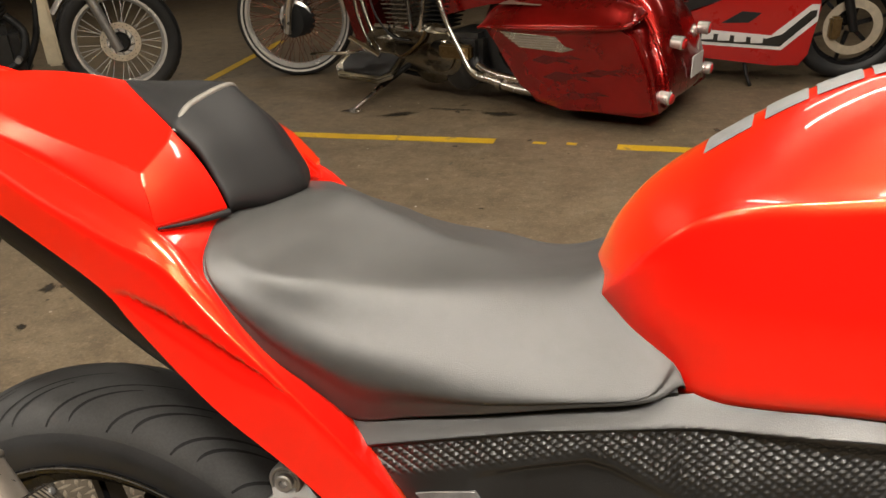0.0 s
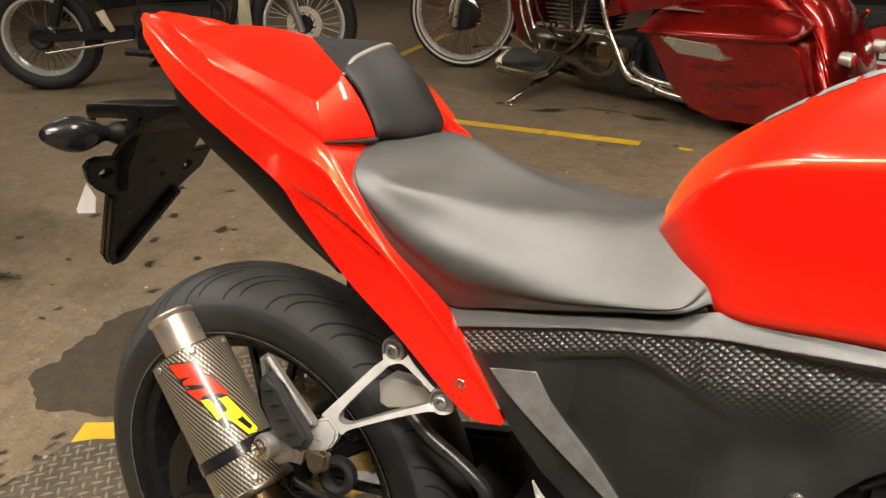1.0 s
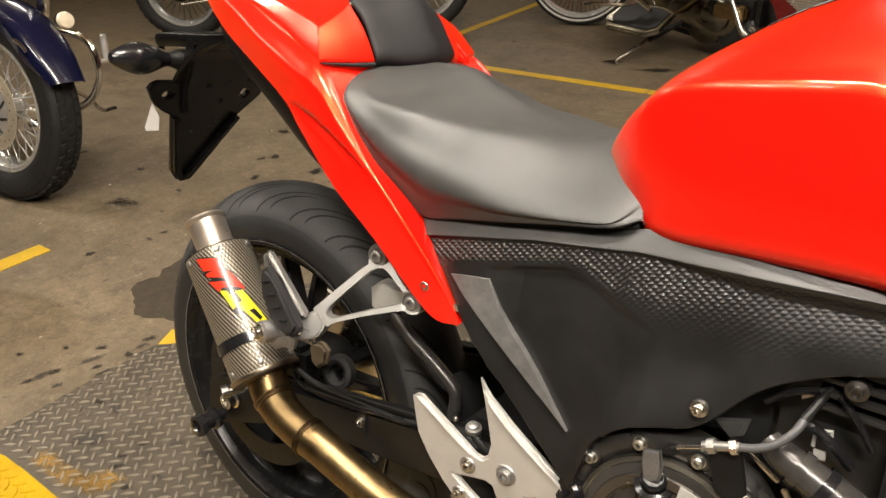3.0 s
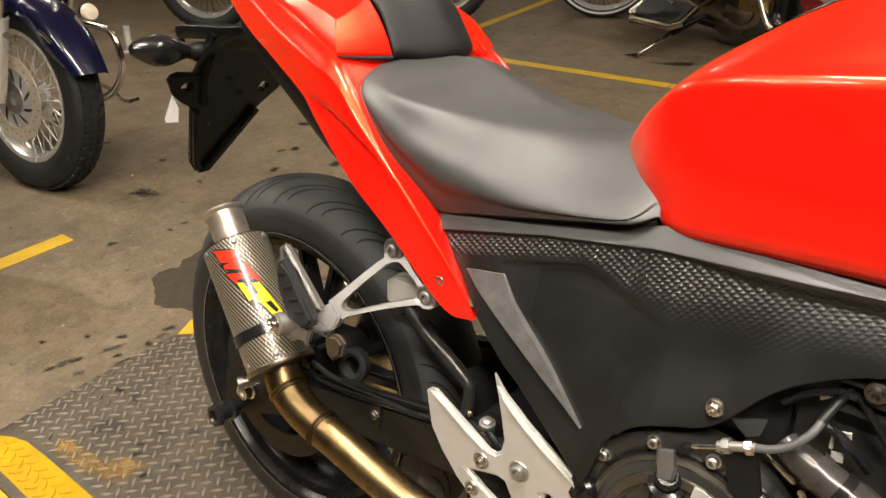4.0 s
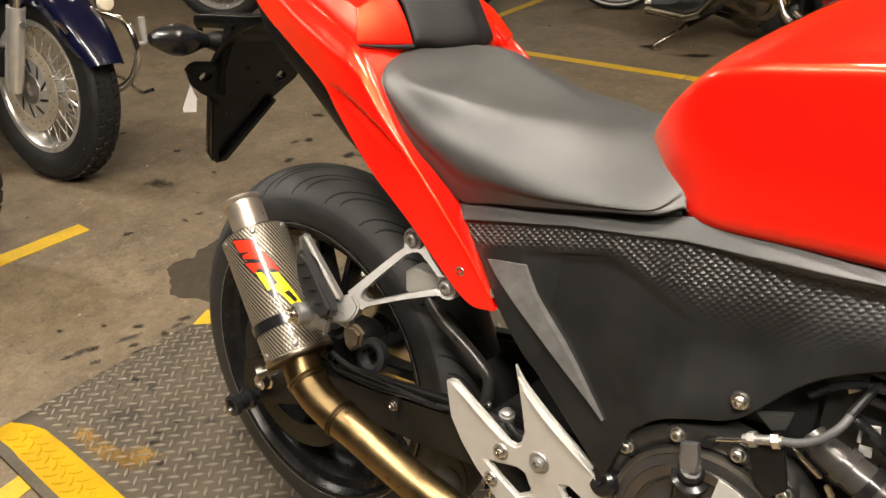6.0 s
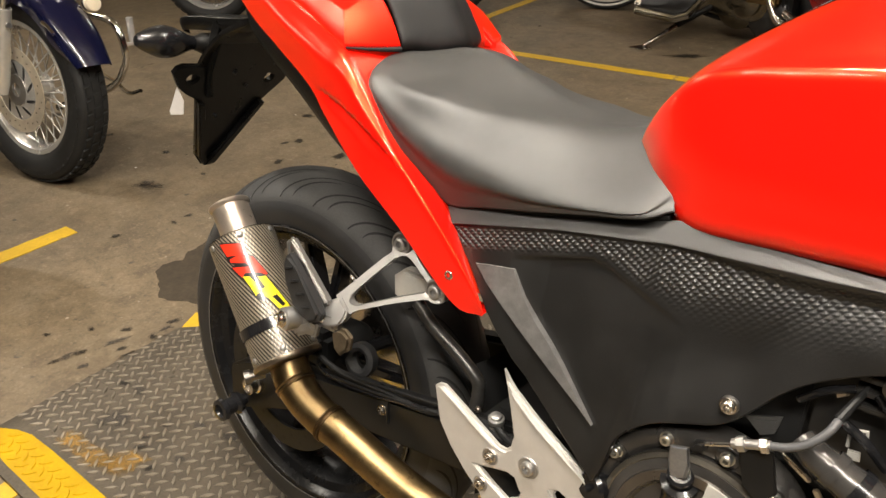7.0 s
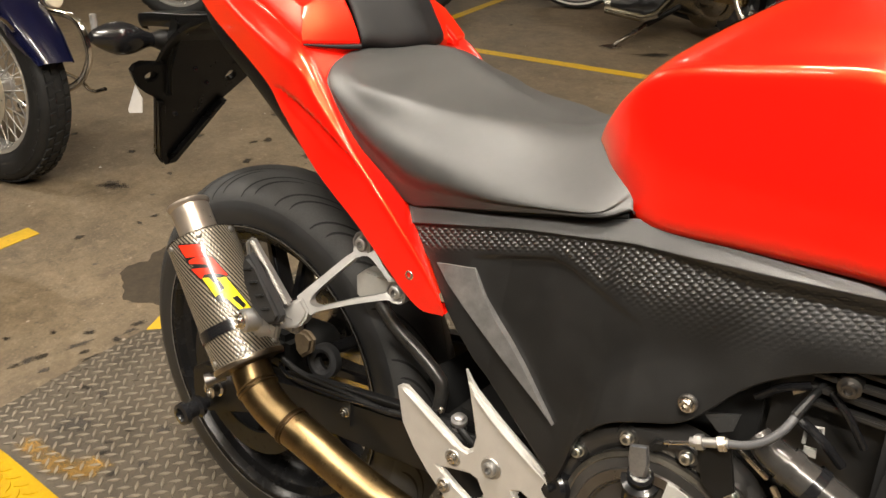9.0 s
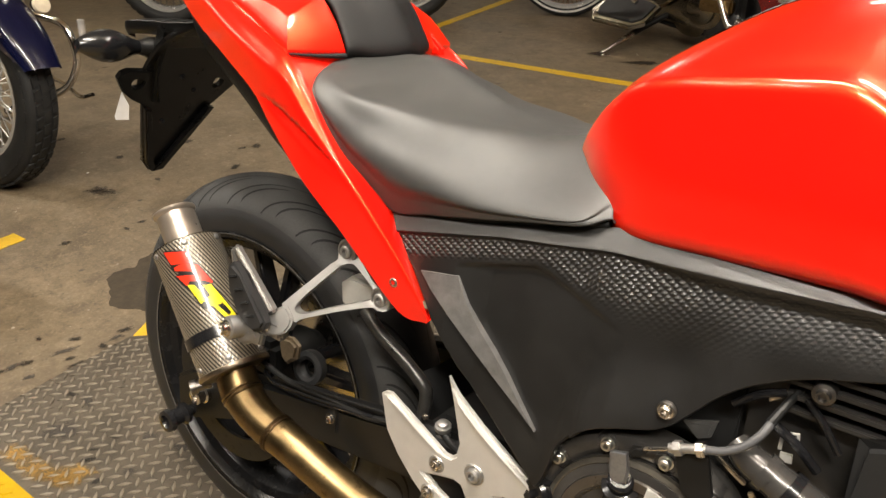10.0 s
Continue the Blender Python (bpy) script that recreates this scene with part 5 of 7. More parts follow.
part("cable_end", tube([(0.697, -0.149, 0.582), (0.703, -0.135, 0.594), (0.714, -0.10, 0.612)], [0.0040, 0.0034, 0.0030], 10, 4), BLACK_METAL, cable)
part("adjuster", tube([(0.632, -0.165, 0.537), (0.660, -0.165, 0.5485)], 0.0040, 12), ALLOY, cable)
for p in ((0.639, 0.540), (0.656, 0.547)):
    part("nut", lathe([(-0.003, 0.002), (-0.003, 0.0066), (0.003, 0.0066), (0.003, 0.002)], (p[0], -0.165, p[1]), (0.9, 0, 0.42), 6), STEEL if p[0] > 0.64 else ALLOY, cable)
part("cable_bracket", plate([(0.636, 0.532), (0.662, 0.540), (0.672, 0.505), (0.660, 0.490), (0.646, 0.500)], -0.160, -0.156, lambda u, v, d: (u, d, v), bevel=0.001), BLACK_METAL, engine)
part("wire_cover", plate([(0.630, 0.546), (0.658, 0.557), (0.655, 0.540), (0.645, 0.534)], -0.132, -0.128, lambda u, v, d: (u, d, v), bevel=0.003), surface("grey_cover", (0.06, 0.06, 0.06), 0.4, vary=0.2), engine)
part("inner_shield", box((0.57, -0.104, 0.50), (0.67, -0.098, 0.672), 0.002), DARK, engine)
part("cylinder", box((0.66, -0.11, 0.48), (0.86, 0.11, 0.68), 0.015), ENGINE, engine)
part("water_pipe", tube([(0.676, -0.142, 0.551), (0.689, -0.147, 0.545), (0.711, -0.150, 0.537), (0.740, -0.150, 0.524), (0.78, -0.15, 0.50)], [0.011, 0.013, 0.0145, 0.017, 0.018], 24, 4), CASE, engine, "black coolant hose joint")
for p, r in (((0.703, -0.149, 0.540), 0.0160), ((0.722, -0.150, 0.532), 0.0178)):
    part("hose_ring", lathe([(-0.004, r), (0.004, r)], p, (0.92, -0.05, -0.38), 24), CASE if r < 0.017 else GLOSSY, engine)
part("side_bolt", lathe([(-0.02, 0.0085), (-0.004, 0.0085), (-0.003, 0.0055), (0.003, 0.005), (0.003, 0.003), (0.0, 0.0028), (0.0, 0)], (0.725, -0.140, 0.613), (0, -1, 0), 20), DULL_STEEL, engine)
part("case_bolt", lathe([(-0.02, 0.014), (-0.004, 0.014), (-0.003, 0.010), (0.003, 0.0095), (0.004, 0)], (0.760, -0.150, 0.500), (0, -1, 0), 20), STEEL, engine)
part("lug", plate([(0.688, 0.594), (0.694, 0.598), (0.698, 0.594), (0.690, 0.588)], -0.128, -0.122, lambda u, v, d: (u, d, v), bevel=0.001), STEEL, engine)
clip = part("hose_clip", tube([(0.706, -0.126, 0.551), (0.705, -0.126, 0.566), (0.716, -0.126, 0.569), (0.718, -0.126, 0.556)], 0.0016, 8), PALE, engine, "pale wire clip")
part("clip_plate", plate([(0.707, 0.549), (0.716, 0.550), (0.717, 0.542), (0.708, 0.541)], -0.128, -0.124, lambda u, v, d: (u, d, v), bevel=0.001), PALE, clip)
part("edge_strip", beam((0.662, -0.138, 0.532), (0.690, -0.138, 0.515), 0.004, 0.004, bevel=0.001), STEEL, engine)
part("edge_strip", beam((0.695, -0.140, 0.512), (0.712, -0.140, 0.488), 0.004, 0.005, bevel=0.001), STEEL, engine)
for p, q, r in (((0.700, -0.128, 0.57), (0.735, -0.128, 0.545), 0.004), ((0.715, -0.126, 0.60), (0.745, -0.126, 0.565), 0.003), ((0.665, -0.125, 0.575), (0.70, -0.126, 0.600), 0.0035)):
    part("small_hose", tube([p, (p[0] * 0.5 + q[0] * 0.5, p[1] - 0.006, p[2] * 0.5 + q[2] * 0.5 + 0.006), q], r, 10, 4), GLOSSY, engine)
for k in range(5):
    part("fin", box((0.70, -0.128, 0.585 + 0.012 * k), (0.84, -0.108, 0.590 + 0.012 * k), 0.001), ENGINE, engine)
part("rocker_cover", plate([(0.755, 0.585), (0.79, 0.60), (0.83, 0.60), (0.83, 0.44), (0.77, 0.44), (0.760, 0.50)], -0.136, -0.12, lambda u, v, d: (u, d, v), bevel=0.008), DARK, engine)

# front end
front = new("front_wheel")
front.parent = bike
FRONT = (1.41, 0, 0.30)
part("tyre", lathe(spline([(-0.045, 0.216), (-0.057, 0.240), (-0.052, 0.270), (-0.028, 0.292), (0, 0.297), (0.028, 0.292), (0.052, 0.270), (0.057, 0.240), (0.045, 0.216)], 4), FRONT, (0, 1, 0), 96), RUBBER, front)
part("rim", lathe([(-0.047, 0.214), (-0.05, 0.222), (-0.042, 0.214), (-0.03, 0.196), (0.03, 0.196), (0.042, 0.214), (0.05, 0.222), (0.047, 0.214), (0.03, 0.204), (-0.03, 0.204)], FRONT, (0, 1, 0), 72, closed=True), GLOSSY, front)
for k in range(5):
    for off in (-0.2, 0.2):
        a = 2 * math.pi * k / 5 + 0.2
        part("spoke", beam((FRONT[0] + 0.03 * math.cos(a), 0, 0.30 + 0.03 * math.sin(a)), (FRONT[0] + 0.198 * math.cos(a + off), 0, 0.30 + 0.198 * math.sin(a + off)), 0.03, 0.02, 0.024, 0.014, (-math.sin(a), 0, math.cos(a)), 0.004), GLOSSY, front)
part("hub", lathe([(-0.06, 0.012), (-0.06, 0.03), (-0.03, 0.04), (0.03, 0.04), (0.06, 0.03), (0.06, 0.012)], FRONT, (0, 1, 0), 28), BLACK_METAL, front)
part("brake_disc", lathe([(-0.064, 0.10), (-0.069, 0.10), (-0.069, 0.148), (-0.064, 0.148)], FRONT, (0, 1, 0), 64, closed=True), DISC, front)
for y in (-0.095, 0.095):
    leg = part("fork_leg", tube([(1.425, y, 0.285), (1.36, y, 0.50), (1.29, y, 0.72)], [0.024, 0.028, 0.028], 18), BLACK_METAL, bike)
    part("stanchion", tube([(1.295, y, 0.71), (1.22, y, 0.95)], 0.0205, 18), STEEL, leg)
    part("grip", tube([(1.19, y * 1.2, 0.96), (1.13, y * 3.6, 0.955)], 0.016, 16), BLACK_METAL, bike)
part("front_fender", loft([both_sides([(1.41 + 0.31 * math.cos(a), -0.062, 0.30 + 0.31 * math.sin(a)), (1.41 + 0.326 * math.cos(a), -0.05, 0.30 + 0.326 * math.sin(a)), (1.41 + 0.335 * math.cos(a), 0, 0.30 + 0.335 * math.sin(a))]) for a in np.linspace(0.6, 2.5, 9)], 3, 3), RED, bike, "glossy red front fender")
part("front_fairing", loft([both_sides([(x, -w * 0.75, z - h), (x, -w, z - h * 0.5), (x, -w * 0.85, z - h * 0.1), (x, 0, z)]) for x, w, z, h in ((1.06, 0.19, 0.93, 0.40), (1.20, 0.20, 1.00, 0.36), (1.36, 0.16, 0.97, 0.26), (1.50, 0.09, 0.86, 0.14), (1.55, 0.03, 0.79, 0.05))], 4, 4), RED, bike, "glossy red front fairing")
part("frame_spar", beam((0.86, 0, 0.72), (1.24, 0, 0.84), 0.16, 0.10, 0.08, 0.12, bevel=0.02), BLACK_METAL, bike)
part("side_stand", tube([(0.56, 0.12, 0.20), (0.60, 0.22, 0.10), (0.62, 0.30, 0.058)], 0.011, 12, 3), BLACK_METAL, bike)

# ---- other motorcycles ----
WHITE_RUBBER = surface("whitewall", (0.55, 0.53, 0.49), 0.6, vary=0.1)
SILVER = surface("bright_silver_metal", (0.78, 0.765, 0.735), 0.24, metal=0.7, vary=0.12, scale=40, fine=500, bump=0.08, depth=0.0003)
SPORT_RED = surface("deep_red_paint", (0.42, 0.0035, 0.0025), 0.3, vary=0.06, scale=8, fine=900, bump=0.02, coat=0.8, spec=0.3)
OLD_RUBBER = surface("dull_tyre_rubber", (0.015, 0.0148, 0.0145), 0.6, vary=0.35, scale=18, fine=400, bump=0.35, depth=0.001, spec=0.35)
BLUE = surface("midnight_blue_paint", (0.004, 0.0055, 0.030), 0.2, vary=0.1, scale=8, fine=900, bump=0.02, coat=1.0, rough_vary=0.05)
CANDY = surface("candy_red_paint", (0.27, 0.006, 0.005), 0.28, metal=0.7, vary=0.35, scale=6, fine=900, bump=0.02, coat=1.0, rough_vary=0.05, spec=0.1)
CANDY_DARK = surface("dark_flame_paint", (0.17, 0.004, 0.004), 0.26, metal=0.7, vary=0.2, scale=10, coat=1.0)
SMOKED = surface("smoky_chrome", (0.20, 0.185, 0.155), 0.16, metal=1.0, vary=0.5, scale=14, fine=300, bump=0.15, depth=0.001, rough_vary=0.1)
AMBER = surface("amber_lens", (0.75, 0.28, 0.03), 0.25, vary=0.1)
CREAM = surface("cream_plastic", (0.55, 0.48, 0.34), 0.5, vary=0.15)
TAN_ROTOR = surface("dull_rotor", (0.56, 0.49, 0.38), 0.42, metal=0.45, vary=0.2, scale=40)
LAMP_CLEAR = surface("clear_lens", (0.75, 0.66, 0.5), 0.15, vary=0.1)
MESH = surface("speaker_mesh", (0.30, 0.22, 0.17), 0.45, metal=0.6, vary=0.4, scale=90, fine=420, bump=0.8, depth=0.002)


def wire_wheel(parent, m, R, half, rim_r, spokes, rim_mat, spoke_mat, name="front_wheel", knobs=0, band=False, rotor=0.0, rotor_side=-1, hub_r=0.035, spoke_r=0.0022, label="chrome wire-spoked wheel"):
    """A spoked wheel with its axle along y, at the pose m under a thing."""
    w = new(name)
    w.parent = parent
    w.matrix_basis = m
    w["label"] = label
    wall = R - rim_r
    sec = [(half * 0.62, rim_r - 0.004), (half * 0.92, rim_r + wall * 0.25), (half, rim_r + wall * 0.55), (half * 0.86, rim_r + wall * 0.82), (half * 0.5, R - wall * 0.05), (0, R)]
    prof = spline([(-d, r) for d, r in sec] + [(d, r) for d, r in reversed(sec[:-1])], 3)
    part("tyre", lathe([(d, r) for d, r in prof], (0, 0, 0), (0, 1, 0), 72), OLD_RUBBER, w)
    if knobs:
        verts, faces = [], []
        for k in range(knobs):
            for row, (y, dy) in enumerate(((-0.86, 0.13), (-0.48, 0.16), (-0.06, 0.2), (0.42, 0.16), (0.84, 0.13))):
                a = 2 * math.pi * (k + 0.5 * (row % 2)) / knobs
                rr = R * (1 - 0.16 * wall / R * abs(y) ** 3) - (0.02 if abs(y) > 0.8 else 0.0)
                da = 0.74 * math.pi / knobs
                base = len(verts)
                for lift, shrink in ((-0.004, 1.0), (0.0028, 0.92)):
                    for sy, sa in ((-1, -1), (1, -1), (1, 1), (-1, 1)):
                        yy = (y + sy * dy * shrink) * half
                        aa = a + sa * da * shrink + 0.25 * da * sy
                        verts.append(((rr + lift) * math.cos(aa), yy, (rr + lift) * math.sin(aa)))
                faces += [(base + 4, base + 5, base + 6, base + 7)] + [(base + i, base + (i + 1) % 4, base + 4 + (i + 1) % 4, base + 4 + i) for i in range(4)]
        me = bpy.data.meshes.new("tread_rubber")
        me.from_pydata(verts, [], faces)
        me.materials.append(OLD_RUBBER)
        ob = new("tread_rubber", me)
        ob.parent = w
        tagged(ob, kind="stuff")
    if band:
        for s in (-1, 1):
            part("white_band", lathe([(s * half * 0.95, rim_r + wall * 0.20), (s * (half + 0.003), rim_r + wall * 0.36), (s * (half + 0.002), rim_r + wall * 0.44)], (0, 0, 0), (0, 1, 0), 72), WHITE_RUBBER, w)
    e = half * 0.68
    part("rim", lathe([(-e, rim_r - 0.012), (-e - 0.002, rim_r + 0.004), (-e + 0.008, rim_r + 0.002), (-e * 0.6, rim_r - 0.018), (e * 0.6, rim_r - 0.018), (e - 0.008, rim_r + 0.002), (e + 0.002, rim_r + 0.004), (e, rim_r - 0.012), (e * 0.5, rim_r - 0.026), (-e * 0.5, rim_r - 0.026)], (0, 0, 0), (0, 1, 0), 72, closed=True), rim_mat, w)
    part("hub", lathe([(-half * 0.9, 0.006), (-half * 0.9, hub_r * 0.6), (-half * 0.6, hub_r), (-half * 0.5, hub_r * 0.75), (half * 0.5, hub_r * 0.75), (half * 0.6, hub_r), (half * 0.9, hub_r * 0.6), (half * 0.9, 0.006)], (0, 0, 0), (0, 1, 0), 28), rim_mat, w)
    bm = bmesh.new()
    for k in range(spokes):
        s = 1 if k % 2 else -1
        a = 2 * math.pi * k / spokes
        b = a + (0.32 if (k // 2) % 2 else -0.32)
        add_tube(bm, [(hub_r * 0.9 * math.cos(a), s * half * 0.55, hub_r * 0.9 * math.sin(a)), ((rim_r - 0.02) * math.cos(b), s * half * 0.1, (rim_r - 0.02) * math.sin(b))], spoke_r, 5, False)
    ob = part("spokes", bm, spoke_mat, w)
    tagged(ob, kind="stuff")
    if rotor:
        y = rotor_side * (half * 0.9 + 0.012)
        part("brake_rotor", lathe([(y, rotor * 0.70), (y - 0.003, rotor * 0.70), (y - 0.003, rotor), (y, rotor)], (0, 0, 0), (0, 1, 0), 56, closed=True), TAN_ROTOR, w, "dull steel brake rotor")
        part("carrier", lathe([(y + 0.001, rotor * 0.30), (y - 0.002, rotor * 0.30), (y - 0.002, rotor * 0.72), (y + 0.001, rotor * 0.72)], (0, 0, 0), (0, 1, 0), 48, closed=True), SILVER, w)
        slot = finish(plate([(rotor * 0.40, -0.004), (rotor * 0.50, 0.004), (rotor * 0.62, 0.020), (rotor * 0.66, 0.032), (rotor * 0.60, 0.030), (rotor * 0.50, 0.018), (rotor * 0.41, 0.006)], y - 0.0026, y - 0.001, lambda u, v, d: (u, d, v), bevel=0), "carrier_slot", DARK)
        for k in range(10):
            shared("carrier_slot", slot, w, Matrix.Rotation(2 * math.pi * k / 10, 4, "Y"))
        hole = finish(lathe([(y - 0.0034, 0.003), (y - 0.0036, 0)], (0, 0, 0), (0, 1, 0), 8), "rotor_hole", DARK)
        for k in range(30):
            a = 2 * math.pi * k / 30
            r = rotor * (0.79 + 0.06 * (k % 3))
            shared("rotor_hole", hole, w, Matrix.Translation((r * math.cos(a), 0, r * math.sin(a))))
        part("carrier_ring", lathe([(y + 0.004, rotor * 0.16), (y - 0.004, rotor * 0.16), (y - 0.004, rotor * 0.36), (y + 0.004, rotor * 0.36)], (0, 0, 0), (0, 1, 0), 32, closed=True), ALLOY, w)
    return w


# blue cruiser
CRUISER = pose(-1.905, 0.357, 0, -9, 0, 9)
cruiser = thing("cruiser_motorcycle", CRUISER, "dark blue cruiser motorcycle with chrome fork and wire wheel", "motorcycle", "parked motorcycles")
wire_wheel(cruiser, pose(0.02, 0, 0.325), 0.325, 0.060, 0.222, 44, SILVER, SILVER, knobs=46, rotor=0.145, hub_r=0.05, spoke_r=0.0026)
rows = []
for k, a in enumerate(np.linspace(radians(17), radians(158), 9)):
    r = 0.355 + (0.018 if k == 0 else 0)
    w = 0.076 - (0.016 if k in (0, 8) else 0)
    c, s = math.cos(a), math.sin(a)
    skirt = 0.066 if 0 < k < 8 else 0.03
    rows.append(both_sides([(0.02 + (r - skirt) * c, -w, 0.325 + (r - skirt) * s), (0.02 + (r - 0.03) * c, -w - 0.002, 0.325 + (r - 0.03) * s), (0.02 + (r - 0.004) * c, -w * 0.75, 0.325 + (r - 0.004) * s), (0.02 + (r + 0.006) * c, 0, 0.325 + (r + 0.006) * s)]))
fender = part("front_fender", loft(rows, 4, 4), BLUE, cruiser, "glossy midnight blue fender")
part("script_badge", tube([(0.255, -0.095, 0.560), (0.28, -0.094, 0.548), (0.305, -0.093, 0.528)], 0.006, 8, 3), CHROME, fender, "silver script shape")
for y in (-0.122, 0.122):
    leg = part("fork_leg", tube([(0.022, y, 0.32), (0.030, y, 0.36), (0.098, y * 0.97, 0.595)], [0.022, 0.029, 0.029], 20), SILVER, cruiser, "polished alloy fork slider")
    part("stanchion", tube([(0.095, y * 0.97, 0.585), (0.175, y * 0.93, 0.86)], 0.021, 18), CHROME, leg)
    part("fork_boss", tube([(0.075, y, 0.535), (0.120, y * 0.95, 0.542)], 0.009, 12), ALLOY, leg)
part("brake_caliper", box((-0.12, -0.125, 0.36), (-0.01, -0.075, 0.46), 0.012), BLACK_METAL, cruiser)
part("side_reflector", box((-0.055, -0.162, 0.425), (-0.028, -0.148, 0.475), 0.003), AMBER, cruiser, "amber reflector")
part("engine_guard", tube([(-0.05, 0.10, 0.60), (0.047, 0.20, 0.566), (0.166, 0.225, 0.54), (0.202, 0.235, 0.452), (0.18, 0.24, 0.381), (0.091, 0.24, 0.303), (-0.10, 0.15, 0.22)], 0.0128, 14, 6), CHROME, cruiser, "chrome tubular engine guard")
part("highway_peg", tube([(0.190, 0.24, 0.466), (0.19, 0.283, 0.468), (0.190, 0.285, 0.474)], 0.008, 12), SILVER, cruiser)
part("peg_grip", lathe([(0, 0.012), (0.02, 0.014), (0.03, 0.012), (0.04, 0.014), (0.05, 0.012), (0.06, 0.014), (0.075, 0.012), (0.085, 0.014), (0.09, 0.008), (0.09, 0)], (0.190, 0.283, 0.470), (-0.10, 0.02, 1), 16), SILVER, cruiser)
part("shift_lever", tube([(0.02, 0.22, 0.365), (0.091, 0.26, 0.328), (0.158, 0.265, 0.290), (0.228, 0.265, 0.306)], 0.007, 10, 4), CHROME, cruiser)
lampp = part("turn_signal", lathe([(0, 0.008), (0.03, 0.010), (0.034, 0.026), (0.06, 0.030), (0.07, 0.026), (0.075, 0)], (0.18, 0.12, 0.605), (0.9, -0.3, 0.1), 20), CHROME, cruiser)
part("lens", lathe([(0.066, 0.0285), (0.078, 0.024), (0.082, 0)], (0.18, 0.12, 0.605), (0.9, -0.3, 0.1), 20), LAMP_CLEAR, lampp, "clear amber lens")
part("frame", beam((-0.12, 0, 0.75), (-0.35, 0, 0.25), 0.06, 0.05, bevel=0.01), BLACK_METAL, cruiser)
part("engine", box((-0.85, -0.16, 0.16), (-0.32, 0.16, 0.62), 0.05), ENGINE, cruiser)
part("fuel_tank", loft([both_sides([(x, -w, z - 0.11), (x, -w * 1.1, z - 0.05), (x, -w * 0.6, z), (x, 0, z + 0.012)]) for x, w, z in ((-0.15, 0.06, 0.84), (-0.30, 0.13, 0.90), (-0.55, 0.14, 0.90), (-0.78, 0.07, 0.82))], 4, 4), BLUE, cruiser)
wire_wheel(cruiser, pose(-1.58, 0, 0.32), 0.32, 0.075, 0.20, 44, CHROME, CHROME, "rear_wheel", hub_r=0.06, spoke_r=0.0026)
part("rear_fork", beam((-0.7, 0.10, 0.30), (-1.58, 0.11, 0.32), 0.03, 0.05, bevel=0.006), BLACK_METAL, cruiser)
part("rear_fork", beam((-0.7, -0.10, 0.30), (-1.58, -0.11, 0.32), 0.03, 0.05, bevel=0.006), BLACK_METAL, cruiser)
part("backbone", beam((-0.35, 0, 0.78), (-1.5, 0, 0.62), 0.10, 0.08, bevel=0.02), BLACK_METAL, cruiser)

# a further parked motorcycle, of which one tyre shows
NEXT = pose(-1.575, -0.215, 0, 0, 0, math.degrees(math.atan2(0.586, 0.81)))
neighbour = thing("parked_motorcycle", NEXT, "parked motorcycle with black front tyre beside the blue cruiser", "motorcycle", "parked motorcycles")
wire_wheel(neighbour, pose(0, 0, 0.32), 0.32, 0.062, 0.225, 40, CHROME, CHROME, knobs=40, hub_r=0.05)
for y in (-0.11, 0.11):
    part("fork_leg", tube([(0.0, y, 0.30), (-0.14, y, 0.80)], 0.025, 16), BLACK_METAL, neighbour)
part("engine", box((-0.85, -0.15, 0.16), (-0.35, 0.15, 0.60), 0.05), ENGINE, neighbour)
part("frame", beam((-0.14, 0, 0.78), (-1.3, 0, 0.62), 0.08, 0.10, bevel=0.02), BLACK_METAL, neighbour)
wire_wheel(neighbour, pose(-1.5, 0, 0.32), 0.32, 0.075, 0.21, 40, CHROME, CHROME, "rear_wheel", hub_r=0.05)
part("swingarm", beam((-0.7, 0.1, 0.32), (-1.5, 0.1, 0.32), 0.03, 0.05, bevel=0.005), BLACK_METAL, neighbour)

# black scrambler
SCRAMBLER = pose(-3.68, 2.42, 0, 0, 0, 35)
scrambler = thing("scrambler_motorcycle", SCRAMBLER, "black scrambler motorcycle with chrome spoked wheels and knobbly tyres", "motorcycle", "parked motorcycles")
wire_wheel(scrambler, pose(0, 0, 0.325), 0.325, 0.07, 0.235, 36, SILVER, DULL_STEEL, "rear_wheel", knobs=40, hub_r=0.05, spoke_r=0.003)
wire_wheel(scrambler, pose(1.58, 0, 0.34, 0, 0, 4), 0.34, 0.055, 0.255, 36, SILVER, SILVER, "front_wheel", knobs=44, rotor=0.11, hub_r=0.055, spoke_r=0.003)
part("rear_hub_cover", lathe([(-0.09, 0.02), (-0.10, 0.055), (-0.08, 0.075), (-0.06, 0.07)], (0, 0, 0.325), (0, 1, 0), 28), BLACK_METAL, scrambler)
for y in (-0.09, 0.09):
    part("swingarm", beam((0.55, y, 0.33), (-0.02, y, 0.325), 0.035, 0.06, 0.03, 0.045, bevel=0.008), BLACK_METAL, scrambler)
    part("shock", tube([(0.10, y * 1.3, 0.40), (0.22, y * 1.2, 0.68)], 0.028, 16), BLACK_METAL, scrambler)
    part("fork_leg", tube([(1.57, y * 1.05, 0.30), (1.47, y * 1.05, 0.62), (1.40, y * 1.05, 0.90)], [0.026, 0.028, 0.022], 18), ALLOY if y < 0 else BLACK_METAL, scrambler)
part("brake_rod", tube([(0.02, -0.13, 0.24), (0.30, -0.13, 0.27), (0.55, -0.14, 0.30)], 0.008, 10), STEEL, scrambler)
part("engine", box((0.56, -0.17, 0.18), (1.08, 0.17, 0.50), 0.05), ENGINE, scrambler, "black parallel-twin engine")
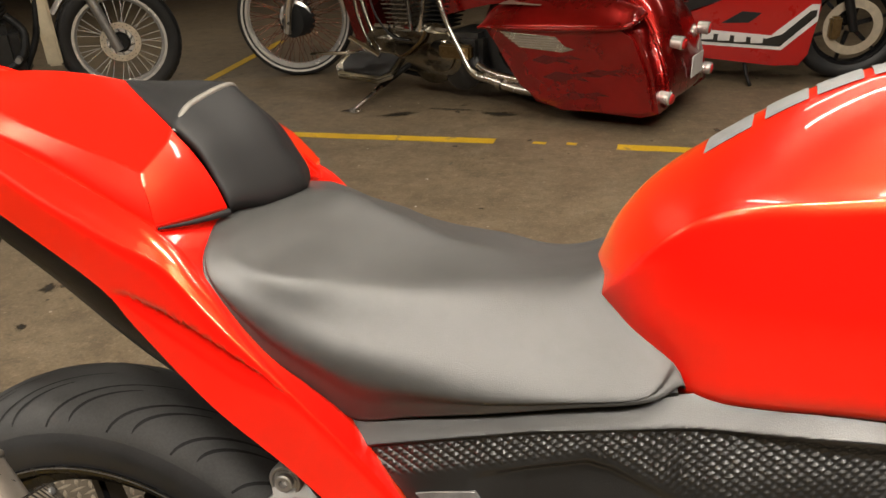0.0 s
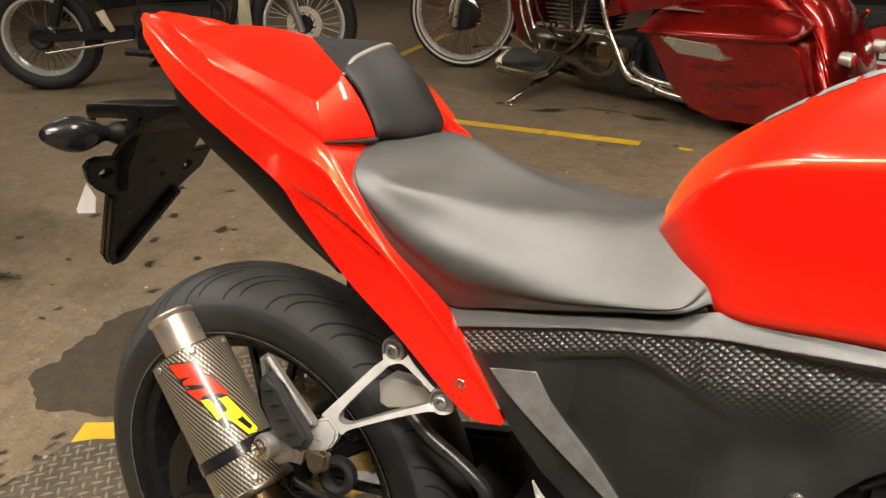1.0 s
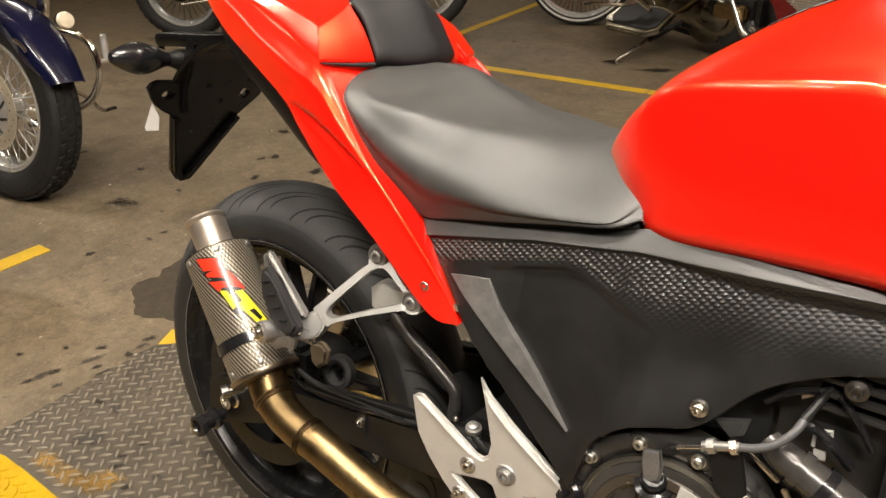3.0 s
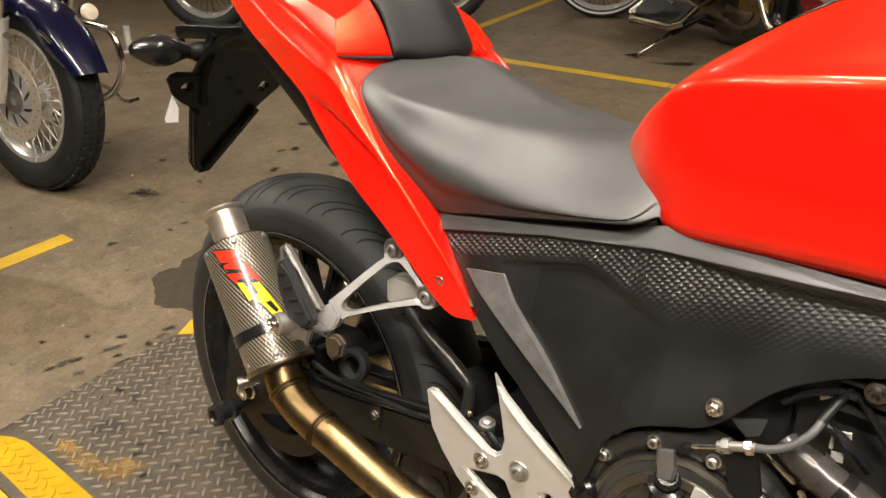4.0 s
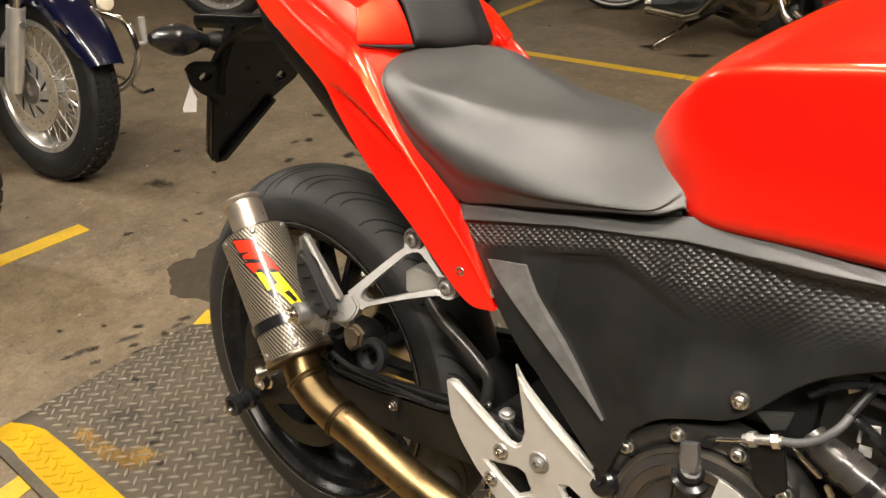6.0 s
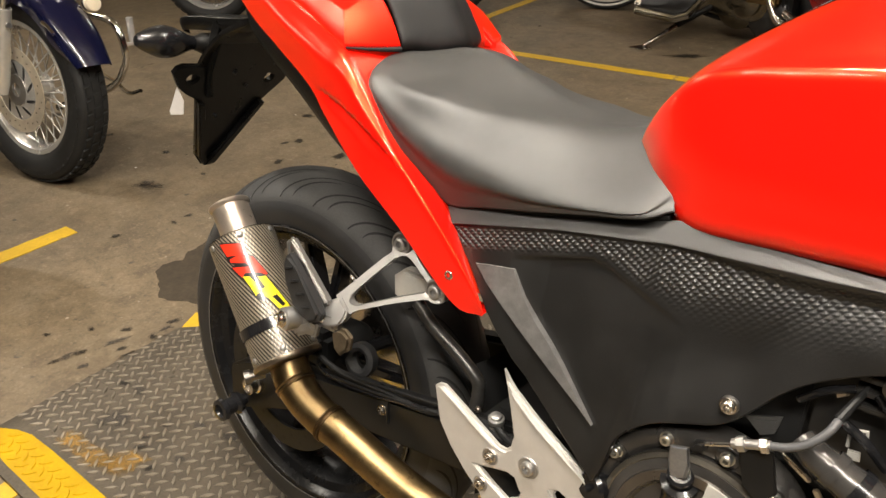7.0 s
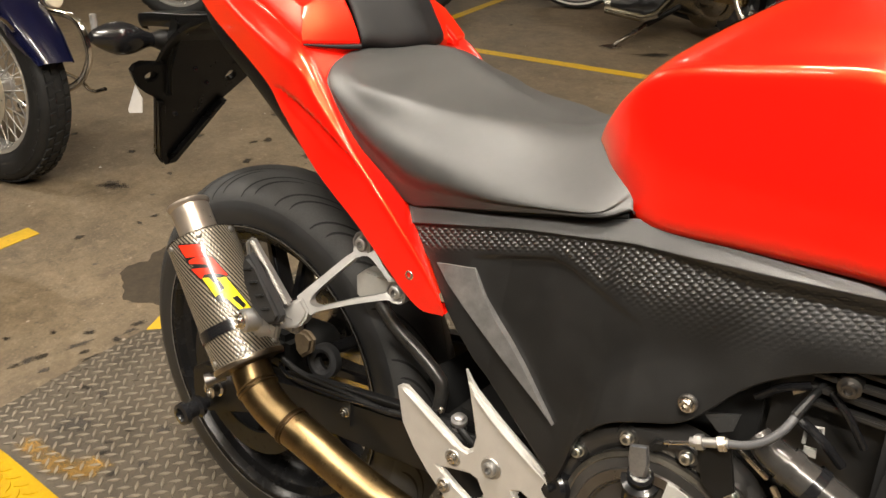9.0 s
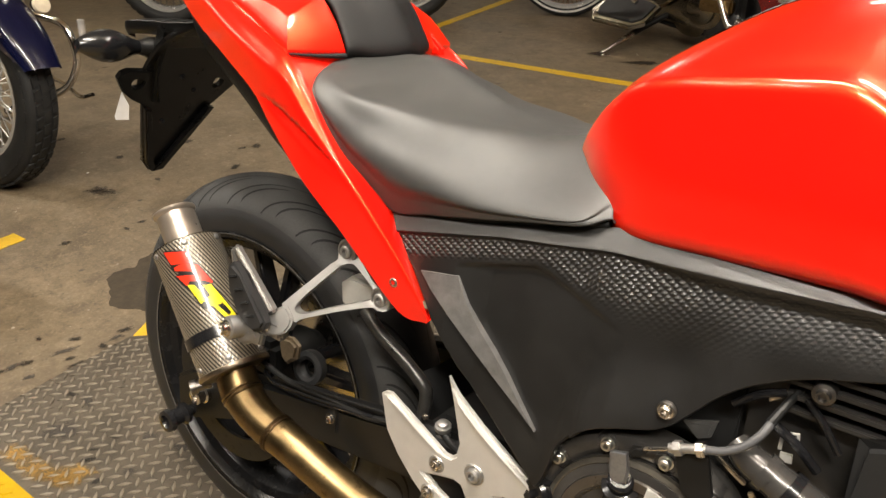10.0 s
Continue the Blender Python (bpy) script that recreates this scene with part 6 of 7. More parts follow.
for k in range(7):
    part("fin", box((0.74, -0.14, 0.50 + 0.022 * k), (1.02, 0.14, 0.508 + 0.022 * k), 0.003), ENGINE, scrambler)
part("engine_cover", lathe([(0.0, 0.10), (0.03, 0.095), (0.045, 0.07), (0.05, 0)], (0.85, -0.165, 0.33), (0, -1, 0), 32), GLOSSY, scrambler)
part("clutch_cover", lathe([(0.0, 0.08), (0.03, 0.075), (0.04, 0.05), (0.042, 0)], (0.66, -0.165, 0.32), (0, -1, 0), 32), GLOSSY, scrambler)
part("exhaust", tube([(1.05, -0.16, 0.55), (1.12, -0.19, 0.45), (1.05, -0.21, 0.30), (0.80, -0.21, 0.22), (0.50, -0.20, 0.24)], 0.022, 16, 5), BLACK_METAL, scrambler)
part("down_tube", tube([(1.22, -0.08, 0.72), (1.16, -0.09, 0.42), (1.02, -0.09, 0.18)], 0.018, 14, 4), BLACK_METAL, scrambler)
part("cream_panel", box((1.18, -0.10, 0.25), (1.26, -0.06, 0.80), 0.012), CREAM, scrambler, "cream plastic guard")
part("peg_plate", plate([(0.36, 0.47), (0.41, 0.485), (0.435, 0.40), (0.455, 0.36), (0.425, 0.35), (0.39, 0.40)], -0.15, -0.135, lambda u, v, d: (u, d, v), bevel=0.004), CREAM, scrambler, "cream alloy footrest plate")
part("foot_peg", tube([(1.07, -0.18, 0.33), (1.07, -0.30, 0.33)], 0.016, 12), ALLOY, scrambler)
part("bash_plate", beam((1.10, 0, 0.16), (0.60, 0, 0.13), 0.20, 0.02, bevel=0.005), BLACK_METAL, scrambler)
part("fuel_tank", loft([both_sides([(x, -w, z - 0.16), (x, -w * 1.1, z - 0.08), (x, -w * 0.7, z), (x, 0, z + 0.015)]) for x, w, z in ((0.62, 0.09, 0.86), (0.80, 0.14, 0.92), (1.10, 0.14, 0.95), (1.28, 0.07, 0.88))], 4, 4), GLOSSY, scrambler)
part("bench_seat", loft([both_sides([(x, -w, z - 0.06), (x, -w, z - 0.01), (x, 0, z)]) for x, w, z in ((-0.10, 0.08, 0.82), (0.20, 0.11, 0.80), (0.64, 0.08, 0.82))], 4, 3), SEAT, scrambler)
part("side_cover", plate([(0.30, 0.70), (0.58, 0.72), (0.60, 0.50), (0.40, 0.48)], -0.14, -0.12, lambda u, v, d: (u, d, v), bevel=0.006), GLOSSY, scrambler)
rows = []
for a in np.linspace(radians(35), radians(150), 7):
    rows.append(both_sides([(1.58 + 0.355 * math.cos(a), -0.06, 0.34 + 0.355 * math.sin(a)), (1.58 + 0.375 * math.cos(a), -0.04, 0.34 + 0.375 * math.sin(a)), (1.58 + 0.385 * math.cos(a), 0, 0.34 + 0.385 * math.sin(a))]))
part("front_fender", loft(rows, 3, 3), WHITE, scrambler, "white front fender")
part("hub_cover", lathe([(-0.075, 0.01), (-0.078, 0.045), (-0.065, 0.058), (0.065, 0.058), (0.078, 0.045), (0.075, 0.01)], (1.58, 0, 0.34), (0, 1, 0), 28), BLACK_METAL, scrambler)

# red bagger
BAGGER = pose(-1.55, 3.98, 0, 0, 0, -18.9)
bagger = thing("touring_motorcycle", BAGGER, "candy red bagger motorcycle with chrome engine on its side stand", "motorcycle", "parked motorcycles")
RED_SPOKE = surface("red_chrome_spoke", (0.66, 0.40, 0.34), 0.16, metal=1.0, vary=0.3)
wire_wheel(bagger, pose(0, 0, 0.37, 0, 0, 34), 0.37, 0.052, 0.318, 76, SILVER, RED_SPOKE, "front_wheel", band=True, hub_r=0.10, spoke_r=0.0028, label="tall chrome wire wheel with white pinstripe")
part("wheel_core", lathe([(-0.06, 0.02), (-0.065, 0.06), (-0.055, 0.105), (0.055, 0.105), (0.065, 0.06), (0.06, 0.02)], (0, 0, 0.35), (0, 1, 0), 32), DARK, bagger)
rows = []
for a in np.linspace(radians(10), radians(125), 8):
    rows.append(both_sides([(-0.33 * math.cos(a), -0.075, 0.35 + 0.33 * math.sin(a)), (-0.365 * math.cos(a), -0.072, 0.35 + 0.365 * math.sin(a)), (-0.385 * math.cos(a), 0, 0.35 + 0.385 * math.sin(a))]))
part("front_fender", loft(rows[3:], 3, 3), CANDY, bagger)
for y in (-0.085, 0.085):
    leg = part("fork_leg", tube([(-0.01, y, 0.28), (0.02, y, 0.42), (0.18, y, 0.85)], [0.028, 0.032, 0.030], 18), CHROME, bagger, "chrome fork leg")
    part("axle_cap", lathe([(0, 0.03), (0.02, 0.03), (0.026, 0.02), (0.026, 0)], (0, y, 0.35), (0, -1 if y < 0 else 1, 0), 18), DARK, leg)
part("down_tube", tube([(0.62, -0.14, 0.62), (0.72, -0.18, 0.40), (0.80, -0.19, 0.24)], 0.014, 14, 3), SMOKED, bagger)
part("radiator_shroud", plate([(0.42, 0.66), (0.66, 0.66), (0.72, 0.24), (0.55, 0.26)], -0.11, 0.11, lambda u, v, d: (u, d, v), bevel=0.02), CANDY_DARK, bagger, "dark red lower fairing")
part("crankcase", lathe([(0, 0.16), (0.03, 0.165), (0.06, 0.13), (0.07, 0.06), (0.07, 0)], (1.14, -0.13, 0.24), (0, -1, 0), 32), SMOKED, bagger, "polished engine case")
part("primary_cover", plate([(0.80 + 0.11 * math.cos(a), 0.27 + 0.11 * math.sin(a)) for a in np.linspace(math.pi / 2, 1.5 * math.pi, 9)] + [(1.25 + 0.12 * math.cos(a), 0.235 + 0.12 * math.sin(a)) for a in np.linspace(-math.pi / 2, math.pi / 2, 9)], -0.20, -0.10, lambda u, v, d: (u, d, v), bevel=0.02), SMOKED, bagger, "chrome primary cover")
part("derby_cover", lathe([(0, 0.085), (0.012, 0.085), (0.018, 0.07), (0.02, 0)], (1.22, -0.20, 0.24), (0, -1, 0), 28), SMOKED, bagger)
part("gearbox", box((1.2, -0.18, 0.12), (1.45, 0.15, 0.36), 0.03), ENGINE, bagger)
part("belly", lathe([(0, 0.11), (0.05, 0.115), (0.07, 0.09), (0.08, 0)], (1.33, -0.12, 0.17), (0, -1, 0), 24), ENGINE, bagger)
part("gold_cover", box((1.22, -0.235, 0.235), (1.42, -0.19, 0.31), 0.012), GOLD, bagger, "brass-toned chrome cover")
for cx, lean in ((0.93, -0.35), (1.12, 0.35)):
    for k in range(9):
        c = Vector((cx + lean * 0.025 * k, -0.05, 0.37 + 0.024 * k))
        part("cylinder_fin", box(c - Vector((0.085, 0.11, 0.004)), c + Vector((0.085, 0.09, 0.004)), 0.002, None, 1), BLACK_METAL if lean > 0 else STEEL, bagger)

part("rocker_rail", beam((0.76, -0.17, 0.375), (1.24, -0.17, 0.37), 0.03, 0.022, bevel=0.006), CHROME, bagger)
part("exhaust_header", tube([(1.22, -0.20, 0.60), (1.245, -0.24, 0.541), (1.29, -0.24, 0.414), (1.36, -0.24, 0.29), (1.435, -0.24, 0.175), (1.543, -0.24, 0.146), (1.727, -0.25, 0.111), (2.0, -0.25, 0.105)], [0.016, 0.016, 0.015, 0.015, 0.020, 0.022, 0.023, 0.023], 16, 5), STEEL, bagger, "chrome exhaust header pipe")
part("upper_exhaust", tube([(1.46, -0.22, 0.21), (1.559, -0.24, 0.178), (1.721, -0.24, 0.158), (2.0, -0.24, 0.15)], 0.020, 16, 4), STEEL, bagger, "steel exhaust pipe")
part("pipe_clamp", lathe([(-0.012, 0.030), (-0.012, 0.034), (0.012, 0.034), (0.012, 0.030)], (1.60, -0.243, 0.135), (1, -0.02, -0.19), 24, closed=True), STEEL, bagger)
part("oil_line", tube([(1.136, -0.22, 0.367), (1.11, -0.23, 0.32), (1.075, -0.23, 0.288), (1.00, -0.23, 0.235), (0.935, -0.22, 0.213)], 0.008, 10, 4), GOLD, bagger, "brass-coloured oil line")
part("crash_bar", tube([(0.66, -0.20, 0.72), (0.725, -0.29, 0.513), (0.79, -0.32, 0.38), (0.845, -0.30, 0.255), (0.84, -0.16, 0.17)], 0.009, 12, 5), SMOKED, bagger, "chrome crash bar")
part("pushrod_tube", tube([(1.03, -0.20, 0.36), (1.00, -0.18, 0.60)], 0.012, 10), CHROME, bagger)
part("pushrod_tube", tube([(1.08, -0.20, 0.36), (1.13, -0.18, 0.60)], 0.012, 10), CHROME, bagger)
part("cable", tube([(0.70, -0.15, 0.66), (0.78, -0.20, 0.46), (0.90, -0.21, 0.33), (1.02, -0.21, 0.31)], 0.006, 8, 5), BLACK_METAL, bagger, "black cable")
part("floorboard", plate([(0.69, -0.46), (0.76, -0.53), (1.03, -0.54), (1.10, -0.49), (1.09, -0.36), (1.00, -0.33), (0.76, -0.33), (0.70, -0.38)], 0.0, 0.026, lambda u, v, d: (u, v, 0.245 + d + 0.5 * (v + 0.33)), bevel=0.006), SMOKED, bagger, "chrome rider floorboard")
part("board_rubber", plate([(0.73, -0.45), (0.78, -0.505), (1.03, -0.515), (1.07, -0.48), (1.06, -0.37), (0.99, -0.35), (0.78, -0.35), (0.73, -0.39)], 0.022, 0.032, lambda u, v, d: (u, v, 0.245 + d + 0.5 * (v + 0.33)), bevel=0.003), BLACK_METAL, bagger)
part("shifter", tube([(0.50, -0.44, 0.245), (0.62, -0.46, 0.262), (0.80, -0.45, 0.275), (0.86, -0.40, 0.29)], 0.010, 10, 4), CHROME, bagger)
part("heel_shifter", tube([(0.775, -0.42, 0.348), (0.88, -0.42, 0.302), (0.968, -0.42, 0.263)], 0.014, 10, 3), CHROME, bagger)
part("side_stand", tube([(0.955, -0.40, 0.10), (0.94, -0.50, 0.058), (0.915, -0.60, 0.015)], [0.016, 0.013, 0.010], 12, 3), STEEL, bagger)
part("stand_pivot", tube([(1.0, -0.18, 0.18), (0.955, -0.41, 0.098)], 0.016, 12), BLACK_METAL, bagger)
part("stand_foot", plate([(0.86, -0.66), (0.96, -0.66), (0.97, -0.59), (0.88, -0.58)], 0.001, 0.012, lambda u, v, d: (u, v, d), bevel=0.003), CHROME, bagger)
part("frame_rail", tube([(0.80, -0.14, 0.14), (1.2, -0.15, 0.11), (1.7, -0.14, 0.14), (2.0, -0.12, 0.28)], 0.018, 12, 4), BLACK_METAL, bagger)
part("rear_tyre", lathe(spline([(-0.09, 0.22), (-0.10, 0.26), (-0.085, 0.30), (-0.04, 0.325), (0, 0.33), (0.04, 0.325), (0.085, 0.30), (0.10, 0.26), (0.09, 0.22)], 3), (1.72, 0, 0.33), (0, 1, 0), 56), RUBBER, bagger)
part("rear_rim", lathe([(-0.09, 0.225), (-0.07, 0.18), (-0.06, 0.0)], (1.72, 0, 0.33), (0, 1, 0), 40), GLOSSY, bagger)
part("rear_fender", loft([both_sides([(x - 0.5 * d, -w, z - d), (x - 0.2 * d, -w - 0.005, z - 0.4 * d), (x, -w * 0.73, z), (x + 0.02, 0, z + 0.01)]) for x, w, z, d in ((1.30, 0.15, 0.66, 0.22), (1.7, 0.15, 0.74, 0.22), (2.05, 0.16, 0.72, 0.22), (2.30, 0.22, 0.60, 0.24), (2.43, 0.28, 0.44, 0.20), (2.49, 0.31, 0.27, 0.10), (2.50, 0.30, 0.15, 0.04), (2.47, 0.28, 0.11, 0.01))], 4, 4), CANDY, bagger, "long red rear fender")
part("fender_ridge", tube([(2.10, -0.165, 0.66), (2.33, -0.245, 0.50), (2.46, -0.305, 0.30), (2.50, -0.318, 0.15)], 0.010, 10, 5), CANDY, bagger)
part("body", box((0.62, -0.13, 0.56), (1.6, 0.13, 0.80), 0.05), CANDY, bagger)
part("seat", box((1.15, -0.17, 0.66), (1.75, 0.17, 0.76), 0.04), SEAT, bagger)


def bag_point(side):
    return lambda u, v, d: (u, side * d, v)


for side in (1, -1):
    bag = part("saddlebag", plate([(1.60, 0.435), (1.70, 0.455), (2.30, 0.475), (2.36, 0.44), (2.44, 0.27), (2.48, 0.10), (2.40, 0.075), (2.02, 0.078), (1.88, 0.10), (1.80, 0.18), (1.70, 0.32)], -0.41, -0.17, bag_point(side), bevel=0.022), CANDY, bagger, "candy red stretched saddlebag with ghost flames")
    lid = part("lid", loft([[(x, side * -0.165, z), (x, side * -0.19, z + h), (x, side * -0.30, z + h + 0.012), (x, side * -0.385, z + h * 0.55), (x, side * -0.422, z + 0.012), (x, side * -0.418, z)] for x, z, h in ((1.575, 0.432, 0.02), (1.62, 0.438, 0.075), (1.85, 0.450, 0.100), (2.15, 0.462, 0.095), (2.30, 0.468, 0.06), (2.345, 0.468, 0.02))], 4, 3), CANDY, bag)
    part("speaker_grille", loft([[(x, side * y, 0.53 + 0.018 * math.cos((y + 0.28) * 9) - 0.02 * abs(x - 1.78)) for y in (-0.21, -0.27, -0.33, -0.36)] for x in (1.66, 1.76, 1.88)], 3, 3), MESH, lid, "perforated speaker grille")
    part("lid_rim", tube([(1.58, side * -0.405, 0.440), (1.70, side * -0.424, 0.444), (2.0, side * -0.426, 0.452), (2.26, side * -0.424, 0.466), (2.335, side * -0.40, 0.482), (2.37, side * -0.32, 0.52)], [0.008, 0.011, 0.012, 0.012, 0.011, 0.008], 12, 5), CANDY, lid)
    part("trim_panel", plate([(1.692, 0.427), (1.985, 0.414), (2.030, 0.372), (2.078, 0.362), (2.020, 0.346), (1.800, 0.357), (1.765, 0.385)], -0.4155, -0.405, bag_point(side), bevel=0.003), STEEL, bag, "ribbed chrome trim panel")
    for ox, oz, k in ((1.86, 0.30, 1.0), (1.92, 0.225, 1.15), (2.02, 0.145, 0.9), (2.14, 0.26, 0.8)):
        flame = [(0, 0), (0.06, 0.028), (0.13, 0.022), (0.20, 0.036), (0.26, 0.020), (0.17, 0.014), (0.21, -0.004), (0.13, 0.002), (0.08, -0.014)]
        part("flame", plate([(ox + k * u, oz + k * v) for u, v in flame], -0.4112, -0.409, bag_point(side), bevel=0), CANDY_DARK, bag, "dark ghost flame")
    for k in range(5):
        part("rib", box((1.795 - 0.018 * k, min(side * -0.418, side * -0.414), 0.360 + 0.011 * k), (2.02 - 0.009 * k, max(side * -0.418, side * -0.414), 0.365 + 0.011 * k), 0.0008), CHROME, bag)
TAIL_LENS = surface("tail_lens", (0.5, 0.02, 0.02), 0.2, vary=0.1)
for y, z in ((-0.33, 0.165), (-0.21, 0.385), (0.33, 0.165), (0.21, 0.385)):
    lamp_ob = part("tail_light", lathe([(0, 0.028), (0.05, 0.032), (0.056, 0.028)], (2.46, y, z), (1, 0.3 * y, -0.1), 20), SILVER, bagger, "round chrome-ringed tail light")
    part("lens", lathe([(0.052, 0.027), (0.064, 0.02), (0.066, 0)], (2.46, y, z), (1, 0.3 * y, -0.1), 20), TAIL_LENS, lamp_ob)
part("number_plate", plate([(-0.09, 0.30), (0.09, 0.30), (0.09, 0.20), (-0.09, 0.20)], 0.0, 0.004, lambda u, v, d: (2.525 + d, u, v), bevel=0.001), WHITE, bagger, "pale plate without writing")

# red sport motorcycle behind the bagger
SPORT = pose(1.66, 4.0, 0, 0, 0, 0)
sport = thing("sport_motorcycle", SPORT, "red faired sport motorcycle with black and white side stripe", "motorcycle", "parked motorcycles")
wire = new("front_wheel")
wire.parent = sport
wire.matrix_basis = pose(0.02, 0, 0.285)
part("tyre", lathe(spline([(-0.05, 0.205), (-0.06, 0.235), (-0.052, 0.262), (-0.025, 0.281), (0, 0.285), (0.025, 0.281), (0.052, 0.262), (0.06, 0.235), (0.05, 0.205)], 3), (0, 0, 0), (0, 1, 0), 64), RUBBER, wire)
part("rim", lathe([(-0.045, 0.205), (-0.05, 0.212), (-0.03, 0.19), (0.03, 0.19), (0.05, 0.212), (0.045, 0.205), (0.0, 0.18)], (0, 0, 0), (0, 1, 0), 56, closed=True), GLOSSY, wire)
for k in range(6):
    a = 2 * math.pi * k / 6 + 0.3
    part("spoke", beam((0.03 * math.cos(a), 0, 0.03 * math.sin(a)), (0.19 * math.cos(a), 0, 0.19 * math.sin(a)), 0.03, 0.024, 0.024, 0.016, (-math.sin(a), 0, math.cos(a)), 0.004), BLACK_METAL, wire)
part("brake_rotor", lathe([(-0.060, 0.10), (-0.064, 0.10), (-0.064, 0.145), (-0.060, 0.145)], (0, 0, 0), (0, 1, 0), 48, closed=True), TAN_ROTOR, wire)
part("caliper", box((-0.12, -0.10, -0.06), (-0.06, -0.05, 0.06), 0.012), GOLD, wire)
for y in (-0.10, 0.10):
    part("fork_leg", tube([(0.02, y, 0.27), (-0.05, y, 0.50), (-0.14, y, 0.80)], [0.022, 0.026, 0.026], 16), BLACK_METAL, sport)


def flat(side):
    return lambda u, v, d: (u, side * d, v)


for side in (1, -1):
    fair = part("fairing", plate([(-0.98, 0.21), (-0.94, 0.36), (-0.70, 0.42), (-0.52, 0.52), (-0.38, 0.62), (-0.20, 0.58), (-0.17, 0.40), (-0.20, 0.16), (-0.24, 0.10), (-0.36, 0.10), (-0.66, 0.135), (-0.95, 0.165)], -0.17, -0.145, flat(side), bevel=0.012), SPORT_RED, sport, "red lower fairing")
    part("stripe_edge", plate([(-0.95, 0.318), (-0.40, 0.262), (-0.22, 0.42), (-0.18, 0.42), (-0.18, 0.335), (-0.34, 0.185), (-0.95, 0.232)], -0.1725, -0.168, flat(side), bevel=0), WHITE, fair, "white stripe edge")
    part("stripe", plate([(-0.95, 0.300), (-0.42, 0.246), (-0.345, 0.268), (-0.22, 0.388), (-0.19, 0.392), (-0.19, 0.36), (-0.35, 0.204), (-0.95, 0.248)], -0.1745, -0.171, flat(side), bevel=0), DECAL_BLACK, fair, "black stripe")
    for k in range(5):
        x = -0.84 + 0.085 * k
        z = 0.268 - 0.0075 * k
        part("light_bar", box((x, min(side * -0.177, side * -0.174), z - 0.016), (x + 0.062, max(side * -0.177, side * -0.174), z + 0.018), 0.002), WHITE, fair)
    part("vent", plate([(-0.66, 0.33), (-0.52, 0.33), (-0.46, 0.38), (-0.56, 0.39)], -0.1735, -0.169, flat(side), bevel=0), DARK, fair)
part("engine", box((-0.95, -0.13, 0.14), (-0.30, 0.13, 0.50), 0.03), ENGINE, sport)
part("frame", beam((-0.25, 0, 0.72), (-1.2, 0, 0.60), 0.20, 0.10, bevel=0.03), ALLOY, sport)
part("tank", loft([both_sides([(x, -w, z - 0.16), (x, -w * 1.1, z - 0.08), (x, -w * 0.7, z), (x, 0, z + 0.015)]) for x, w, z in ((-0.30, 0.07, 0.84), (-0.48, 0.14, 0.90), (-0.75, 0.14, 0.88), (-0.92, 0.07, 0.78))], 4, 4), SPORT_RED, sport)
part("tail", loft([both_sides([(x, -w, z - 0.09), (x, -w, z - 0.02), (x, 0, z)]) for x, w, z in ((-0.92, 0.10, 0.78), (-1.25, 0.10, 0.80), (-1.60, 0.05, 0.88))], 4, 3), SPORT_RED, sport)
part("rear_tyre", lathe(spline([(-0.07, 0.21), (-0.085, 0.25), (-0.06, 0.285), (0, 0.30), (0.06, 0.285), (0.085, 0.25), (0.07, 0.21)], 3), (-1.36, 0, 0.30), (0, 1, 0), 56), RUBBER, sport)
part("rear_rim", lathe([(-0.07, 0.212), (-0.04, 0.18), (-0.03, 0.02)], (-1.36, 0, 0.30), (0, 1, 0), 40), BLACK_METAL, sport)
part("swingarm", beam((-0.85, -0.10, 0.36), (-1.36, -0.11, 0.30), 0.03, 0.07, bevel=0.006), ALLOY, sport)
part("side_stand", tube([(-0.52, -0.12, 0.14), (-0.50, -0.20, 0.05), (-0.485, -0.25, 0.012)], 0.010, 10), BLACK_METAL, sport)

# ---- grey pad strips stuck on the tank ----
PADGREY = surface("faded_grey_sticker", (0.17, 0.17, 0.17), 0.5, vary=0.2, scale=60, fine=400, bump=0.2)


skin_tree = BVHTree.FromPolygons([v.co for v in tank.data.vertices], [tuple(p.vertices) for p in tank.data.polygons])


def tank_top(x, y):
    return skin_tree.ray_cast(Vector((x, y, 1.2)), Vector((0, 0, -1)))[0].z + 0.0012


for x0, x1 in ((0.541, 0.572), (0.580, 0.607), (0.612, 0.640), (0.646, 0.69)):
    bm = bmesh.new()
    add_grid(bm, [[(x + 0.18 * (y + 0.024), y, tank_top(x + 0.18 * (y + 0.024), y)) for y in np.linspace(-0.024, 0.024, 11)] for x in np.linspace(x0, x1, 9)])
    part("tank_pad", bm, PADGREY, tank, "faded grey tank pad piece")


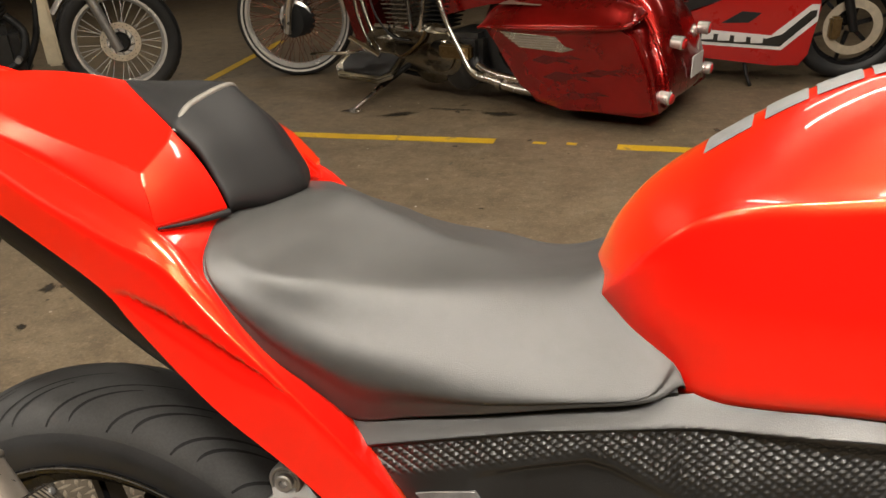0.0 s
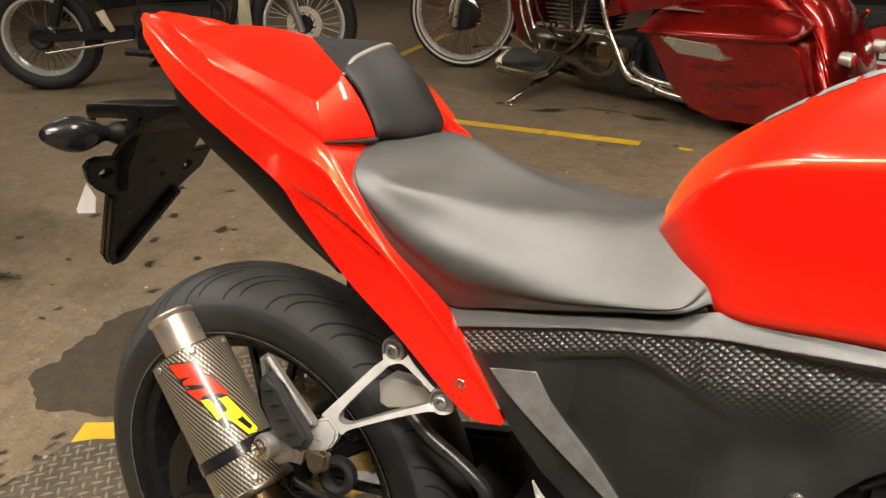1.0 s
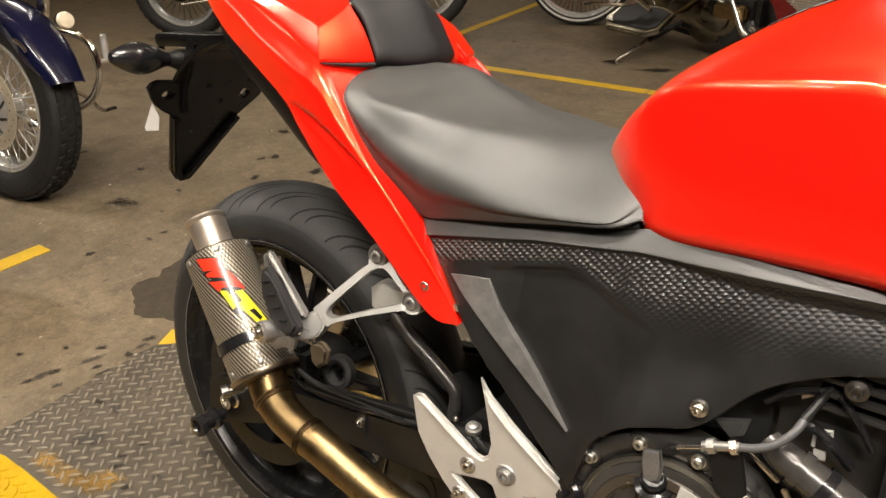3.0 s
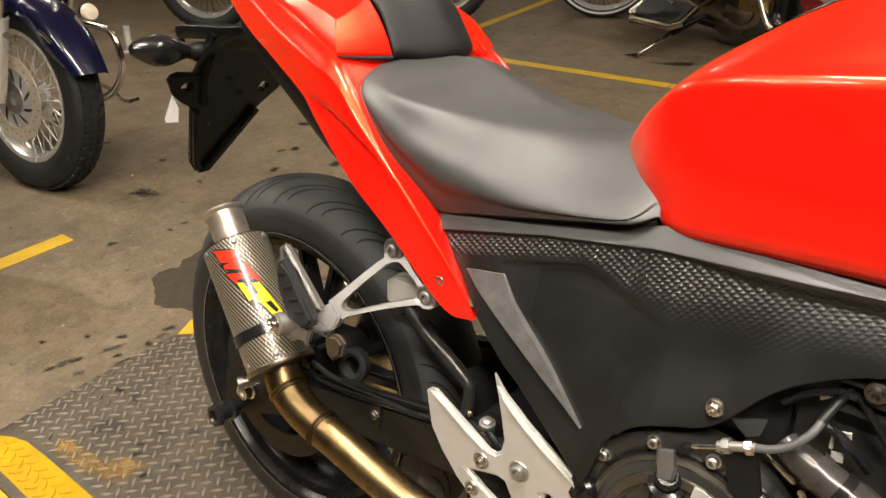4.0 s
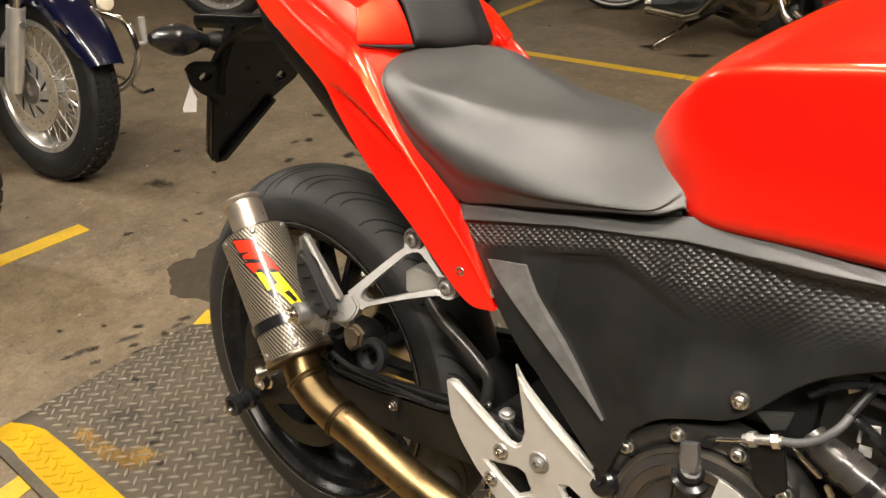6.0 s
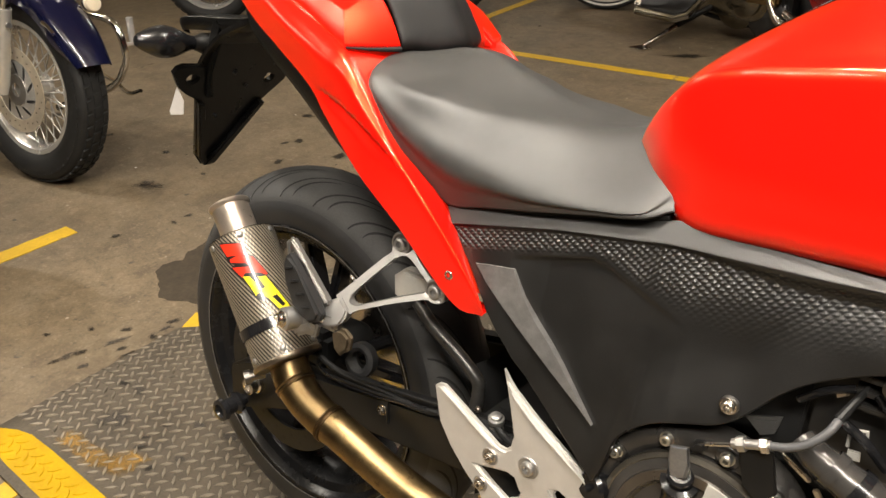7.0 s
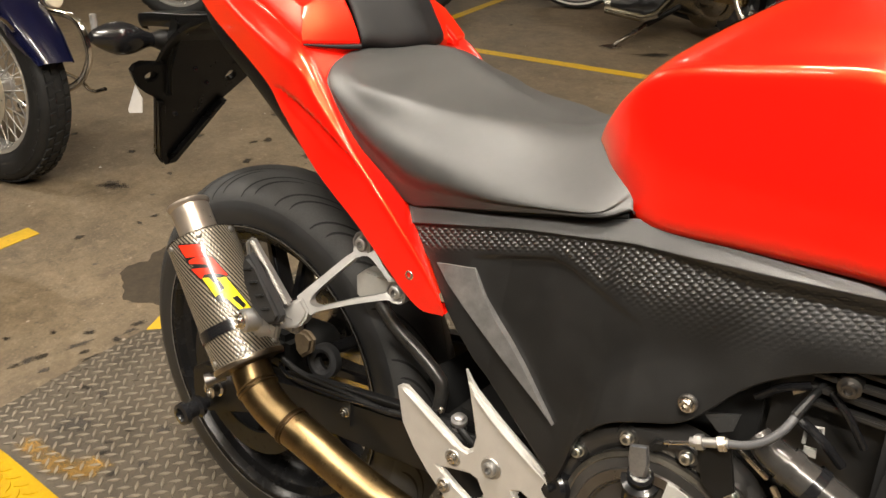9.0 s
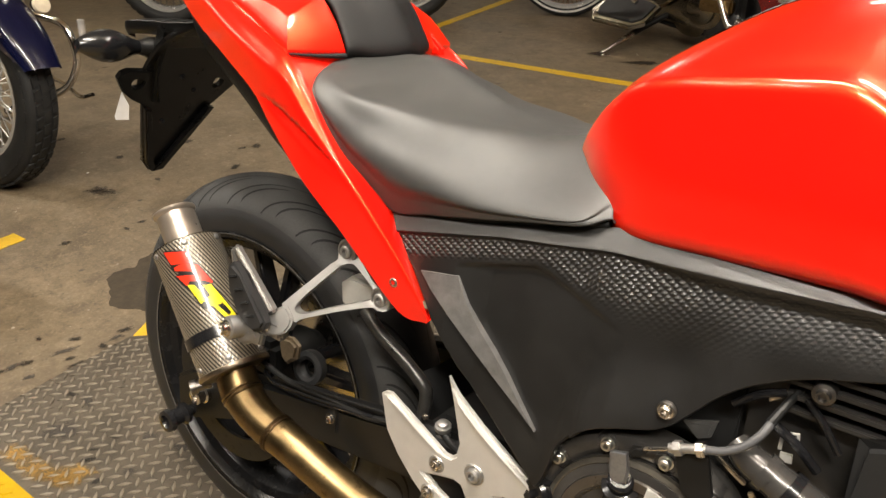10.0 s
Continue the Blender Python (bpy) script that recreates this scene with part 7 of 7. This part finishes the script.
# ---- stains on the concrete ----
def stain_material(name, shade, rough):
    m = bpy.data.materials.new(name)
    m.use_nodes = True
    nt = m.node_tree
    b = nt.nodes["Principled BSDF"]
    b.inputs["Base Color"].default_value = (*shade, 1)
    b.inputs["Roughness"].default_value = rough
    clear = nt.nodes.new("ShaderNodeBsdfTransparent")
    mix = nt.nodes.new("ShaderNodeMixShader")
    tc = nt.nodes.new("ShaderNodeTexCoord")
    length = nt.nodes.new("ShaderNodeVectorMath")
    length.operation = "LENGTH"
    nt.links.new(tc.outputs["Object"], length.inputs[0])
    info = nt.nodes.new("ShaderNodeObjectInfo")
    nz = nt.nodes.new("ShaderNodeTexNoise")
    nz.noise_dimensions = "4D"
    nz.inputs["Scale"].default_value = 3.6
    nz.inputs["Detail"].default_value = 7.0
    nz.inputs["Roughness"].default_value = 0.68
    w = nt.nodes.new("ShaderNodeMath")
    w.operation = "MULTIPLY"
    w.inputs[1].default_value = 60.0
    nt.links.new(info.outputs["Random"], w.inputs[0])
    nt.links.new(w.outputs[0], nz.inputs["W"])
    nt.links.new(tc.outputs["Object"], nz.inputs["Vector"])
    sub = nt.nodes.new("ShaderNodeMath")
    sub.operation = "MULTIPLY_ADD"
    sub.inputs[1].default_value = -0.55
    nt.links.new(length.outputs["Value"], sub.inputs[0])
    nt.links.new(nz.outputs[0], sub.inputs[2])
    cut = node(nt, "ShaderNodeMapRange", From_Min=0.16, From_Max=0.36, To_Max=0.75)
    nt.links.new(sub.outputs[0], cut.inputs["Value"])
    nt.links.new(cut.outputs[0], mix.inputs[0])
    nt.links.new(clear.outputs[0], mix.inputs[1])
    nt.links.new(b.outputs[0], mix.inputs[2])
    nt.links.new(mix.outputs[0], nt.nodes["Material Output"].inputs["Surface"])
    return m


OIL = stain_material("oil_stain", (0.022, 0.019, 0.015), 0.35)
SCUFF = stain_material("grey_scuff", (0.060, 0.050, 0.040), 0.6)
STAIN_DISC = bpy.data.meshes.new("stain")
STAIN_DISC.from_pydata([(math.cos(a), math.sin(a), 0) for a in np.linspace(0, 2 * math.pi, 20, endpoint=False)], [], [tuple(range(20))])
SCUFF_DISC = STAIN_DISC.copy()
STAIN_DISC.materials.append(OIL)
SCUFF_DISC.materials.append(SCUFF)


def stain(x, y, rx, ry, turn=0.0, oil=True, z=0.0009, on="concrete"):
    ob = new("floor_stain", STAIN_DISC if oil else SCUFF_DISC)
    ob.matrix_basis = pose(x, y, z, 0, 0, turn) @ Matrix.Diagonal((rx, ry, 1, 1))
    tagged(ob, ("dark irregular oil stain on the " if oil else "grey scuffed patch on the ") + on, "stain", "floor stains", "structure")


stain(-1.517, 0.528, 0.10, 0.055, 20, False)
stain(-1.530, 0.522, 0.045, 0.018, 60)
stain(-1.490, 0.540, 0.040, 0.014, 40)
for x, y, r in ((-1.187, 0.464, 0.035), (-1.183, 0.409, 0.03), (-0.907, -0.131, 0.026), (-0.836, -0.054, 0.024), (-0.765, -0.004, 0.036), (-0.701, -0.054, 0.032), (-0.683, 0.017, 0.034), (-1.676, 1.003, 0.06), (-1.172, 0.789, 0.07), (-1.145, 1.092, 0.08), (-1.30, 0.93, 0.06), (-1.40, 1.12, 0.06), (-1.02, 0.66, 0.05), (-1.06, 0.88, 0.05), (-1.75, 0.75, 0.05), (-1.25, 0.25, 0.04), (-1.6, 1.35, 0.08), (-2.6, 0.75, 0.10), (-2.2, 1.6, 0.12)):
    stain(x, y, r * 0.75, r * 0.5, 360 * abs(math.sin(x * 91 + y * 37)))
stain(-0.700, 0.085, 0.035, 0.018, 60)
stain(-0.779, -0.143, 0.060, 0.020, 80, False)
stain(-0.765, -0.118, 0.026, 0.018, 70)
stain(-0.785, -0.175, 0.022, 0.016, 70)
stain(-0.712, -0.143, 0.024, 0.018, 60, False)
stain(-0.738, -0.045, 0.060, 0.018, 70, False)
stain(-0.668, -0.055, 0.050, 0.013, 75)
stain(-0.688, 0.055, 0.035, 0.018, 70, False)
stain(-0.62, 3.08, 0.17, 0.07, 30)
stain(-0.38, 3.19, 0.24, 0.035, -5)
stain(-0.10, 3.12, 0.17, 0.08, -8)
stain(0.45, 3.25, 0.5, 0.12, -15)
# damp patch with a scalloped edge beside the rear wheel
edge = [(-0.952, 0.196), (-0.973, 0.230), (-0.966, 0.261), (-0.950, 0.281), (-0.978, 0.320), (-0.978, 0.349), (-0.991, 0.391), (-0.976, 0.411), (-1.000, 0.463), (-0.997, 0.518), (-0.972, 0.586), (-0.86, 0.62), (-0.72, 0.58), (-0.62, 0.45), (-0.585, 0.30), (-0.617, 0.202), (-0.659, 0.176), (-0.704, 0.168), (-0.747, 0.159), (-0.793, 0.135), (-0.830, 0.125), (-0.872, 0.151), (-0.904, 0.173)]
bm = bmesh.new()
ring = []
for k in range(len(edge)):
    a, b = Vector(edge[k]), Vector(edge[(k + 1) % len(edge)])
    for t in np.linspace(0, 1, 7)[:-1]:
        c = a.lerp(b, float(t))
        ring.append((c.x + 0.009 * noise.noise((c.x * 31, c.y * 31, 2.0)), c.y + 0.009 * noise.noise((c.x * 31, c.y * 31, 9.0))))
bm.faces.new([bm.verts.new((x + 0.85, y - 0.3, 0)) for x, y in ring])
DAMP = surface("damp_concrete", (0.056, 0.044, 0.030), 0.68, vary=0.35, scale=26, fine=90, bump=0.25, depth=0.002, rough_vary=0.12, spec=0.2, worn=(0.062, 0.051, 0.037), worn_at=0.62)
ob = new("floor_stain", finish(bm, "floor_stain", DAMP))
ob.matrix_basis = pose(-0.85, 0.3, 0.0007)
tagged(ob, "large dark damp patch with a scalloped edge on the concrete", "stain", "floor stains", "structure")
PAINT = stain_material("worn_yellow_paint", (0.40, 0.225, 0.045), 0.6)
PAINT_DISC = STAIN_DISC.copy()
PAINT_DISC.materials.clear()
PAINT_DISC.materials.append(PAINT)
for x, y, rx, ry, turn in ((-0.405, -0.280, 0.085, 0.040, 8), (-0.345, -0.252, 0.070, 0.052, 35), (-0.478, -0.284, 0.065, 0.036, 0), (-0.355, -0.270, 0.065, 0.036, 10)):
    ob = new("paint_smear", PAINT_DISC)
    ob.matrix_basis = pose(x, y, PLATE_Z + 0.0012, 0, 0, turn) @ Matrix.Diagonal((rx, ry, 1, 1))
    tagged(ob, "worn yellow paint smear on the tread plate", "stain", "floor stains", "structure")
for x, y, rx, ry, turn, oil in ((-0.372, -0.193, 0.018, 0.007, 45, True), (-0.356, -0.214, 0.026, 0.010, 50, True), (-0.369, -0.151, 0.020, 0.006, 30, True), (-0.560, -0.127, 0.030, 0.012, 20, True), (-0.514, -0.119, 0.040, 0.018, -20, False), (-0.314, -0.109, 0.028, 0.020, 10, False), (-0.239, -0.092, 0.035, 0.020, 10, False), (-0.267, -0.187, 0.022, 0.012, 40, False), (-0.293, -0.234, 0.020, 0.012, 70, True), (-0.47, -0.20, 0.07, 0.04, 30, False)):
    stain(x, y, rx, ry, turn, oil, PLATE_Z + 0.0010, "tread plate")
rng = random.Random(5)
for _ in range(60):
    x, y = rng.uniform(-3.5, 1.6), rng.uniform(0.1, 4.2)
    r = rng.uniform(0.008, 0.028)
    stain(x, y, r * rng.uniform(1, 1.8), r, rng.uniform(0, 180), rng.random() < 0.6)

# light scraps and chips of paper and paint
CHIP = finish(plate([(-0.5, -0.2), (0.1, -0.4), (0.5, 0.1), (0.0, 0.35)], 0.0, 0.12, lambda u, v, d: (u, v, d), bevel=0), "litter_chip", WHITE)
for k in range(26):
    x, y = rng.uniform(-2.6, 1.4), rng.uniform(0.2, 3.6)
    r = rng.uniform(0.004, 0.010)
    ob = new("litter_chip", CHIP)
    ob.matrix_basis = pose(x, y, 0.0002, 0, 0, rng.uniform(0, 360)) @ Matrix.Scale(r, 4)
    tagged(ob, "tiny pale scrap of litter on the floor", "litter", "floor litter")

# the treads nearest the camera, each a piece of its own
TREAD_MESH = bpy.data.meshes.new("tread")
ring = [(u * 0.0150, v * 0.0040) for u, v in ((-1.0, 0.0), (-0.45, 0.8), (0.0, 1.0), (0.45, 0.8), (1.0, 0.0), (0.45, -0.8), (0.0, -1.0), (-0.45, -0.8))]
TREAD_MESH.from_pydata([(u, v, -0.0004) for u, v in ring] + [(0.72 * u, 0.72 * v, 0.0019) for u, v in ring], [], [(q, (q + 1) % 8, 8 + (q + 1) % 8, 8 + q) for q in range(8)] + [tuple(range(8, 16))])
TREAD_MESH.materials.append(WORN_TOP)
for a, b, z, turn in NEAR:
    shared("tread", TREAD_MESH, plate_thing, pose(a, b, z, 0, 0, turn))
